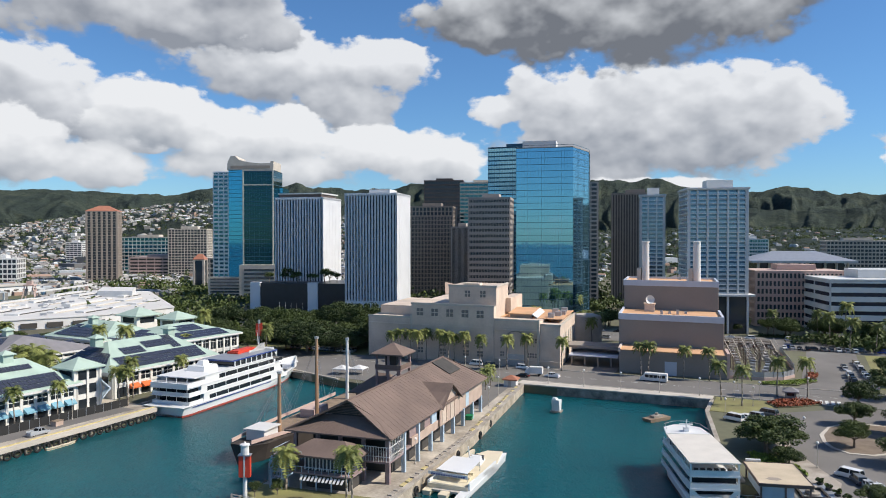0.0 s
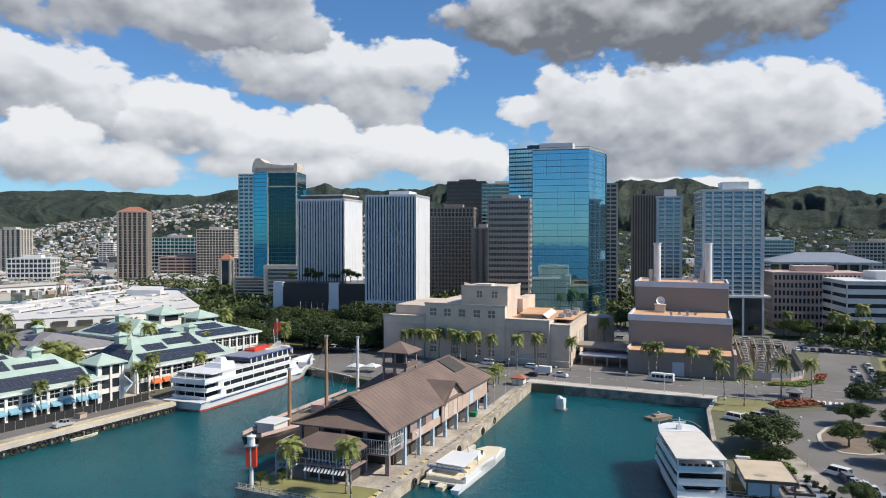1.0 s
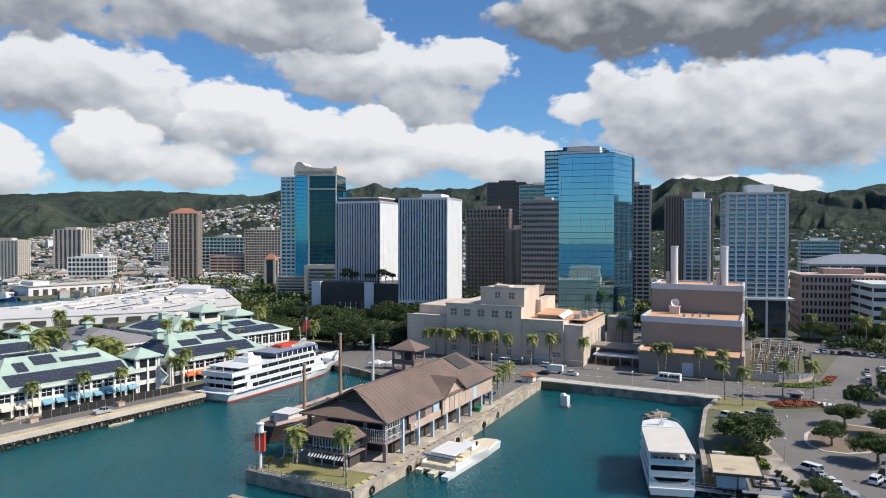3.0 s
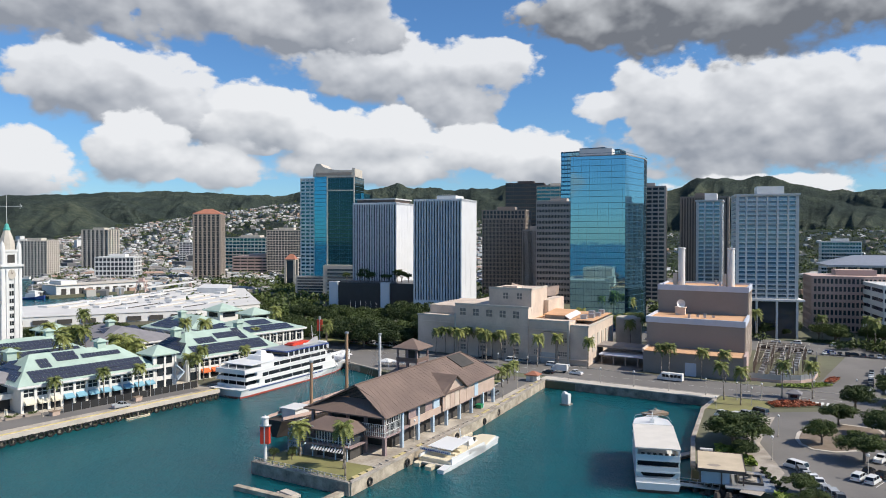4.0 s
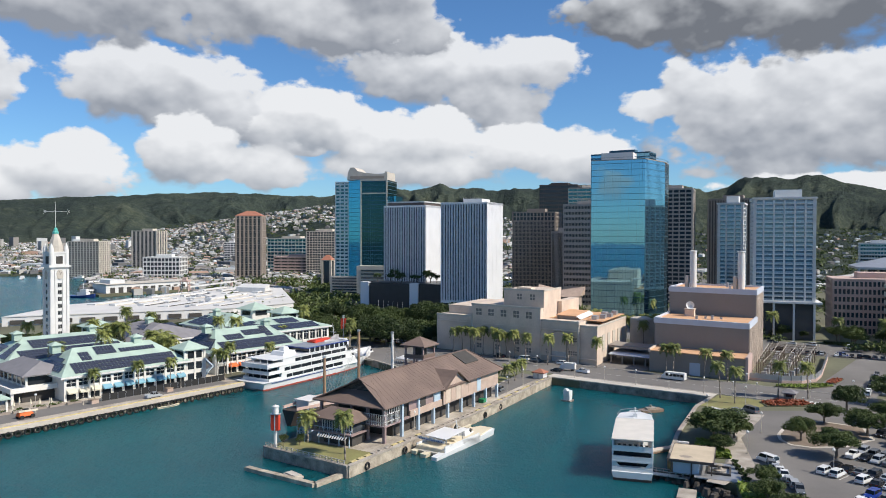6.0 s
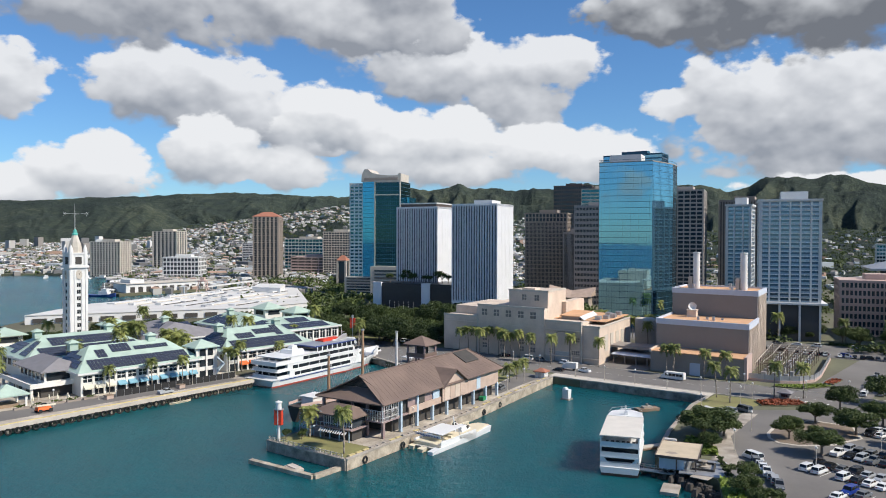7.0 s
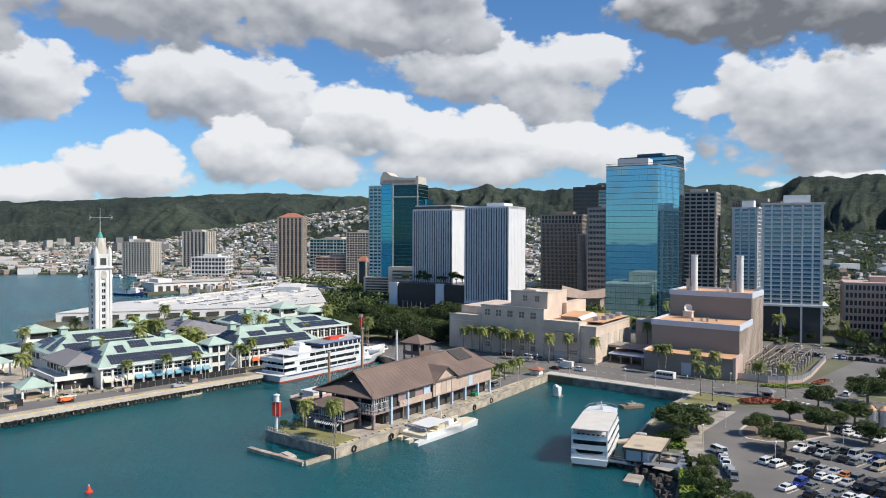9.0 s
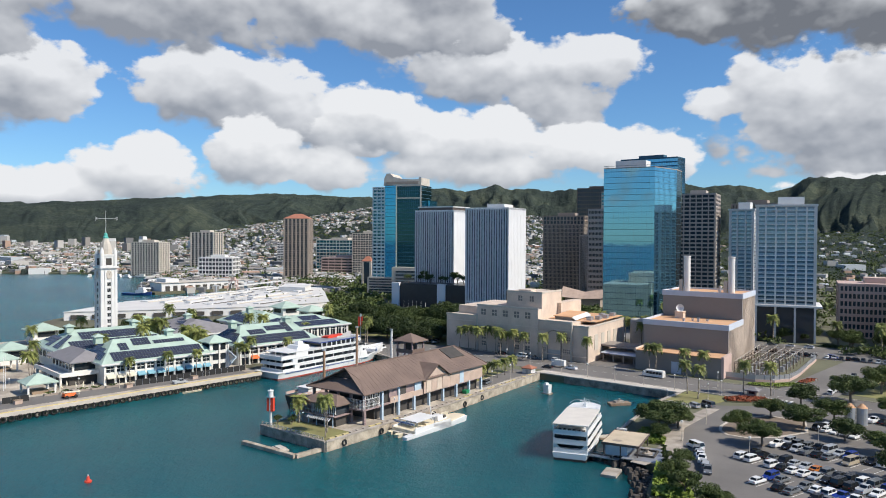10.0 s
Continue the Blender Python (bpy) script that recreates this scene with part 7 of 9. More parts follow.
def market():
    t = thing("market_hall", FM, "white market hall with green roof and solar panels", "building", "market halls")
    part("wall", Geo().box(-25, 0, 0, 43, QUAY, 10.6), MARKET_WALL, t, "white stucco wall")
    hall_roof(t, -26.5, 1.2, -1.5, 44, 10.6, 7.2, 9, GREEN_ROOF, (2, 30), True, 1)
    shop_front(t, 0, 0, 42, 10.6, 11, awn={0: AWN_CREAM, 1: AWN_CREAM, 2: AWN_CREAM, 3: AWN_BLUE, 4: AWN_BLUE, 5: AWN_BLUE, 6: AWN_BLUE, 7: AWN_BLUE, 8: AWN_BLUE, 9: AWN_BLUE, 10: AWN_BLUE})
    p = thing("market_pavilion", FM @ pose(-4, 46, QUAY), "white corner pavilion with pale green hipped roof", "building", "market pavilions")
    part("wall", Geo().box(-4, 4, -4, 4, 0, 12), MARKET_WALL, p)
    part("roof", Geo().hip(-5.2, 5.2, -5.2, 5.2, 12, 2.7, inset=5.15), GREEN_ROOF, p)
    for z in (0.4, 4.6, 8.6):
        part("window", Geo().box(3.95, 4.12, -2.8, 2.8, z, z + 2.6), SHIP_GLASS, p)
        part("window", Geo().box(-2.8, 2.8, -4.12, -3.95, z, z + 2.6), SHIP_GLASS, p)
    for y in (-4, 0, 4):
        part("pier", Geo().box(3.9, 4.35, y - 0.35, y + 0.35, 0, 11.8), MARKET_WALL, p)
    st = part("stair", Geo().beam((1, 5, 0.5), (1, 9, 4.2), 2.0, 0.4).beam((1, 9, 4.2), (1, 5, 8), 2.0, 0.4), PALE_BLUE, p, "turquoise outside stair")
    # terrace block at the near end
    r = thing("terrace_block", FM, "white restaurant block with wide terrace and grey roof", "building")
    # the open floor's deep shade is put into a near-black block
    part("lower_wall", Geo().box(-34, -8, -10, 0.5, QUAY, 6.2), GLOOM, r, "near-black block as shade of the open ground floor")
    part("terrace", Geo().box(-36, -6, -14, 1, 6.2, 6.8), MARKET_WALL, r)
    part("parapet", Geo().box(-36, -6, -14, -13.7, 6.8, 7.8).box(-6.3, -6, -14, 0, 6.8, 7.8), MARKET_WALL, r)
    for x in (-35, -28, -21, -14, -7):
        part("column", Geo().box(x - 0.4, x + 0.4, -13.6, -12.8, QUAY, 6.2), MARKET_WALL, r)
    part("upper_wall", Geo().box(-34, -10, -8, 2, 6.8, 11), MARKET_WALL, r)
    part("upper_window", Geo().box(-33, -11, -8.12, -7.95, 7.6, 10.2).box(-10.05, -9.88, -7.5, 1.5, 7.6, 10.2), SHIP_GLASS, r)
    for k in range(7):
        part("pier", Geo().box(-33.6 + k * 3.9, -33.0 + k * 3.9, -8.3, -7.9, 6.8, 10.8), MARKET_WALL, r)
    part("roof", Geo().hip(-36, -8, -10, 6, 11, 3.4, inset=6), GREY_ROOF, r, "grey shingle roof")
    # other halls further in
    for x0, x1, y0, y1, z, h, ins, mat, cups, sol, lab in [
            (-78, -40, -4, 46, 10.4, 6.8, 12, GREEN_ROOF, (6, 34), True, "rear market hall with green roof and solar panels"),
            (-34, -3, 56, 99, 10.8, 7.4, 10, GREEN_ROOF, (62, 90), True, "market hall beside the ship with green roof"),
            (-112, -66, 52, 98, 9.0, 6.0, 14, GREY_ROOF, (74,), True, "market hall with brown shingle roof and solar panels"),
            (-66, -31, 100, 138, 12.4, 4.6, 13, GREEN_ROOF, (), True, "three-storey green-roofed hall at the market's end"),
            (-112, -72, 102, 132, 10.0, 6.0, 12, GREEN_ROOF, (112,), True, "low green-roofed hall behind the market")]:
        b = thing("market_hall", FM, lab, "building", "market halls")
        part("wall", Geo().box(x0 + 1.2, x1 - 1.2, y0 + 1.2, y1 - 1.2, QUAY, z), MARKET_WALL, b)
        hall_roof(b, x0, x1, y0, y1, z, h, ins, mat, cups, sol, int(-x0))
        shop_front(b, x1 - 1.2, y0 + 2, y1 - 2, z, 9, awn={1: AWN_ORANGE, 2: AWN_ORANGE} if x1 == -3 else {})
        for k in range(6):
            w = (x1 - x0 - 4) / 6
            part("end_window", Geo().box(x0 + 2.4 + k * w, x0 + 2.4 + (k + 0.6) * w, y0 + 1.05, y0 + 1.25, z - 4, z - 1.6), SHIP_GLASS, b)
    for x, y, s, z, h in [(-78, -12, 7, 6.5, 3), (-132, 16, 8, 7.5, 3.4), (-118, 62, 7, 9.5, 3.2), (-100, 141, 7.5, 13.5, 3.4), (-80, 146, 7.0, 12.5, 3.2), (-3, -21.8, 5.4, 4.2, 3.0), (-60, -20, 6, 5, 3)]:
        v = thing("market_pavilion", FM @ pose(x, y, QUAY), "open pavilion with pale green hipped roof", "building", "market pavilions")
        part("roof", Geo().hip(-s, s, -s, s, z, h, inset=s * 0.98), GREEN_ROOF, v)
        if z > 5.5:
            part("wall", Geo().box(-s * 0.75, s * 0.75, -s * 0.75, s * 0.75, 0, z - 0.3), MARKET_WALL, v)
            part("window", Geo().box(-s * 0.5, s * 0.5, -s * 0.78, -s * 0.74, z - 3.4, z - 1), SHIP_GLASS, v)
            part("window", Geo().box(s * 0.74, s * 0.78, -s * 0.5, s * 0.5, z - 3.4, z - 1), SHIP_GLASS, v)
        else:
            for i in (-1, 1):
                for k in (-1, 1):
                    part("post", Geo().box(i * s * 0.8 - 0.3, i * s * 0.8 + 0.3, k * s * 0.8 - 0.3, k * s * 0.8 + 0.3, 0, z), MARKET_WALL, v)
            part("counter", Geo().box(-s * 0.5, s * 0.5, -s * 0.5, s * 0.5, 0, 1.1), TIMBER, v)
    # site screen along the quay, loader, crates
    sc = thing("site_fence", FM @ pose(0, 0, QUAY), "black mesh screen fence along the market quay", "fence")
    for k in range(17):
        y = 8 + k * 2.7
        part("fence_panel", Geo().box(8.6 - y * 0.03, 8.7 - y * 0.03, y, y + 2.6, 0.1, 2.3), FENCE_BLACK, sc)
        part("fence_post", Geo().tube((8.8 - y * 0.03, y, 0), (8.8 - y * 0.03, y, 2.4), 0.06, n=6), STEEL, sc)
    s2 = thing("site_fence", FM @ pose(9, -36, QUAY, 0, 0, 0), "short black screen beside the loader", "fence")
    for k in range(3):
        part("fence_panel", Geo().box(0, 0.1, k * 2.7, k * 2.7 + 2.6, 0.1, 2.2), FENCE_BLACK, s2)
    ld = thing("boom_loader", FM @ pose(13.6, -16.5, QUAY, 0, 0, 8), "orange boom loader with black tyres on the quay", "loader")
    part("body", Geo().prism([(-1.1, -2.2), (1.1, -2.2), (1.1, 2.2), (-1.1, 2.2)], 0.8, 1.8, [(-0.9, -2.0), (0.9, -2.0), (0.9, 1.6), (-0.9, 1.6)]), AWN_ORANGE, ld)
    part("boom", Geo().beam((0.4, -2.2, 2.3), (0.4, 3.4, 2.0), 0.4, 0.5), AWN_CREAM, ld)
    part("cab", Geo().box(-1.0, -0.1, -0.4, 1.0, 1.8, 2.7), SHIP_GLASS, ld)
    for x in (-1.1, 1.1):
        for y in (-1.5, 1.6):
            part("wheel", Geo().tube((x - 0.25, y, 0.6), (x + 0.25, y, 0.6), 0.62, n=14), RUBBER, ld)
    for x, y in [(11.5, -32), (9.6, 5), (10.6, 30)]:
        c = thing("crate_stack", FM @ pose(x, y, QUAY, 0, 0, 10), "pale wooden crate on the quay", "crate", "quay crates")
        part("crate", Geo().box(-0.9, 0.9, -1.2, 1.2, 0, 1.3), BOARD, c)
        part("crate_lid", Geo().box(-1.0, 1.0, -1.3, 1.3, 1.3, 1.42), TIMBER, c)
    um = [(-4 + random.uniform(-2, 8), -12 + random.uniform(-6, 8)) for _ in range(9)]
    for x, y in um:
        o = thing("patio_umbrella", FM @ pose(x, y, QUAY), "closed pale patio umbrella on the terrace", "umbrella", "patio umbrellas")
        part("pole", Geo().tube((0, 0, 0), (0, 0, 2.2), 0.05, n=6), WHITE, o)
        part("canopy", Geo().lathe([(0.35, 0.9), (0.25, 1.6), (0.05, 2.6)], n=8), AWN_CREAM, o)
    # planter walls along the shops
    for k in range(5):
        pl = thing("planter", FM @ pose(5.0, -20 + k * 5.2, QUAY), "low brown planter with green shrubs", "planter", "quay planters")
        part("planter_wall", Geo().box(-0.6, 0.6, -2.2, 2.2, 0, 0.7), BROWN_CONC, pl)
        part("foliage", leaf_cloud(120, 0.6, 2.1, 0.6, 0.22, 400 + k).turned(pose(0, 0, 1.0)), LEAF, pl)


random.seed(5)
market()
for x, y, tall, s in [(6, 33, True, 0.85), (5, 22, True, 0.9), (4.5, 53, True, 0.95), (3, 8, True, 0.85), (7, 54, True, 0.9), (2.5, 77, True, 0.9), (-1, 62, True, 0.95), (-20, -20, True, 1.0), (-24, -18, True, 1.0), (-36, 12, True, 1.2), (-38, 30, True, 1.3), (-32, 48, False, 1.8), (-36, 52, False, 2.0), (-28, 52, False, 1.9), (-40, 50, True, 1.2), (-62, 50, True, 1.3), (-70, 48, False, 2.1), (-90, 48, True, 1.3), (-85, 52, False, 2.0), (-118, 40, True, 1.2), (-120, 30, True, 1.2), (-122, 78, True, 1.3), (-118, 90, True, 1.2), (-48, 96, True, 1.3), (-36, 112, True, 1.0), (-20, 140, True, 1.1), (-14, 134, True, 1.0), (-58, 142, True, 1.3), (-44, -12, True, 1.0), (-96, 0, True, 1.1), (-70, 100, True, 1.2)]:
    palm(FM @ pose(x, y, QUAY), tall, "palm between the market halls", "market palms", s)
for k in range(16):
    tree("park", FM @ pose(-128 - random.uniform(0, 18), 20 + k * 8, QUAY), "dense green tree behind the market", "tower grove", random.uniform(0.55, 0.8))


def aloha_tower():
    t = thing("clock_tower", pose(-175, 323, QUAY, 0, 0, -38) @ Matrix.Diagonal((0.70, 0.70, 1, 1)), "white ten-storey clock tower with domed top and flagstaff", "tower")
    s = 5.6
    part("base", Geo().box(-7.2, 7.2, -7.2, 7.2, 0, 7), WHITE, t)
    part("shaft", Geo().prism([(-s, -s), (s, -s), (s, s), (-s, s)], 7, 40, [(-s * 0.95, -s * 0.95), (s * 0.95, -s * 0.95), (s * 0.95, s * 0.95), (-s * 0.95, s * 0.95)]), WHITE, t)
    for a in range(4):
        m = pose(0, 0, 0, 0, 0, 90 * a)
        for x in (-4.9, -2.3, 2.3, 4.9):
            part("pilaster", Geo().box(x - 0.75, x + 0.75, -s - 0.35, -s + 0.4, 7, 38.5).turned(m), WHITE, t)
        for k in range(8):
            for x in (-1.15, 0.15):
                part("window", Geo().box(x, x + 1.0, -s - 0.08, -s + 0.3, 8.8 + k * 3.1, 10.6 + k * 3.1).turned(m), SHIP_GLASS, t)
        clock = part("clock_face", Geo().tube((0, -s - 0.55, 36.2), (0, -s + 0.2, 36.2), 2.1, n=24).turned(m), PALE_CONC, t, "round clock face")
        part("clock_hand", Geo().beam((0, -s - 0.6, 36.2), (0.9, -s - 0.6, 37.2), 0.1, 0.2).turned(m), DARK_WALL, clock)
        part("clock_hand", Geo().beam((0, -s - 0.6, 36.2), (-0.2, -s - 0.6, 37.8), 0.1, 0.15).turned(m), DARK_WALL, clock)
        part("balcony", Geo().box(-s - 0.7, s + 0.7, -s - 1.0, -s + 0.1, 39.4, 40.4).turned(m), WHITE, t)
        # near-black block painted as the shade in the belfry opening
        part("belfry_opening", Geo().box(-2.0, 2.0, -s + 0.1, -s + 0.5, 41.0, 44.4).turned(m), GLOOM, t)
        part("corner_turret", Geo().lathe([(1.5, 40), (1.5, 47), (1.1, 48.5), (0.5, 49.6), (0.1, 50.2)], n=10).turned(m @ pose(4.6, -4.6, 0)), WHITE, t)
    part("belfry", Geo().box(-5.2, 5.2, -5.2, 5.2, 40, 46), WHITE, t)
    part("belfry_cornice", Geo().box(-5.7, 5.7, -5.7, 5.7, 45.6, 46.4), WHITE, t)
    part("dome", Geo().lathe([(4.6, 46.4), (4.3, 49), (3.4, 51.5), (2.4, 53.2), (1.8, 54.4)], n=8), PALE_CONC, t)
    part("lantern", Geo().lathe([(1.8, 54.4), (1.9, 55.2), (1.3, 55.6), (1.1, 56.8), (0.2, 57.4)], n=10), surface("verdigris", (0.10, 0.42, 0.36), 0.6), t, "green copper lantern")
    part("flagstaff", Geo().tube((0, 0, 57), (0, 0, 69), 0.22, 0.08), WHITE, t)
    part("signal_yard", Geo().beam((-5.2, -5.2, 64.5), (5.2, 5.2, 64.5), 0.16, 0.16), WHITE, t)
    for x in (-5.2, 5.2):
        part("yard_arm", Geo().beam((x, x, 63.4), (x + 0.9, x + 0.9, 65.2), 0.16, 0.16).beam((x, x, 65.4), (x + 0.9, x + 0.9, 64.0), 0.16, 0.16), WHITE, t)


aloha_tower()


def passenger_terminal():
    t = thing("passenger_terminal", pose(-262, 420, QUAY), "long white harbour terminal with stepped flat roofs", "building")
    ring = [(0, 0), (118, 60), (149, 102), (103, 249), (52, 268), (21, 113), (-2, 80)]
    part("main_shed", Geo().prism(ring, 0, 5.4), WHITE, t)
    part("roof", Geo().prism([(x * 1.005, y * 1.005 - 0.5) for x, y in ring], 5.4, 5.8), surface("white_membrane_roof", (0.60, 0.585, 0.56), 0.8, spread=0.12, scale=0.06, grain=0.6), t, "white membrane roof")
    rnd = random.Random(3)
    for xa, ya, xb, yb in [(14, 66, 56, 250), (30, 54, 72, 246), (48, 52, 86, 236), (66, 54, 104, 214), (84, 62, 114, 186), (102, 70, 128, 156)]:
        a, b = Vector((xa, ya)), Vector((xb, yb))
        f = rnd.uniform(0.02, 0.1)
        while f < 0.9:
            e = min(0.96, f + rnd.uniform(0.14, 0.34))
            p, q = a.lerp(b, f), a.lerp(b, e)
            h = rnd.choice((0.7, 1.0, 1.5))
            part("roof_monitor", Geo().beam((p.x, p.y, 5.8 + h / 2), (q.x, q.y, 5.8 + h / 2), rnd.uniform(3.5, 7), h), WHITE, t)
            # strips along the monitors: dark ones paint in thin shadow lines, others stay pale
            part("monitor_shade_strip", Geo().beam((p.x + 3.7, p.y - 0.4, 6.1), (q.x + 3.7, q.y - 0.4, 6.1), 0.3, 0.5), PALE_CONC if rnd.random() < 0.5 else GLOOM, t)
            f = e + rnd.uniform(0.03, 0.12)
    for k in range(34):
        p = Vector((rnd.uniform(20, 110), rnd.uniform(60, 200)))
        part("roof_unit", Geo().box(p.x - 1.5, p.x + 1.5, p.y - 1.2, p.y + 1.2, 5.8, 7.0), STEEL if k % 3 else WHITE, t)
    # dark strips painted as the shade inside the wall openings
    for k in range(10):
        part("wall_opening", Geo().beam((4 + k * 11.2, 1.2 + k * 5.7, 2.2), (11 + k * 11.2, 4.8 + k * 5.7, 2.2), 0.4, 2.6), GLOOM, t)
    part("head_house", Geo().prism([(78, 196), (104, 190), (96, 236), (70, 240)], 5.8, 10), WHITE, t)
    # boarding gantry with its long ramp on the far quay
    g = thing("boarding_gantry", pose(-249, 671, QUAY, 0, 0, 0), "faded red lattice boarding gantry with white ramp", "gantry")
    for x in (-5, 5):
        for y in (-4, 4):
            part("leg", Geo().beam((x, y, 0), (x * 0.6, y * 0.6, 11), 0.7, 0.7), PINK_CONC, g)
        part("brace", Geo().beam((x, -4, 1), (x * 0.7, 4 * 0.7, 9), 0.5, 0.5).beam((x, 4, 1), (x * 0.7, -4 * 0.7, 9), 0.5, 0.5), PINK_CONC, g)
    part("cross_head", Geo().box(-4, 4, -3.5, 3.5, 11, 12.2), PINK_CONC, g)
    part("hoist_house", Geo().box(-2, 2, -2, 2, 12.2, 15), PINK_CONC, g)
    part("ramp", Geo().beam((3, 2, 6.0), (34, 44, 9.0), 3.2, 1.2), WHITE, g, "white covered ramp")
    part("ramp_leg", Geo().box(30, 32, 38, 40, 0, 8.4), PINK_CONC, g)


passenger_terminal()


def wharf_shed():
    t = thing("wharf_shed", pose(-318, 664, QUAY, 0, 0, 52), "white wharf shed with a row of arched doors", "building")
    part("wall", Geo().box(0, 92, 4, 30, 0, 8), WHITE, t)
    part("roof", Geo().box(-1, 93, 3, 31, 8, 8.6), PALE_CONC, t)
    part("end_block", Geo().box(6, 20, 8, 28, 8.6, 12), WHITE, t)
    for k in range(11):
        part("door", Geo().box(4 + k * 8.0, 8.6 + k * 8.0, 3.8, 4.1, 0, 5.2), GLOOM, t)
    for k in range(2):
        b = thing("harbour_tug", pose((-340, -409)[k], (654, 826)[k], 0, 0, 0, (-12, 20)[k]), "dark blue harbour tug with white wheelhouse", "boat", "harbour tugs")
        part("hull", Geo().loft(hull_rings([(-16, 3, 3.8, -1, 1.8), (0, 4, 4.4, -1, 1.6), (10, 3, 4, -1, 2.4), (17, 0.3, 1.2, -0.5, 3.8)])).turned(pose(0, 0, 0, 0, 0, -90)), HULL_BLUE, b)
        part("house", Geo().box(0, 10, -2.6, 2.6, 1.8, 5).box(3, 9, -2, 2, 5, 7.6), WHITE, b)
        part("mast", Geo().tube((5, 0, 7.6), (5, 0, 13), 0.25), WHITE, b)
    for k in range(7):
        b = thing("moored_boat", pose(-560 + k * 18, 930 + (k % 3) * 6, 0, 0, 0, 20 + 15 * k), "small white boat at the far shore", "boat", "far boats")
        part("hull", Geo().loft(hull_rings([(-8, 1.8, 2.2, -0.5, 1.4), (3, 2, 2.4, -0.5, 1.5), (10, 0.2, 0.6, -0.2, 2.4)])), HULL_WHITE, b)
        part("cabin", Geo().box(-1.5, 1.5, -5, 3, 1.4, 4.2), WHITE, b)


wharf_shed()


# ---- switch yard, planting beds, lamps ----
def switch_yard():
    t = thing("switch_yard", FH @ pose(61.5, 42, QUAY), "electric switch yard of rusty lattice portals", "switchyard")
    RUST = surface("rusty_lattice_steel", (0.20, 0.15, 0.12), 0.85, spread=0.35, scale=0.5)
    part("yard_floor", Geo().prism([(0.5, 0.5), (20, 17), (15, 68), (-7, 68)], 0, 0.16), SOIL, t)
    for i in range(9):
        y = 5 + i * 7
        x0, x1 = 2 - i * 0.95, 14 + min(i, 3) * 1.2 - i * 0.55
        pr = part("portal", Geo().beam((x0, y, 5.4), (x1, y, 5.4), 0.14, 0.14).beam((x0, y, 6.1), (x1, y, 6.1), 0.14, 0.14).beam((x0, y, 5.4), (x0 + (x1 - x0) / 3, y, 6.1), 0.1, 0.1).beam((x0 + (x1 - x0) / 3, y, 6.1), (x0 + (x1 - x0) * 2 / 3, y, 5.4), 0.1, 0.1).beam((x0 + (x1 - x0) * 2 / 3, y, 5.4), (x1, y, 6.1), 0.1, 0.1), RUST, t, "rusty portal beam")
        for k in range(4):
            x = x0 + (x1 - x0) * k / 3
            part("portal_leg", Geo().box(x - 0.13, x + 0.13, y - 0.13, y + 0.13, 0.1, 6.0), RUST, pr)
            part("insulator", Geo().tube((x + 1.2, y, 6.1), (x + 1.2, y, 7.2), 0.16, 0.1, 6), PALE_CONC, pr)
        if i < 8:
            for k in range(6):
                f = k / 5
                part("bus_bar", Geo().beam((x0 + (x1 - x0) * f, y, 6.3), (x0 - 0.95 + (x1 - x0) * f, y + 7, 6.3), 0.14, 0.14), PALE_CONC, t)
        for k in range(3):
            x = x0 + (x1 - x0) * (k + 0.5) / 3
            part("transformer", Geo().box(x - 0.9, x + 0.9, y + 2.4, y + 4.2, 0.1, 2.2), STEEL, t)
    fence = [(0.2, -1.2), (12, -0.6), (18, 3), (21.5, 10), (21.5, 22), (16.5, 69)]
    for a, b in zip(fence, fence[1:]):
        part("yard_wall", Geo().beam((*a, 0.5), (*b, 0.5), 0.4, 1.0), PINK_CONC, t, "low red wall")
        n = max(2, int((Vector(b) - Vector(a)).length / 2.5))
        part("yard_fence", Geo().beam((*a, 1.9), (*b, 1.9), 0.06, 1.8), STEEL, t)
        for k in range(n):
            p = Vector(a).lerp(Vector(b), k / n)
            part("fence_post", Geo().box(p.x - 0.12, p.x + 0.12, p.y - 0.12, p.y + 0.12, 0, 3.0), STEEL, t)


switch_yard()


def bed(frame_m, ring, seed, label, mat, size=0.3, per=5.0):
    """A planting bed: raised soil with low plants."""
    xs, ys = [p[0] for p in ring], [p[1] for p in ring]
    t = thing("planting_bed", frame_m, label, "planting bed")
    part("soil", Geo().prism(ring, QUAY + 0.05, QUAY + 0.35), SOIL, t)
    rnd = random.Random(seed)
    geo = Geo()
    cx, cy = sum(xs) / len(xs), sum(ys) / len(ys)
    for k in range(int(per * (max(xs) - min(xs)) * (max(ys) - min(ys)))):
        i = rnd.randrange(len(ring))
        a, b, s, q = Vector(ring[i]), Vector(ring[(i + 1) % len(ring)]), rnd.random(), math.sqrt(rnd.random())
        p = Vector((cx, cy)).lerp(a.lerp(b, s), q * 0.97)
        z = QUAY + 0.35 + rnd.random() * 0.5
        u = Vector((rnd.gauss(0, 1), rnd.gauss(0, 1), 0.6)).normalized() * size * 1.4
        w = Vector((-u.y, u.x, 0.15)).normalized() * size
        c = Vector((p.x, p.y, z))
        geo.add([c - u, c - w, c + u, c + w], [(0, 1, 2, 3)])
    part("foliage", geo, mat, t)


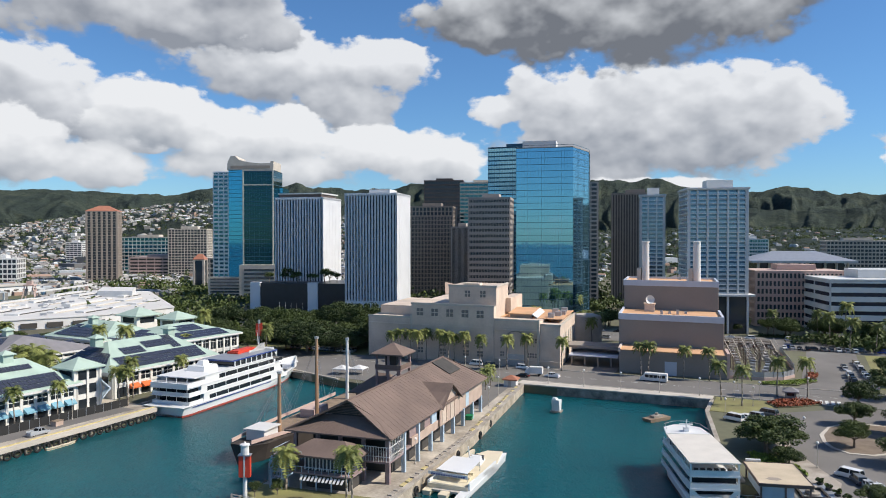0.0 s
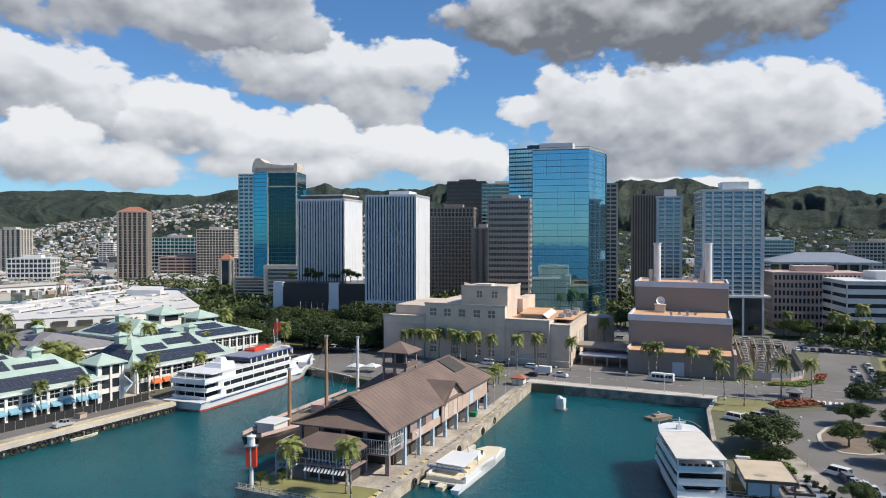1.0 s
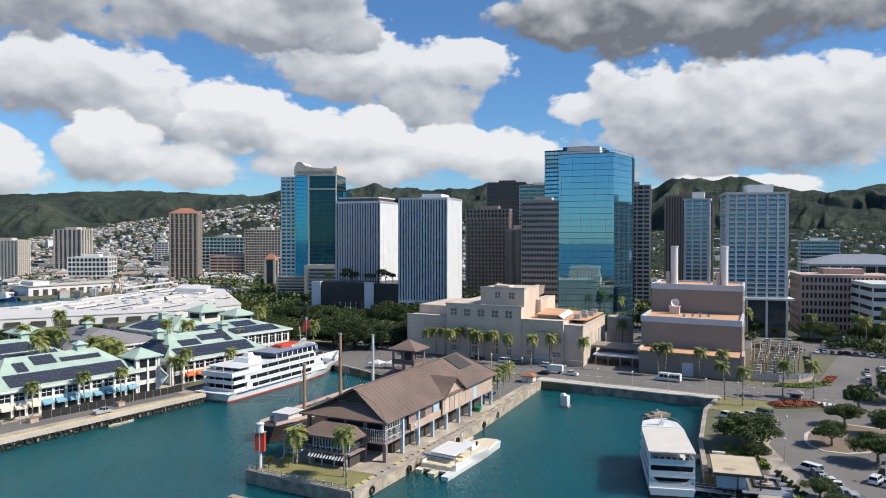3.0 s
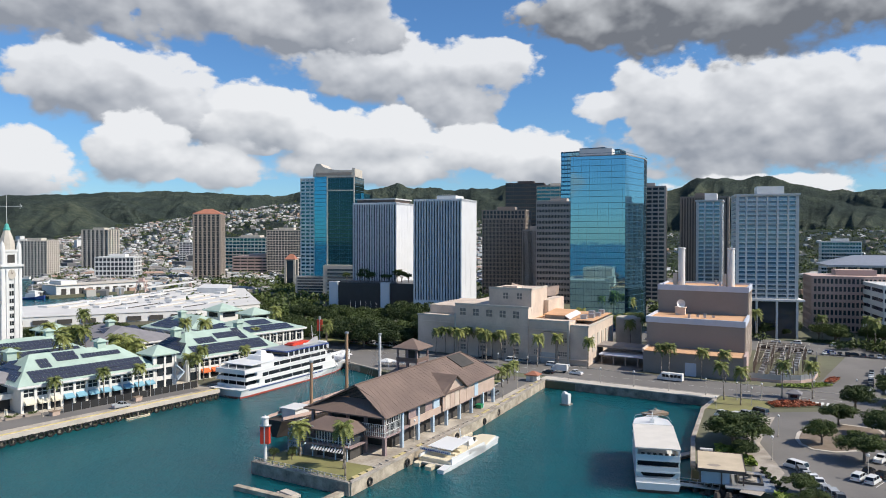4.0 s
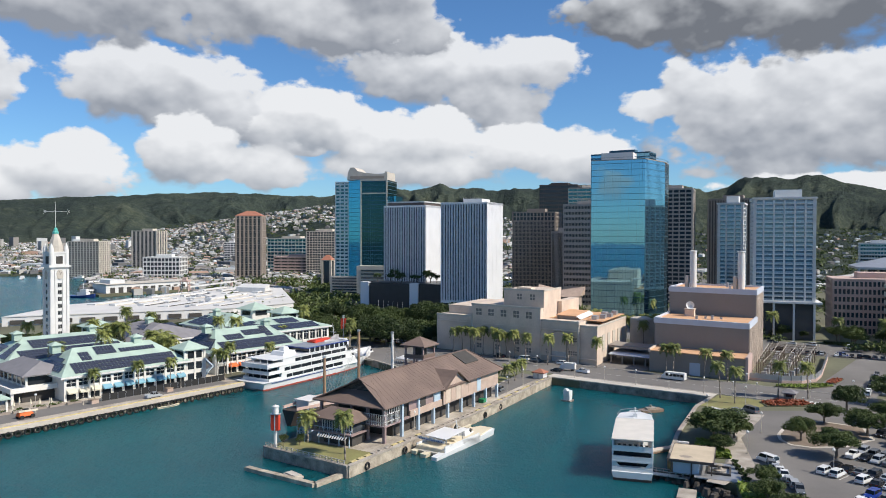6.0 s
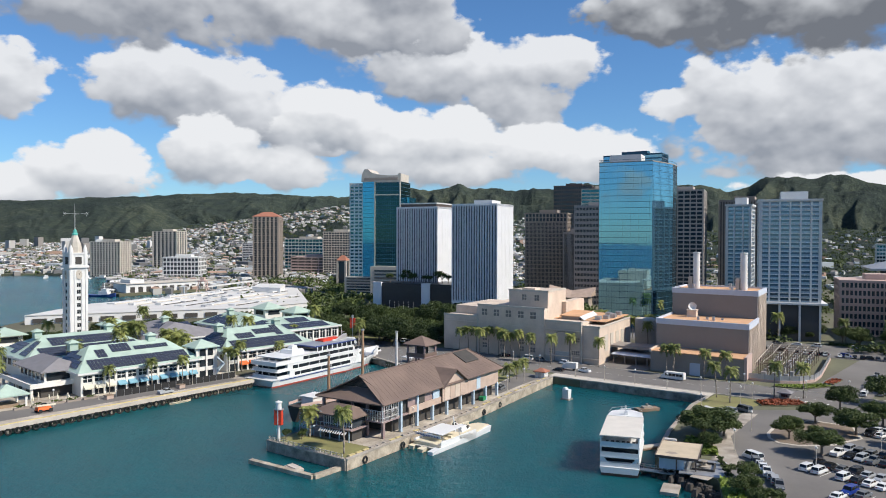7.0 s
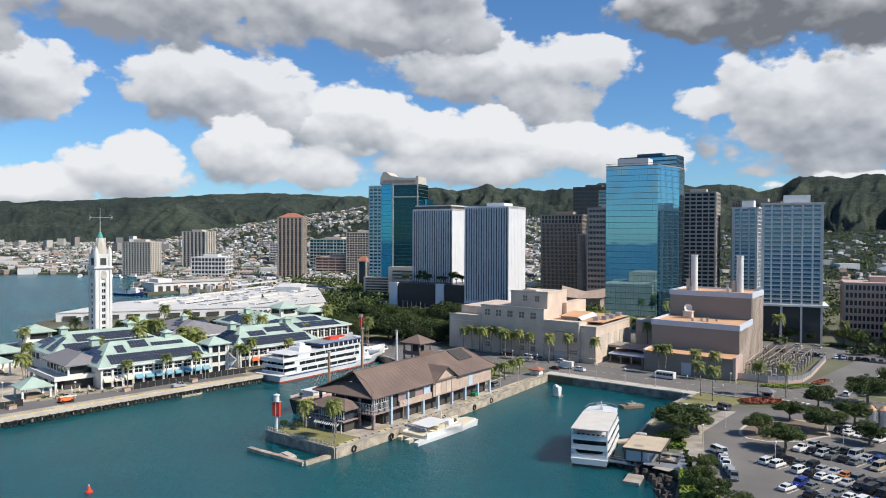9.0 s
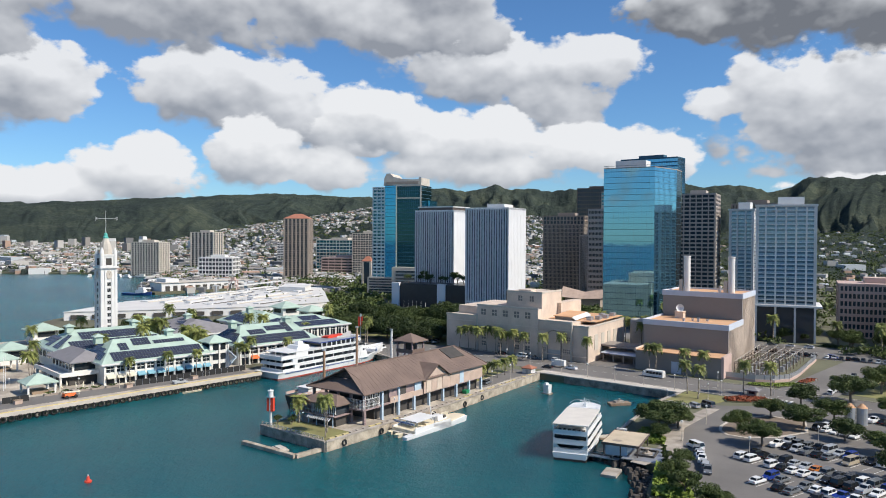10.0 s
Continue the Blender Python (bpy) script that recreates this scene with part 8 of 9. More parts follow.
bed(FH, [(74.5, 3), (78, -2), (84, 2), (90, 8), (86, 13), (79, 9)], 1, "red-leaved planting bed beside the gatehouse", FLOWER)
bed(FH, [(73, 32.5), (84, 36), (90, 45), (87, 47), (82, 40.5), (73, 35.5)], 2, "clipped green and red planting bed", LEAF_BRIGHT)
bed(FH, [(86.5, 50), (90, 50), (91, 62), (87.5, 61)], 3, "red-leaved planting bed at the street corner", FLOWER)
bed(FH, [(76, -62), (82, -60), (84, -66), (79, -68)], 4, "bright green shrubs beside the pavilion", LEAF_BRIGHT, 0.4, 12)
bed(FH, [(72, -54), (79, -54), (80, -62), (74, -62)], 5, "leafy shrubs beside the boat landing", LEAF_BRIGHT, 0.4, 12)
bed(FH, [(90, -84), (97, -84), (108, -104), (99, -106)], 6, "bright scrub on the rocky shore", LEAF_BRIGHT, 0.5, 9)
bed(FH, [(108, -112), (124, -118), (140, -150), (126, -150)], 7, "bright scrub above the shore", LEAF_BRIGHT, 0.5, 7)
bed(FH, [(66, 160), (230, 150), (230, 156), (66, 166)], 8, "clipped hedge along the avenue", LEAF, 0.6, 2.5)
gh = thing("gatehouse", FH @ pose(81.5, 14, QUAY), "small tan gatehouse with grey hipped roof", "hut")
part("wall", Geo().box(-1.6, 1.6, -1.4, 1.4, 0, 2.4), TAN, gh)
part("window", Geo().box(-1.0, 1.0, -1.46, -1.4, 1.0, 1.9), SHIP_GLASS, gh)
part("roof", Geo().hip(-2.3, 2.3, -2.1, 2.1, 2.4, 1.1), GREY_ROOF, gh)


def ring_in(ring, k):
    """A ring drawn in towards its middle by k metres."""
    c = sum((Vector(p) for p in ring), Vector((0, 0))) / len(ring)
    return [tuple(Vector(p) + (c - Vector(p)).normalized() * k) for p in ring]


ISLAND = [(88, -36), (89.6, -41), (93, -44.6), (98, -44.2), (105, -38), (110, -26), (106, -13), (95, -12.5), (89.8, -20), (87.6, -29)]
sheet("island_kerb", FH, ISLAND, QUAY + 0.20, PALE_CONC, "pale rounded kerb of the car park island")
sheet("island_soil", FH, ring_in(ISLAND, 1.0), QUAY + 0.23, surface("bare_brown_earth", (0.20, 0.155, 0.115), 0.95, spread=0.4, scale=0.3, grain=3.0), "bare earth with dry grass on the island", "lawn")
sheet("pier_verge", FP, [(-24, 90), (-11, 90), (-14.6, 124), (-27, 112)], QUAY + 0.10, GRASS, "dry grass verge beside the pier lane", "lawn")
for x, y, w in [(-66.3, 123.5, 2.6), (-60.6, 125.6, 2.6)]:
    tn = thing("shade_tent", FP @ pose(x, y, QUAY), "white pyramid shade tent at the head of the slip", "tent", "shade tents")
    part("canopy", Geo().hip(-w, w, -w, w, 2.3, 1.1, 0.25, inset=w * 0.97), WHITE, tn)
    for i in (-1, 1):
        for k in (-1, 1):
            part("post", Geo().tube((i * w * 0.94, k * w * 0.94, 0), (i * w * 0.94, k * w * 0.94, 2.3), 0.06, n=6), WHITE, tn)
bn = thing("skip_bin", FP @ pose(-3.2, 75.2, QUAY, 0, 0, 6), "green steel rubbish skip on the pier deck", "skip")
BIN_GREEN = surface("green_bin_paint", (0.015, 0.22, 0.09), 0.6, spread=0.2)
part("body", Geo().prism([(-0.8, -1.1), (0.8, -1.1), (0.8, 1.1), (-0.8, 1.1)], 0.15, 1.2, [(-0.9, -1.25), (0.9, -1.25), (0.9, 1.25), (-0.9, 1.25)]), BIN_GREEN, bn)
part("lid", Geo().box(-0.92, 0.92, -1.28, 1.28, 1.2, 1.32), BIN_GREEN, bn)


def lamp_post(m, h, label, group):
    t = thing("street_lamp", m, label, "street lamp", group)
    part("base", Geo().tube((0, 0, 0), (0, 0, 0.5), 0.22, 0.16, 8), PALE_CONC, t)
    part("pole", Geo().tube((0, 0, 0.5), (0, 0, h), 0.09, 0.06, 7), PALE_CONC, t)
    part("lantern", Geo().lathe([(0.1, h), (0.32, h + 0.15), (0.36, h + 0.45), (0.1, h + 0.7)], n=10), WHITE, t)
    return t


lamp0 = lamp_post(FH @ pose(8, 5, QUAY), 5.2, "white globe street lamp on the promenade", "promenade lamps")
for u, v in [(20, 5.2), (32, 5.4), (44, 5.6), (56, 5.8), (66, 4), (71.5, -2), (65.2, -21.5), (86, -58.9), (84, -36), (86.5, 20.5), (73, 6.4), (-12, 12), (-26, 14), (105.7, -63.4), (116, -40), (66, 22), (98, 30)]:
    copy_thing(lamp0, FH @ pose(u, v, QUAY))
for x, y in [(9, -12), (9, 2), (-2, -24), (-7, -30), (8, 36), (-5, 98), (-30, 118)]:
    copy_thing(lamp0, FM @ pose(x, y, QUAY))
for x, y in [(-2.6, 34), (-2.6, 92), (-4, 108)]:
    copy_thing(lamp0, FP @ pose(x, y, QUAY))
for k in range(9):
    fp = thing("flagpole", FM @ pose(-14 - k * 4.0, -30 + (k % 2) * 1.5, QUAY), "tall white flagpole by the market", "flagpole", "flagpoles") if k < 3 else thing("flagpole", FH @ pose(-150 - k * 4, 110, QUAY), "white flagpole in the park", "flagpole", "flagpoles")
    part("pole", Geo().tube((0, 0, 0), (0, 0, 12), 0.12, 0.06, 6), WHITE, fp)
    part("finial", Geo().lathe([(0.02, 12), (0.14, 12.12), (0.02, 12.3)], n=6), WHITE, fp)


# ---- vehicles ----
CAR_PAINT = surface("car_paint", (0.9, 0.9, 0.9), 0.25, metal=0.1, spread=0.04, obj=True, bump=0.0)
CAR_GLASS = glass_skin("car_glass", (0.015, 0.018, 0.02), 0.05, 0.0, 0.0005)
HEAD = surface("headlight_lens", (0.75, 0.76, 0.78), 0.15, spread=0.05, bump=0.0)
TAIL = surface("tail_light_lens", (0.45, 0.02, 0.015), 0.25, spread=0.05, bump=0.0)
RIM = surface("alloy_rim", (0.5, 0.5, 0.52), 0.35, metal=0.8, spread=0.1, bump=0.0)


def car_meshes(kind):
    """Body, windows, wheels, lights of a saloon, a people carrier, a pickup and a van."""
    L, W, H, hood, roof0, roof1, sill = {"sedan": (4.6, 1.8, 1.42, 1.25, 1.75, 3.5, 0.92), "suv": (4.7, 1.9, 1.72, 1.1, 1.5, 4.35, 1.05), "pickup": (5.4, 1.9, 1.78, 1.3, 1.75, 3.1, 1.08), "van": (5.2, 2.0, 2.05, 0.7, 1.2, 5.05, 1.15)}[kind]
    y = lambda s: L / 2 - s
    w = W / 2

    def ring(s, z1, wt):
        return [(-w, y(s), 0.3), (w, y(s), 0.3), (w, y(s), 0.62), (wt, y(s), z1), (-wt, y(s), z1), (-w, y(s), 0.62)]
    body = Geo().loft([ring(0, 0.62, w * 0.8), ring(0.12, 0.72, w * 0.9), ring(hood, sill, w * 0.95), ring(L - 0.5, sill + 0.04, w * 0.95), ring(L - 0.05, sill - 0.05, w * 0.88), ring(L, 0.6, w * 0.84)])
    wt = w * 0.80
    rear = roof1 + (0.65 if kind == "sedan" else 0.25)
    cab = [(s, z) for s, z in ((hood - 0.05, sill), (roof0, H - 0.04), (roof1, H - 0.04), (rear, sill))]
    glass = Geo().loft([[(-w * 0.93, y(cab[0][0]), sill), (w * 0.93, y(cab[0][0]), sill), (w * 0.93, y(cab[3][0]), sill), (-w * 0.93, y(cab[3][0]), sill)], [(-wt, y(roof0), H - 0.05), (wt, y(roof0), H - 0.05), (wt, y(roof1), H - 0.05), (-wt, y(roof1), H - 0.05)]])
    body.prism([(-wt - 0.02, y(roof1)), (wt + 0.02, y(roof1)), (wt + 0.02, y(roof0)), (-wt - 0.02, y(roof0))], H - 0.07, H)
    for s in (-1, 1):
        for a, b in ((cab[0], cab[1]), (cab[3], cab[2])):
            body.beam((s * w * 0.93, y(a[0]), sill), (s * wt, y(b[0]), H - 0.03), 0.09, 0.09)
        m = (roof0 + roof1) / 2
        body.beam((s * w * 0.935, y(m), sill), (s * (wt + 0.02), y(m), H - 0.03), 0.1, 0.06)
    if kind == "pickup":
        body.box(-w * 0.95, -w * 0.85, y(L - 0.1), y(3.5), sill, sill + 0.3).box(w * 0.85, w * 0.95, y(L - 0.1), y(3.5), sill, sill + 0.3)
    wheel = Geo().tube((-0.11, 0, 0), (0.11, 0, 0), 0.34, n=14)
    rim = Geo().tube((-0.12, 0, 0), (0.12, 0, 0), 0.2, n=10)
    return dict(body=body.mesh("body", CAR_PAINT), window=glass.mesh("window", CAR_GLASS), tyre=wheel.mesh("wheel", RUBBER), rim=rim.mesh("rim", RIM),
                head=Geo().box(-0.2, 0.2, -0.05, 0.05, -0.08, 0.08).mesh("headlight", HEAD), tail=Geo().box(-0.2, 0.2, -0.05, 0.05, -0.09, 0.09).mesh("tail_light", TAIL), L=L, W=W)


CARS = {k: car_meshes(k) for k in ("sedan", "suv", "pickup", "van")}
PAINTS = {"white": (0.85, 0.85, 0.84, 1), "silver": (0.42, 0.44, 0.46, 1), "grey": (0.16, 0.17, 0.18, 1), "black": (0.018, 0.018, 0.02, 1), "red": (0.48, 0.02, 0.02, 1), "blue": (0.02, 0.05, 0.28, 1), "orange": (0.55, 0.18, 0.04, 1), "tan": (0.45, 0.38, 0.28, 1)}
KIND_WORD = {"sedan": "saloon car", "suv": "sport utility car", "pickup": "pickup truck", "van": "passenger van"}


def car(m, kind, paint, where, group):
    c = CARS[kind]
    t = thing({"sedan": "car", "suv": "car", "pickup": "pickup_truck", "van": "van"}[kind], m, f"{paint} {KIND_WORD[kind]} parked {where}", "car", group)
    for name, key in (("body", "body"), ("window", "window")):
        o = new(name, c[key])
        o.parent, o.color = t, PAINTS[paint]
    for s in (-1, 1):
        for y in (c["L"] * 0.31, -c["L"] * 0.30):
            o = new("wheel", c["tyre"])
            o.parent, o.matrix_local = t, pose(s * (c["W"] / 2 - 0.12), y, 0.34)
            r = new("rim", c["rim"])
            r.parent = o
        for name, key, y in (("headlight", "head", c["L"] / 2 - 0.06), ("tail_light", "tail", -c["L"] / 2 + 0.06)):
            o = new(name, c[key])
            o.parent, o.matrix_local = t, pose(s * c["W"] * 0.33, y, 0.68)
    return t


random.seed(21)


def pick():
    return random.choices(list(PAINTS), (30, 20, 19, 22, 2, 5, 1, 1))[0]


def car_row(f, x, y, ang, n, step, face, where, group, gap=0.12):
    """A row of parked cars from x, y, going at ang degrees, the cars turned by face to the row."""
    a = radians(ang)
    for k in range(n):
        if random.random() < gap:
            continue
        kind = random.choices(("sedan", "suv", "pickup", "van"), (5, 4, 1, 0.5))[0]
        car(f @ pose(x + math.cos(a) * step * k, y + math.sin(a) * step * k, QUAY + 0.08, 0, 0, ang + face + random.uniform(-2, 2) + (180 if random.random() < 0.4 else 0)), kind, pick(), where, group)


STALLS = Geo()
for x, y, n in [(104.0, -64.0, 17), (105.4, -58.7, 17), (107.5, -46.5, 15), (109.0, -41.3, 14), (113.2, -81.0, 13), (114.6, -75.8, 12), (122, -97, 12), (111, -20.5, 11), (112.4, -15.4, 11), (119, 1, 8)]:
    car_row(FH, x, y, -15, n, 2.75, 0, "in the car park", "car park cars")
    for k in range(n + 1):
        u = (k - 0.5) * 2.75
        m = FH @ pose(x, y, QUAY, 0, 0, -15) @ pose(u, 0, 0)
        q = [m @ Vector((p, r, 0.1)) for p, r in ((-0.06, -2.5), (0.06, -2.5), (0.06, 2.5), (-0.06, 2.5))]
        STALLS.slab([tuple(v) for v in q], 0.02)
whole("stall_markings", STALLS, WHITE, pose(0, 0, 0), "white painted stall lines on the car park", "road marking", kind="stuff")
car_row(FH, 93.0, -65.8, -60, 7, 2.9, 78, "beside the footpath", "footpath cars", 0.0)
car(FH @ pose(91.6, -63.2, QUAY + 0.1, 0, 0, 60), "van", "white", "beside the footpath", "footpath cars")
for (u, v), kd, p in zip([(70, -19.1), (72.5, -17.0), (75.6, -13.0), (67.5, -22.5)], ("sedan", "suv", "van", "van"), ("white", "silver", "grey", "white")):
    car(FH @ pose(u, v, QUAY + 0.1, 0, 0, 62), kd, p, "at the corner lawn", "corner cars")
car_row(FH, 101.5, 36, 92, 9, 5.4, -90, "along the side street", "side street cars", 0.2)
car_row(FH, 106.5, 40, 92, 12, 5.2, -90, "along the side street", "side street cars", 0.1)
car_row(FH, -40, 28.5, 0, 6, 6.2, 90, "along the quay road", "quay road cars", 0.3)
car_row(FH, -120, 2, 0, 10, 2.9, 5, "at the head of the slip", "slip cars", 0.2)
car_row(FH, -118, 36, 0, 11, 3.0, 5, "under the park trees", "park cars", 0.15)
car_row(FH, -80, 124, 0, 30, 9, 90, "on the avenue", "avenue cars", 0.35)
car_row(FH, -160, 150, 0, 40, 9, 90, "on the avenue", "avenue cars", 0.35)
car_row(FH, 62, 122, 0, 16, 3.0, 8, "behind the switch yard", "yard cars", 0.2)
car(FP @ pose(-6.2, 94, QUAY + 0.1, 0, 0, 4), "suv", "grey", "on the pier lane", "pier cars")
car(FH @ pose(-3.5, 12.5, QUAY + 0.1, 0, 0, 88), "sedan", "black", "on the quay road", "quay road cars")
car(FH @ pose(6.0, 16.5, QUAY + 0.1, 0, 0, 80), "pickup", "white", "on the quay road", "quay road cars")
car(FM @ pose(15.4, 22, QUAY + 0.1, 0, 0, 4), "pickup", "silver", "on the market quay", "market cars")


def bus():
    t = thing("shuttle_bus", FH @ pose(39.5, 24, QUAY + 0.08, 0, 0, 88), "white shuttle bus with dark windows on the quay road", "bus")
    part("body", Geo().loft([[(-1.2, y, 0.35), (1.2, y, 0.35), (1.25, y, z), (1.1, y, z2), (-1.1, y, z2), (-1.25, y, z)] for y, z, z2 in ((-4.4, 2.6, 2.9), (3.0, 2.6, 2.9), (3.4, 1.6, 2.2), (4.4, 1.1, 1.3), (4.6, 0.8, 0.9))]), WHITE, t)
    for s in (-1, 1):
        for k in range(5):
            part("window", Geo().box(s * 1.22 - 0.05, s * 1.22 + 0.05, -4.0 + k * 1.38, -2.8 + k * 1.38, 1.4, 2.35), CAR_GLASS, t)
        for y in (-2.6, 3.0):
            part("wheel", Geo().tube((s * 1.05 - 0.14, y, 0.42), (s * 1.05 + 0.14, y, 0.42), 0.42, n=14), RUBBER, t)
    part("windscreen", Geo().slab([(-1.05, 3.05, 2.6), (1.05, 3.05, 2.6), (1.1, 3.6, 1.5), (-1.1, 3.6, 1.5)], 0.05), CAR_GLASS, t)
    b = thing("box_truck", FH @ pose(-1.2, 17.2, QUAY + 0.08, 0, 0, 96), "white box truck on the quay road", "truck")
    part("cargo_box", Geo().box(-1.15, 1.15, -3.4, 1.2, 0.9, 3.2), WHITE, b)
    part("cab", Geo().prism([(-1.0, 1.3), (1.0, 1.3), (1.0, 3.2), (-1.0, 3.2)], 0.5, 2.3, [(-0.95, 1.3), (0.95, 1.3), (0.9, 2.4), (-0.9, 2.4)]), WHITE, b)
    part("windscreen", Geo().slab([(-0.85, 2.45, 2.2), (0.85, 2.45, 2.2), (0.9, 2.95, 1.45), (-0.9, 2.95, 1.45)], 0.08), CAR_GLASS, b)
    for s in (-1, 1):
        for y in (-2.2, 2.2):
            part("wheel", Geo().tube((s * 0.95 - 0.13, y, 0.42), (s * 0.95 + 0.13, y, 0.42), 0.42, n=14), RUBBER, b)


bus()
for x, y in [(116.6, -6.7), (119.6, -5.2)]:
    si = thing("storage_silo", FH @ pose(x, y, QUAY), "grey steel silo with tan cone cap", "silo", "car park silos")
    part("drum", Geo().lathe([(1.5, 0), (1.5, 5.2), (1.3, 5.4)], n=18), STEEL, si)
    part("cap", Geo().lathe([(1.55, 5.2), (0.3, 6.4), (0.05, 6.5)], n=18), TERRA_ROOF, si)
    for k in range(4):
        part("leg", Geo().beam((1.2 * math.cos(k * 1.57), 1.2 * math.sin(k * 1.57), 0), (1.3 * math.cos(k * 1.57), 1.3 * math.sin(k * 1.57), 2), 0.2, 0.2), STEEL, si)

# rocks on the shore
random.seed(8)
rk = thing("rock_bank", FH, "dark lava boulders along the shore", "rocks", kind="stuff")
ROCK = surface("dark_lava_rock", (0.07, 0.06, 0.052), 0.9, spread=0.5, scale=0.6, grain=3.0, bump=0.8)
gr = Geo()
for k in range(420):
    s = random.random()
    pts = [(73, -80), (89, -87), (96, -104), (111, -124), (148, -170)]
    i = min(3, int(s * 4))
    p = Vector(pts[i]).lerp(Vector(pts[i + 1]), s * 4 - i) + Vector((random.gauss(0, 1.5), random.gauss(0, 1.5)))
    r = random.uniform(0.5, 1.3)
    z = random.uniform(-0.3, 1.6)
    ring = [(math.cos(a) * r * random.uniform(0.7, 1.2), math.sin(a) * r * random.uniform(0.7, 1.2)) for a in (0, 1.05, 2.1, 3.14, 4.2, 5.2)]
    gr.prism([(p.x + x, p.y + y) for x, y in ring], z - r, z + r * 0.4, [(p.x + x * 0.55, p.y + y * 0.55) for x, y in ring])
part("boulder_bank", gr, ROCK, rk, kind="stuff")

# ---- low blocks before the towers, civic buildings to the east ----
dp = thing("black_podium", pose(-69, 551.5, QUAY, 0, 0, -21), "low black granite podium with white panel walls", "building")
part("black_wall", Geo().box(6, 84, 1, 40, -1, 18.6), BLACK_WALL, dp)
part("white_panel", Geo().box(0, 7, 0, 3, -1, 19.2), WHITE_FIN, dp)
part("white_panel", Geo().box(41, 48, 0, 3, -1, 19.2), WHITE_FIN, dp)
for k in range(14):
    tree("small", pose(-69, 551.5, QUAY + 18.6, 0, 0, -21) @ pose(10 + k * 5.2 + random.uniform(-1, 1), 8 + random.uniform(0, 20), 0), "shrub tree in the podium roof garden", "roof garden", random.uniform(1.0, 1.8))
hr = thing("thatched_hall", pose(84, 560, QUAY, 0, 0, -20), "low hall with swept brown roof among palms", "building")
part("roof", Geo().add([(-16, -9, 9), (16, -9, 9), (18, 0, 16), (0, 0, 13), (-18, 0, 17), (-16, 9, 9), (16, 9, 9), (0, -9, 8), (0, 9, 8)], [(0, 7, 3, 4), (7, 1, 2, 3), (6, 8, 3, 2), (8, 5, 4, 3), (0, 4, 5), (1, 6, 2)]), BOARD, hr)
part("wall", Geo().box(-14, 14, -7, 7, 0, 8.4), BROWN_CONC, hr)

tower("pink_office_block", 236, 402, -20, 46, 30, 32.5, 7, 22, 14, 1.6, 0.7, 0.8, PINK_CONC, DARK_GLASS, "pink granite office block with punched windows")
tower("banded_court_block", 268, 352, -18, 88, 44, 30, 6, 3, 2, 2.6, 0.2, 0.5, WHITE, NAVY_GLASS, "long white office block with dark window bands", mech_box=(-26, 10, -8, 10, 5))
tower("low_white_block", 300, 430, -18, 70, 30, 26, 5, 12, 6, 1.8, 0.3, 0.5, WHITE, DARK_GLASS, "low white civic block among trees")
cp = thing("capitol_hall", pose(349, 568, QUAY, 0, 0, -20), "civic hall with wide flared grey roof", "building")
part("roof", Geo().hip(-38, 38, -26, 26, 31, 7, 1.6, inset=22), STEEL, cp)
part("hall", Geo().box(-30, 30, -20, 20, 0, 31), DARK_GLASS, cp)
for k in range(9):
    part("column", Geo().tube((-32 + k * 8, -22, 0), (-32 + k * 8, -22, 31), 1.3, 0.9, 8), PALE_CONC, cp)
tower("white_slab_block", 552, 744, -25, 66, 30, 47, 11, 18, 6, 1.6, 0.8, 0.6, PALE_CONC, DARK_GLASS, "pale hospital slab at the hill's foot")
tower("white_slab_block", 452, 792, -25, 38, 30, 49, 12, 14, 6, 1.6, 0.4, 0.6, WHITE, TEAL_GLASS, "white and teal hospital slab at the hill's foot")

# western blocks
tower("white_condo_tower", -478, 1107, -8, 40, 28, 63, 20, 6, 4, 0.6, 2.6, 0.8, PALE_CONC, DARK_GLASS, "pale concrete condominium tower with window strips")
tower("white_condo_tower", -483.5, 937.5, -6, 42, 24, 48, 16, 10, 6, 1.0, 1.6, 0.8, PALE_CONC, DARK_GLASS, "pale concrete condominium slab near the harbour")
tower("hospital_block", -253, 1090, -8, 66, 40, 52, 10, 12, 8, 1.4, 0.5, 0.6, PALE_CONC, TEAL_GLASS, "white and blue-grey hospital block")
# near-black core puts the shade of the open decks into colour
tower("car_deck_block", -221, 995, -8, 60, 40, 27, 6, 6, 5, 2.0, 0.6, 0.8, PINK_CONC, GLOOM, "pinkish parking block with open decks")
tower("grey_apartment_block", -181, 989, -4, 46, 30, 62, 18, 12, 8, 1.0, 0.7, 0.7, PALE_CONC, DARK_GLASS, "grey gridded apartment block")
tower("white_mid_block", -364, 895, 4, 44, 30, 29, 5, 10, 5, 1.6, 0.8, 0.7, WHITE, DARK_GLASS, "low white block beyond the wharf")
tower("tan_arcade_block", -112, 790, -14, 60, 30, 31, 6, 9, 6, 1.4, 0.9, 0.8, PALE_CONC, DARK_GLASS, "cream block with arcaded windows beside the campanile", mech=False)
tower("thin_white_tower", -390, 1246, 0, 22, 22, 44, 14, 4, 4, 1.2, 0.6, 0.5, WHITE, DARK_GLASS, "thin white tower in the far town")

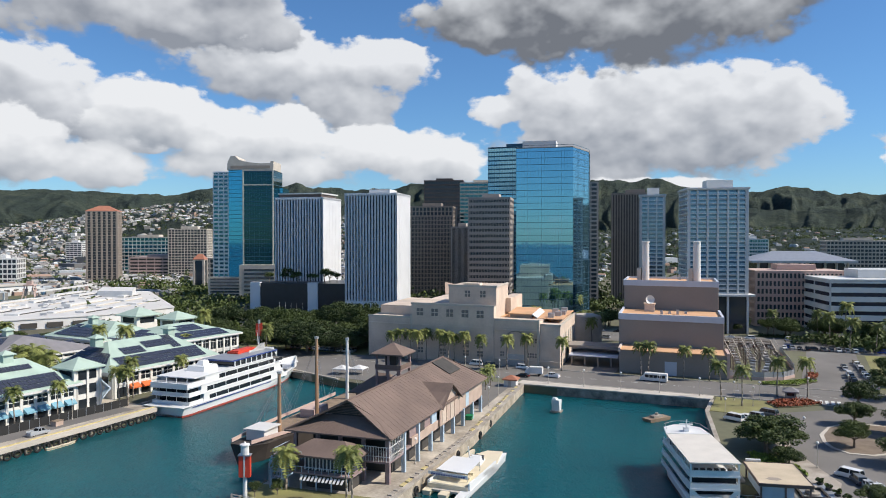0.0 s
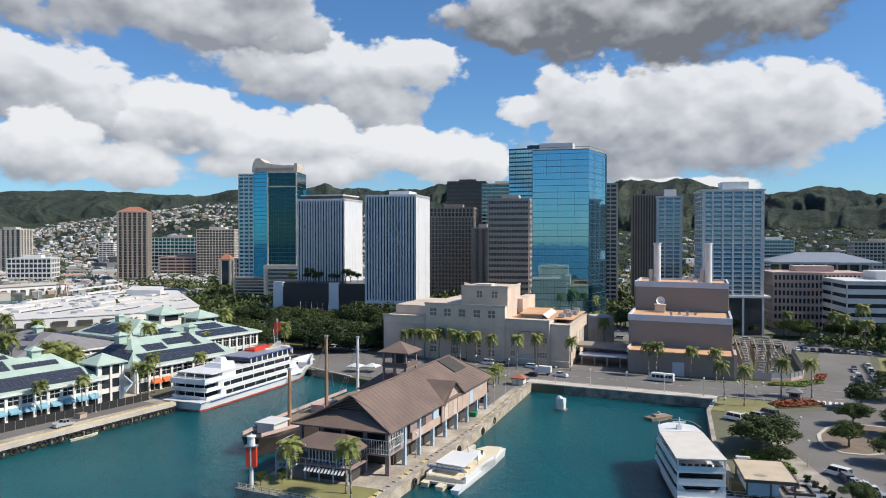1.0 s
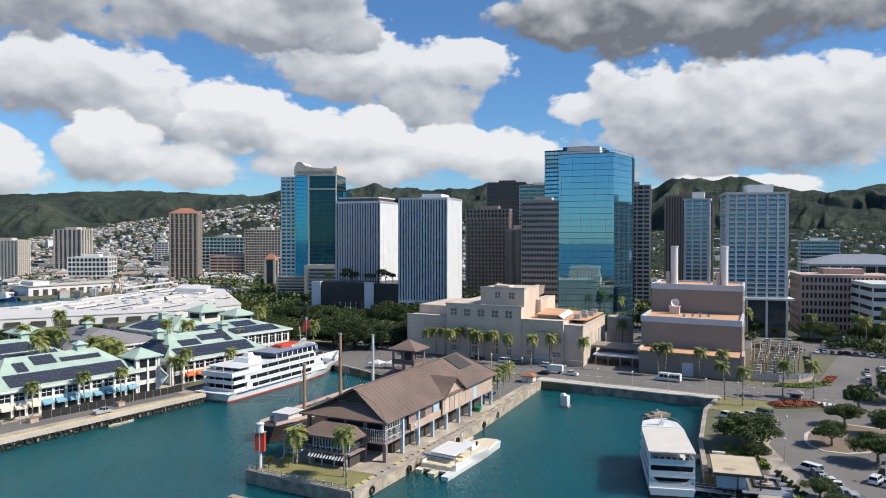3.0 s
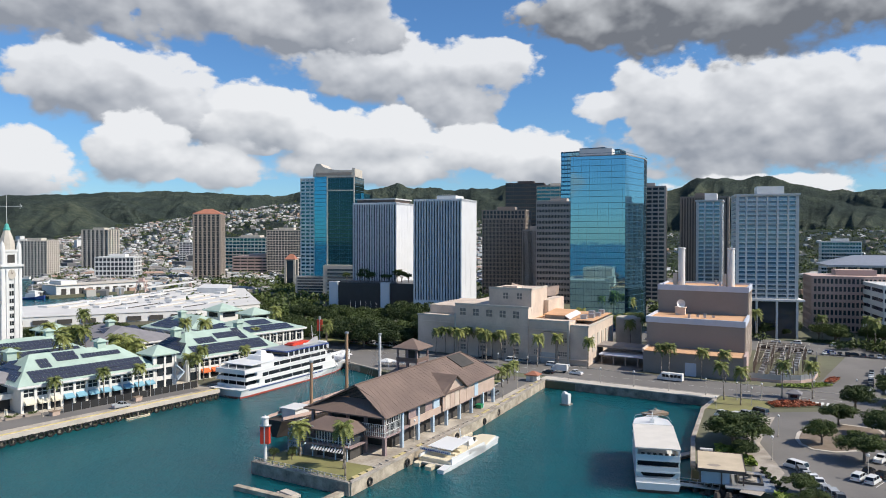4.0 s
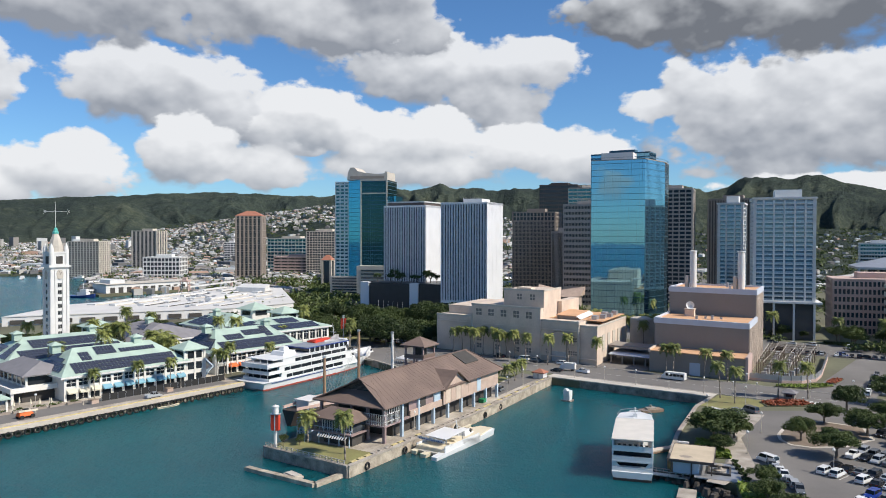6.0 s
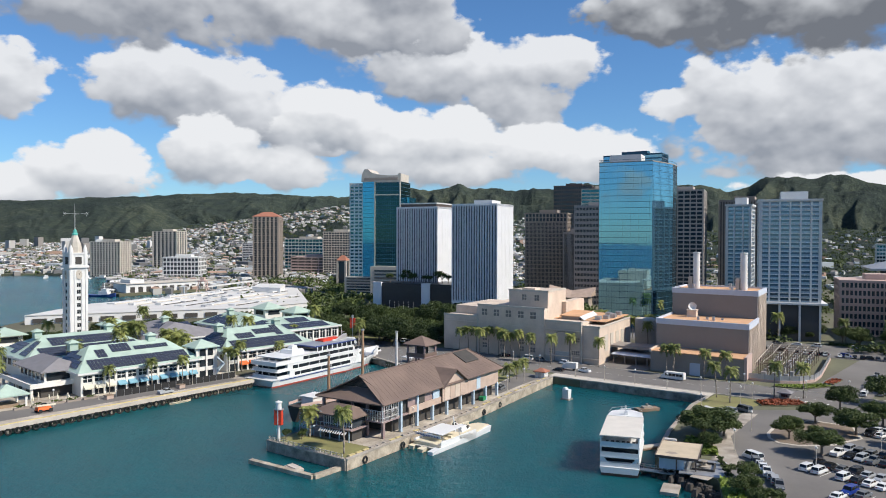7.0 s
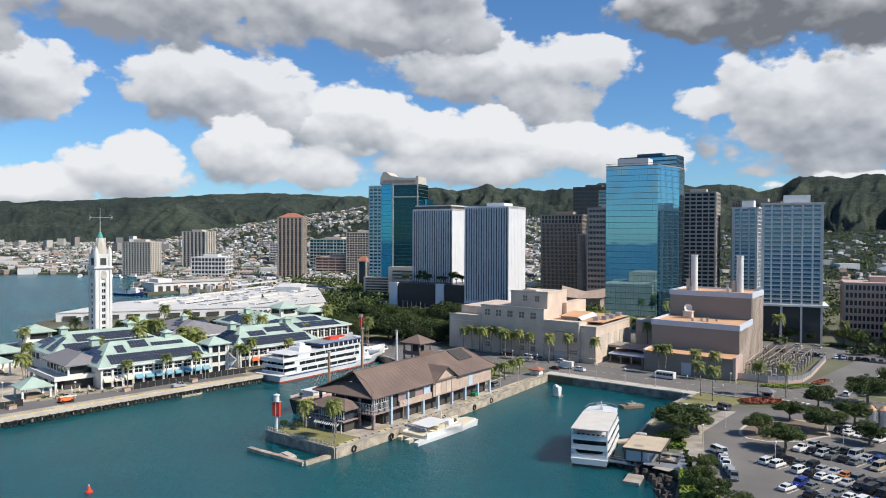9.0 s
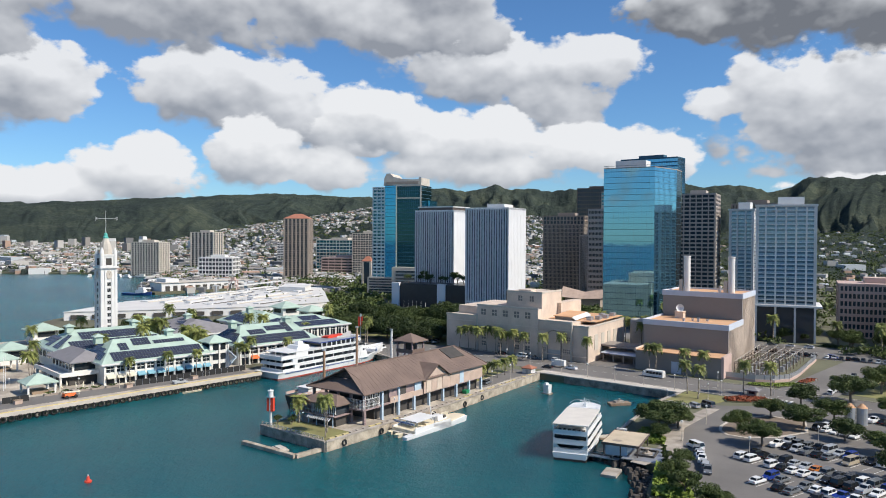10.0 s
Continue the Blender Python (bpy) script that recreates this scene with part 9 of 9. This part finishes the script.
# ---- the far town: houses, sheds, woods ----
HOUSES = bpy.data.materials.new("town_walls")
HOUSES.use_nodes = True
_t = HOUSES.node_tree
_b = _t.nodes["Principled BSDF"]
_b.inputs["Roughness"].default_value = 0.85
_g = _t.nodes.new("ShaderNodeNewGeometry")
_r = _t.nodes.new("ShaderNodeValToRGB")
_r.color_ramp.interpolation = "CONSTANT"
_r.color_ramp.elements[0].color, _r.color_ramp.elements[0].position = (0.42, 0.40, 0.37, 1), 0.0
_r.color_ramp.elements[1].color, _r.color_ramp.elements[1].position = (0.25, 0.23, 0.21, 1), 0.26
for pos, colr in ((0.52, (0.64, 0.63, 0.61, 1)), (0.64, (0.15, 0.15, 0.15, 1)), (0.8, (0.36, 0.24, 0.18, 1)), (0.88, (0.40, 0.43, 0.45, 1))):
    _r.color_ramp.elements.new(pos).color = colr
_t.links.new(_g.outputs["Random Per Island"], _r.inputs[0])
_t.links.new(_r.outputs[0], _b.inputs["Base Color"])


def far_town():
    rnd = random.Random(77)
    town, woods = Geo(), Geo()

    def house(x, y, z, w, d, h, a):
        c, s = math.cos(a), math.sin(a)
        ring = [(x + c * u - s * v, y + s * u + c * v) for u, v in ((-w, -d), (w, -d), (w, d), (-w, d))]
        if h < 7 and rnd.random() < 0.7:
            town.prism(ring, z - 3, z + h * 0.65)
            mx = [((ring[0][0] + ring[3][0]) / 2 * 0.9 + x * 0.1, (ring[0][1] + ring[3][1]) / 2 * 0.9 + y * 0.1), ((ring[1][0] + ring[2][0]) / 2 * 0.9 + x * 0.1, (ring[1][1] + ring[2][1]) / 2 * 0.9 + y * 0.1)]
            zz = z + h * 0.66
            town.add([(*p, zz) for p in ring] + [(*p, z + h) for p in mx], [(0, 1, 5, 4), (1, 2, 5), (2, 3, 4, 5), (3, 0, 4)])
        else:
            town.prism(ring, z - 3, z + h)

    def clump(x, y, z, r, n=26):
        for _ in range(n):
            d = Vector((rnd.gauss(0, 0.5), rnd.gauss(0, 0.5), abs(rnd.gauss(0.2, 0.35))))
            p = Vector((x, y, z)) + d * r
            u, w = Vector((rnd.gauss(0, 1), rnd.gauss(0, 1), rnd.gauss(0, 1))).normalized() * r * 0.24, Vector((rnd.gauss(0, 1), rnd.gauss(0, 1), rnd.gauss(0, 1))).normalized() * r * 0.2
            woods.add([p - u, p - w, p + u, p + w], [(0, 1, 2, 3)])
    def limit(a):
        """How high up, in degrees seen from the harbour, the town climbs."""
        return np.interp(math.degrees(a), (-60, -27, -22, -16, -11, -8, -4, 4, 14, 60), (-0.6, -0.5, 0.6, 1.5, 2.3, 2.5, 2.2, 1.4, 0.5, 0.4))
    n = 0
    while n < 12500:
        a, rr = radians(rnd.uniform(-46, 46)), 640 + 3300 * rnd.random() ** 0.85
        x, y = rr * math.sin(a), rr * math.cos(a)
        if not in_ring(x, y, LAND) or (-150 < x < 330 and y < 800 and rr < 900):
            continue
        z = hill_height(x, y)
        dens = 0.5 + 0.5 * noise.noise(Vector((x / 230, y / 230, 0)))
        up = math.degrees(math.atan2(z - 55, rr))
        if (a > 0.10 and rnd.random() < 0.9) or up > limit(a) or rnd.random() > (0.4 + dens if z < 40 else 1.6 * dens - 0.2):
            continue
        n += 1
        if z < 20 and rr > 1000 and rnd.random() < 0.07:
            house(x, y, z, rnd.uniform(8, 22), rnd.uniform(6, 12), rnd.uniform(4, 8), rnd.uniform(0, 3))
        elif z < 30 and rr > 1700 and rnd.random() < 0.02:
            house(x, y, z, rnd.uniform(7, 11), rnd.uniform(6, 8), rnd.uniform(12, 30), rnd.uniform(0, 3))
        else:
            house(x, y, z, rnd.uniform(3.0, 6.0), rnd.uniform(2.6, 4.6), rnd.uniform(3, 5.5), rnd.uniform(0, 3))
    n = 0
    while n < 11000:
        a, rr = radians(rnd.uniform(-46, 46)), 560 + 3200 * rnd.random() ** 0.85
        x, y = rr * math.sin(a), rr * math.cos(a)
        z = hill_height(x, y)
        if not in_ring(x, y, LAND) or math.degrees(math.atan2(z - 55, rr)) > limit(a) + 0.15:
            continue
        n += 1
        clump(x, y, z, rnd.uniform(4, 8), 20)
    # denser greenery in the streets just inland
    for k in range(520):
        x, y = rnd.uniform(-140, 40), rnd.uniform(430, 720)
        if in_ring(x, y, LAND) and not (-75 < x < 45 and 490 < y < 600) and not (-115 < x < -30 and 640 < y < 700) and x > -150 + (y - 420) * 0.05:
            clump(x, y, QUAY + 1, rnd.uniform(3, 5), 60)
    for k in range(330):
        x, y = rnd.uniform(-240, -60), rnd.uniform(690, 860)
        if in_ring(x, y, LAND) and y > 640 - 0.9 * (x + 60) and not (-145 < x < -80 and y > 770):
            clump(x, y, QUAY + 1, rnd.uniform(4, 7), 40)
    for k in range(200):
        x, y = rnd.uniform(40, 92), rnd.uniform(440, 545)
        if not in_ring(x, y, [(-30, 480), (45, 500), (60, 570), (-20, 580)]):
            clump(x, y, QUAY + 1, rnd.uniform(2.5, 4.5), 60)
    for k in range(420):
        x, y = rnd.uniform(190, 420), rnd.uniform(285, 350)
        if y > 415 - 0.48 * x and y < 425 - 0.33 * x:
            clump(x, y, QUAY + 1, rnd.uniform(2.5, 5), 60)
    for k in range(260):
        x, y = rnd.uniform(150, 420), rnd.uniform(330, 620)
        if y > 330 + 0.1 * x and not (180 < x < 290 and 340 < y < 440):
            clump(x, y, QUAY + 1, rnd.uniform(3, 5.5), 60)
    whole("far_town", town, HOUSES, pose(0, 0, 0), "pale houses and sheds spread over plain and slopes", "houses", kind="stuff")
    whole("far_woods", woods, LEAF, pose(0, 0, 0), "dark green trees scattered through the town", "trees", kind="stuff")


far_town()
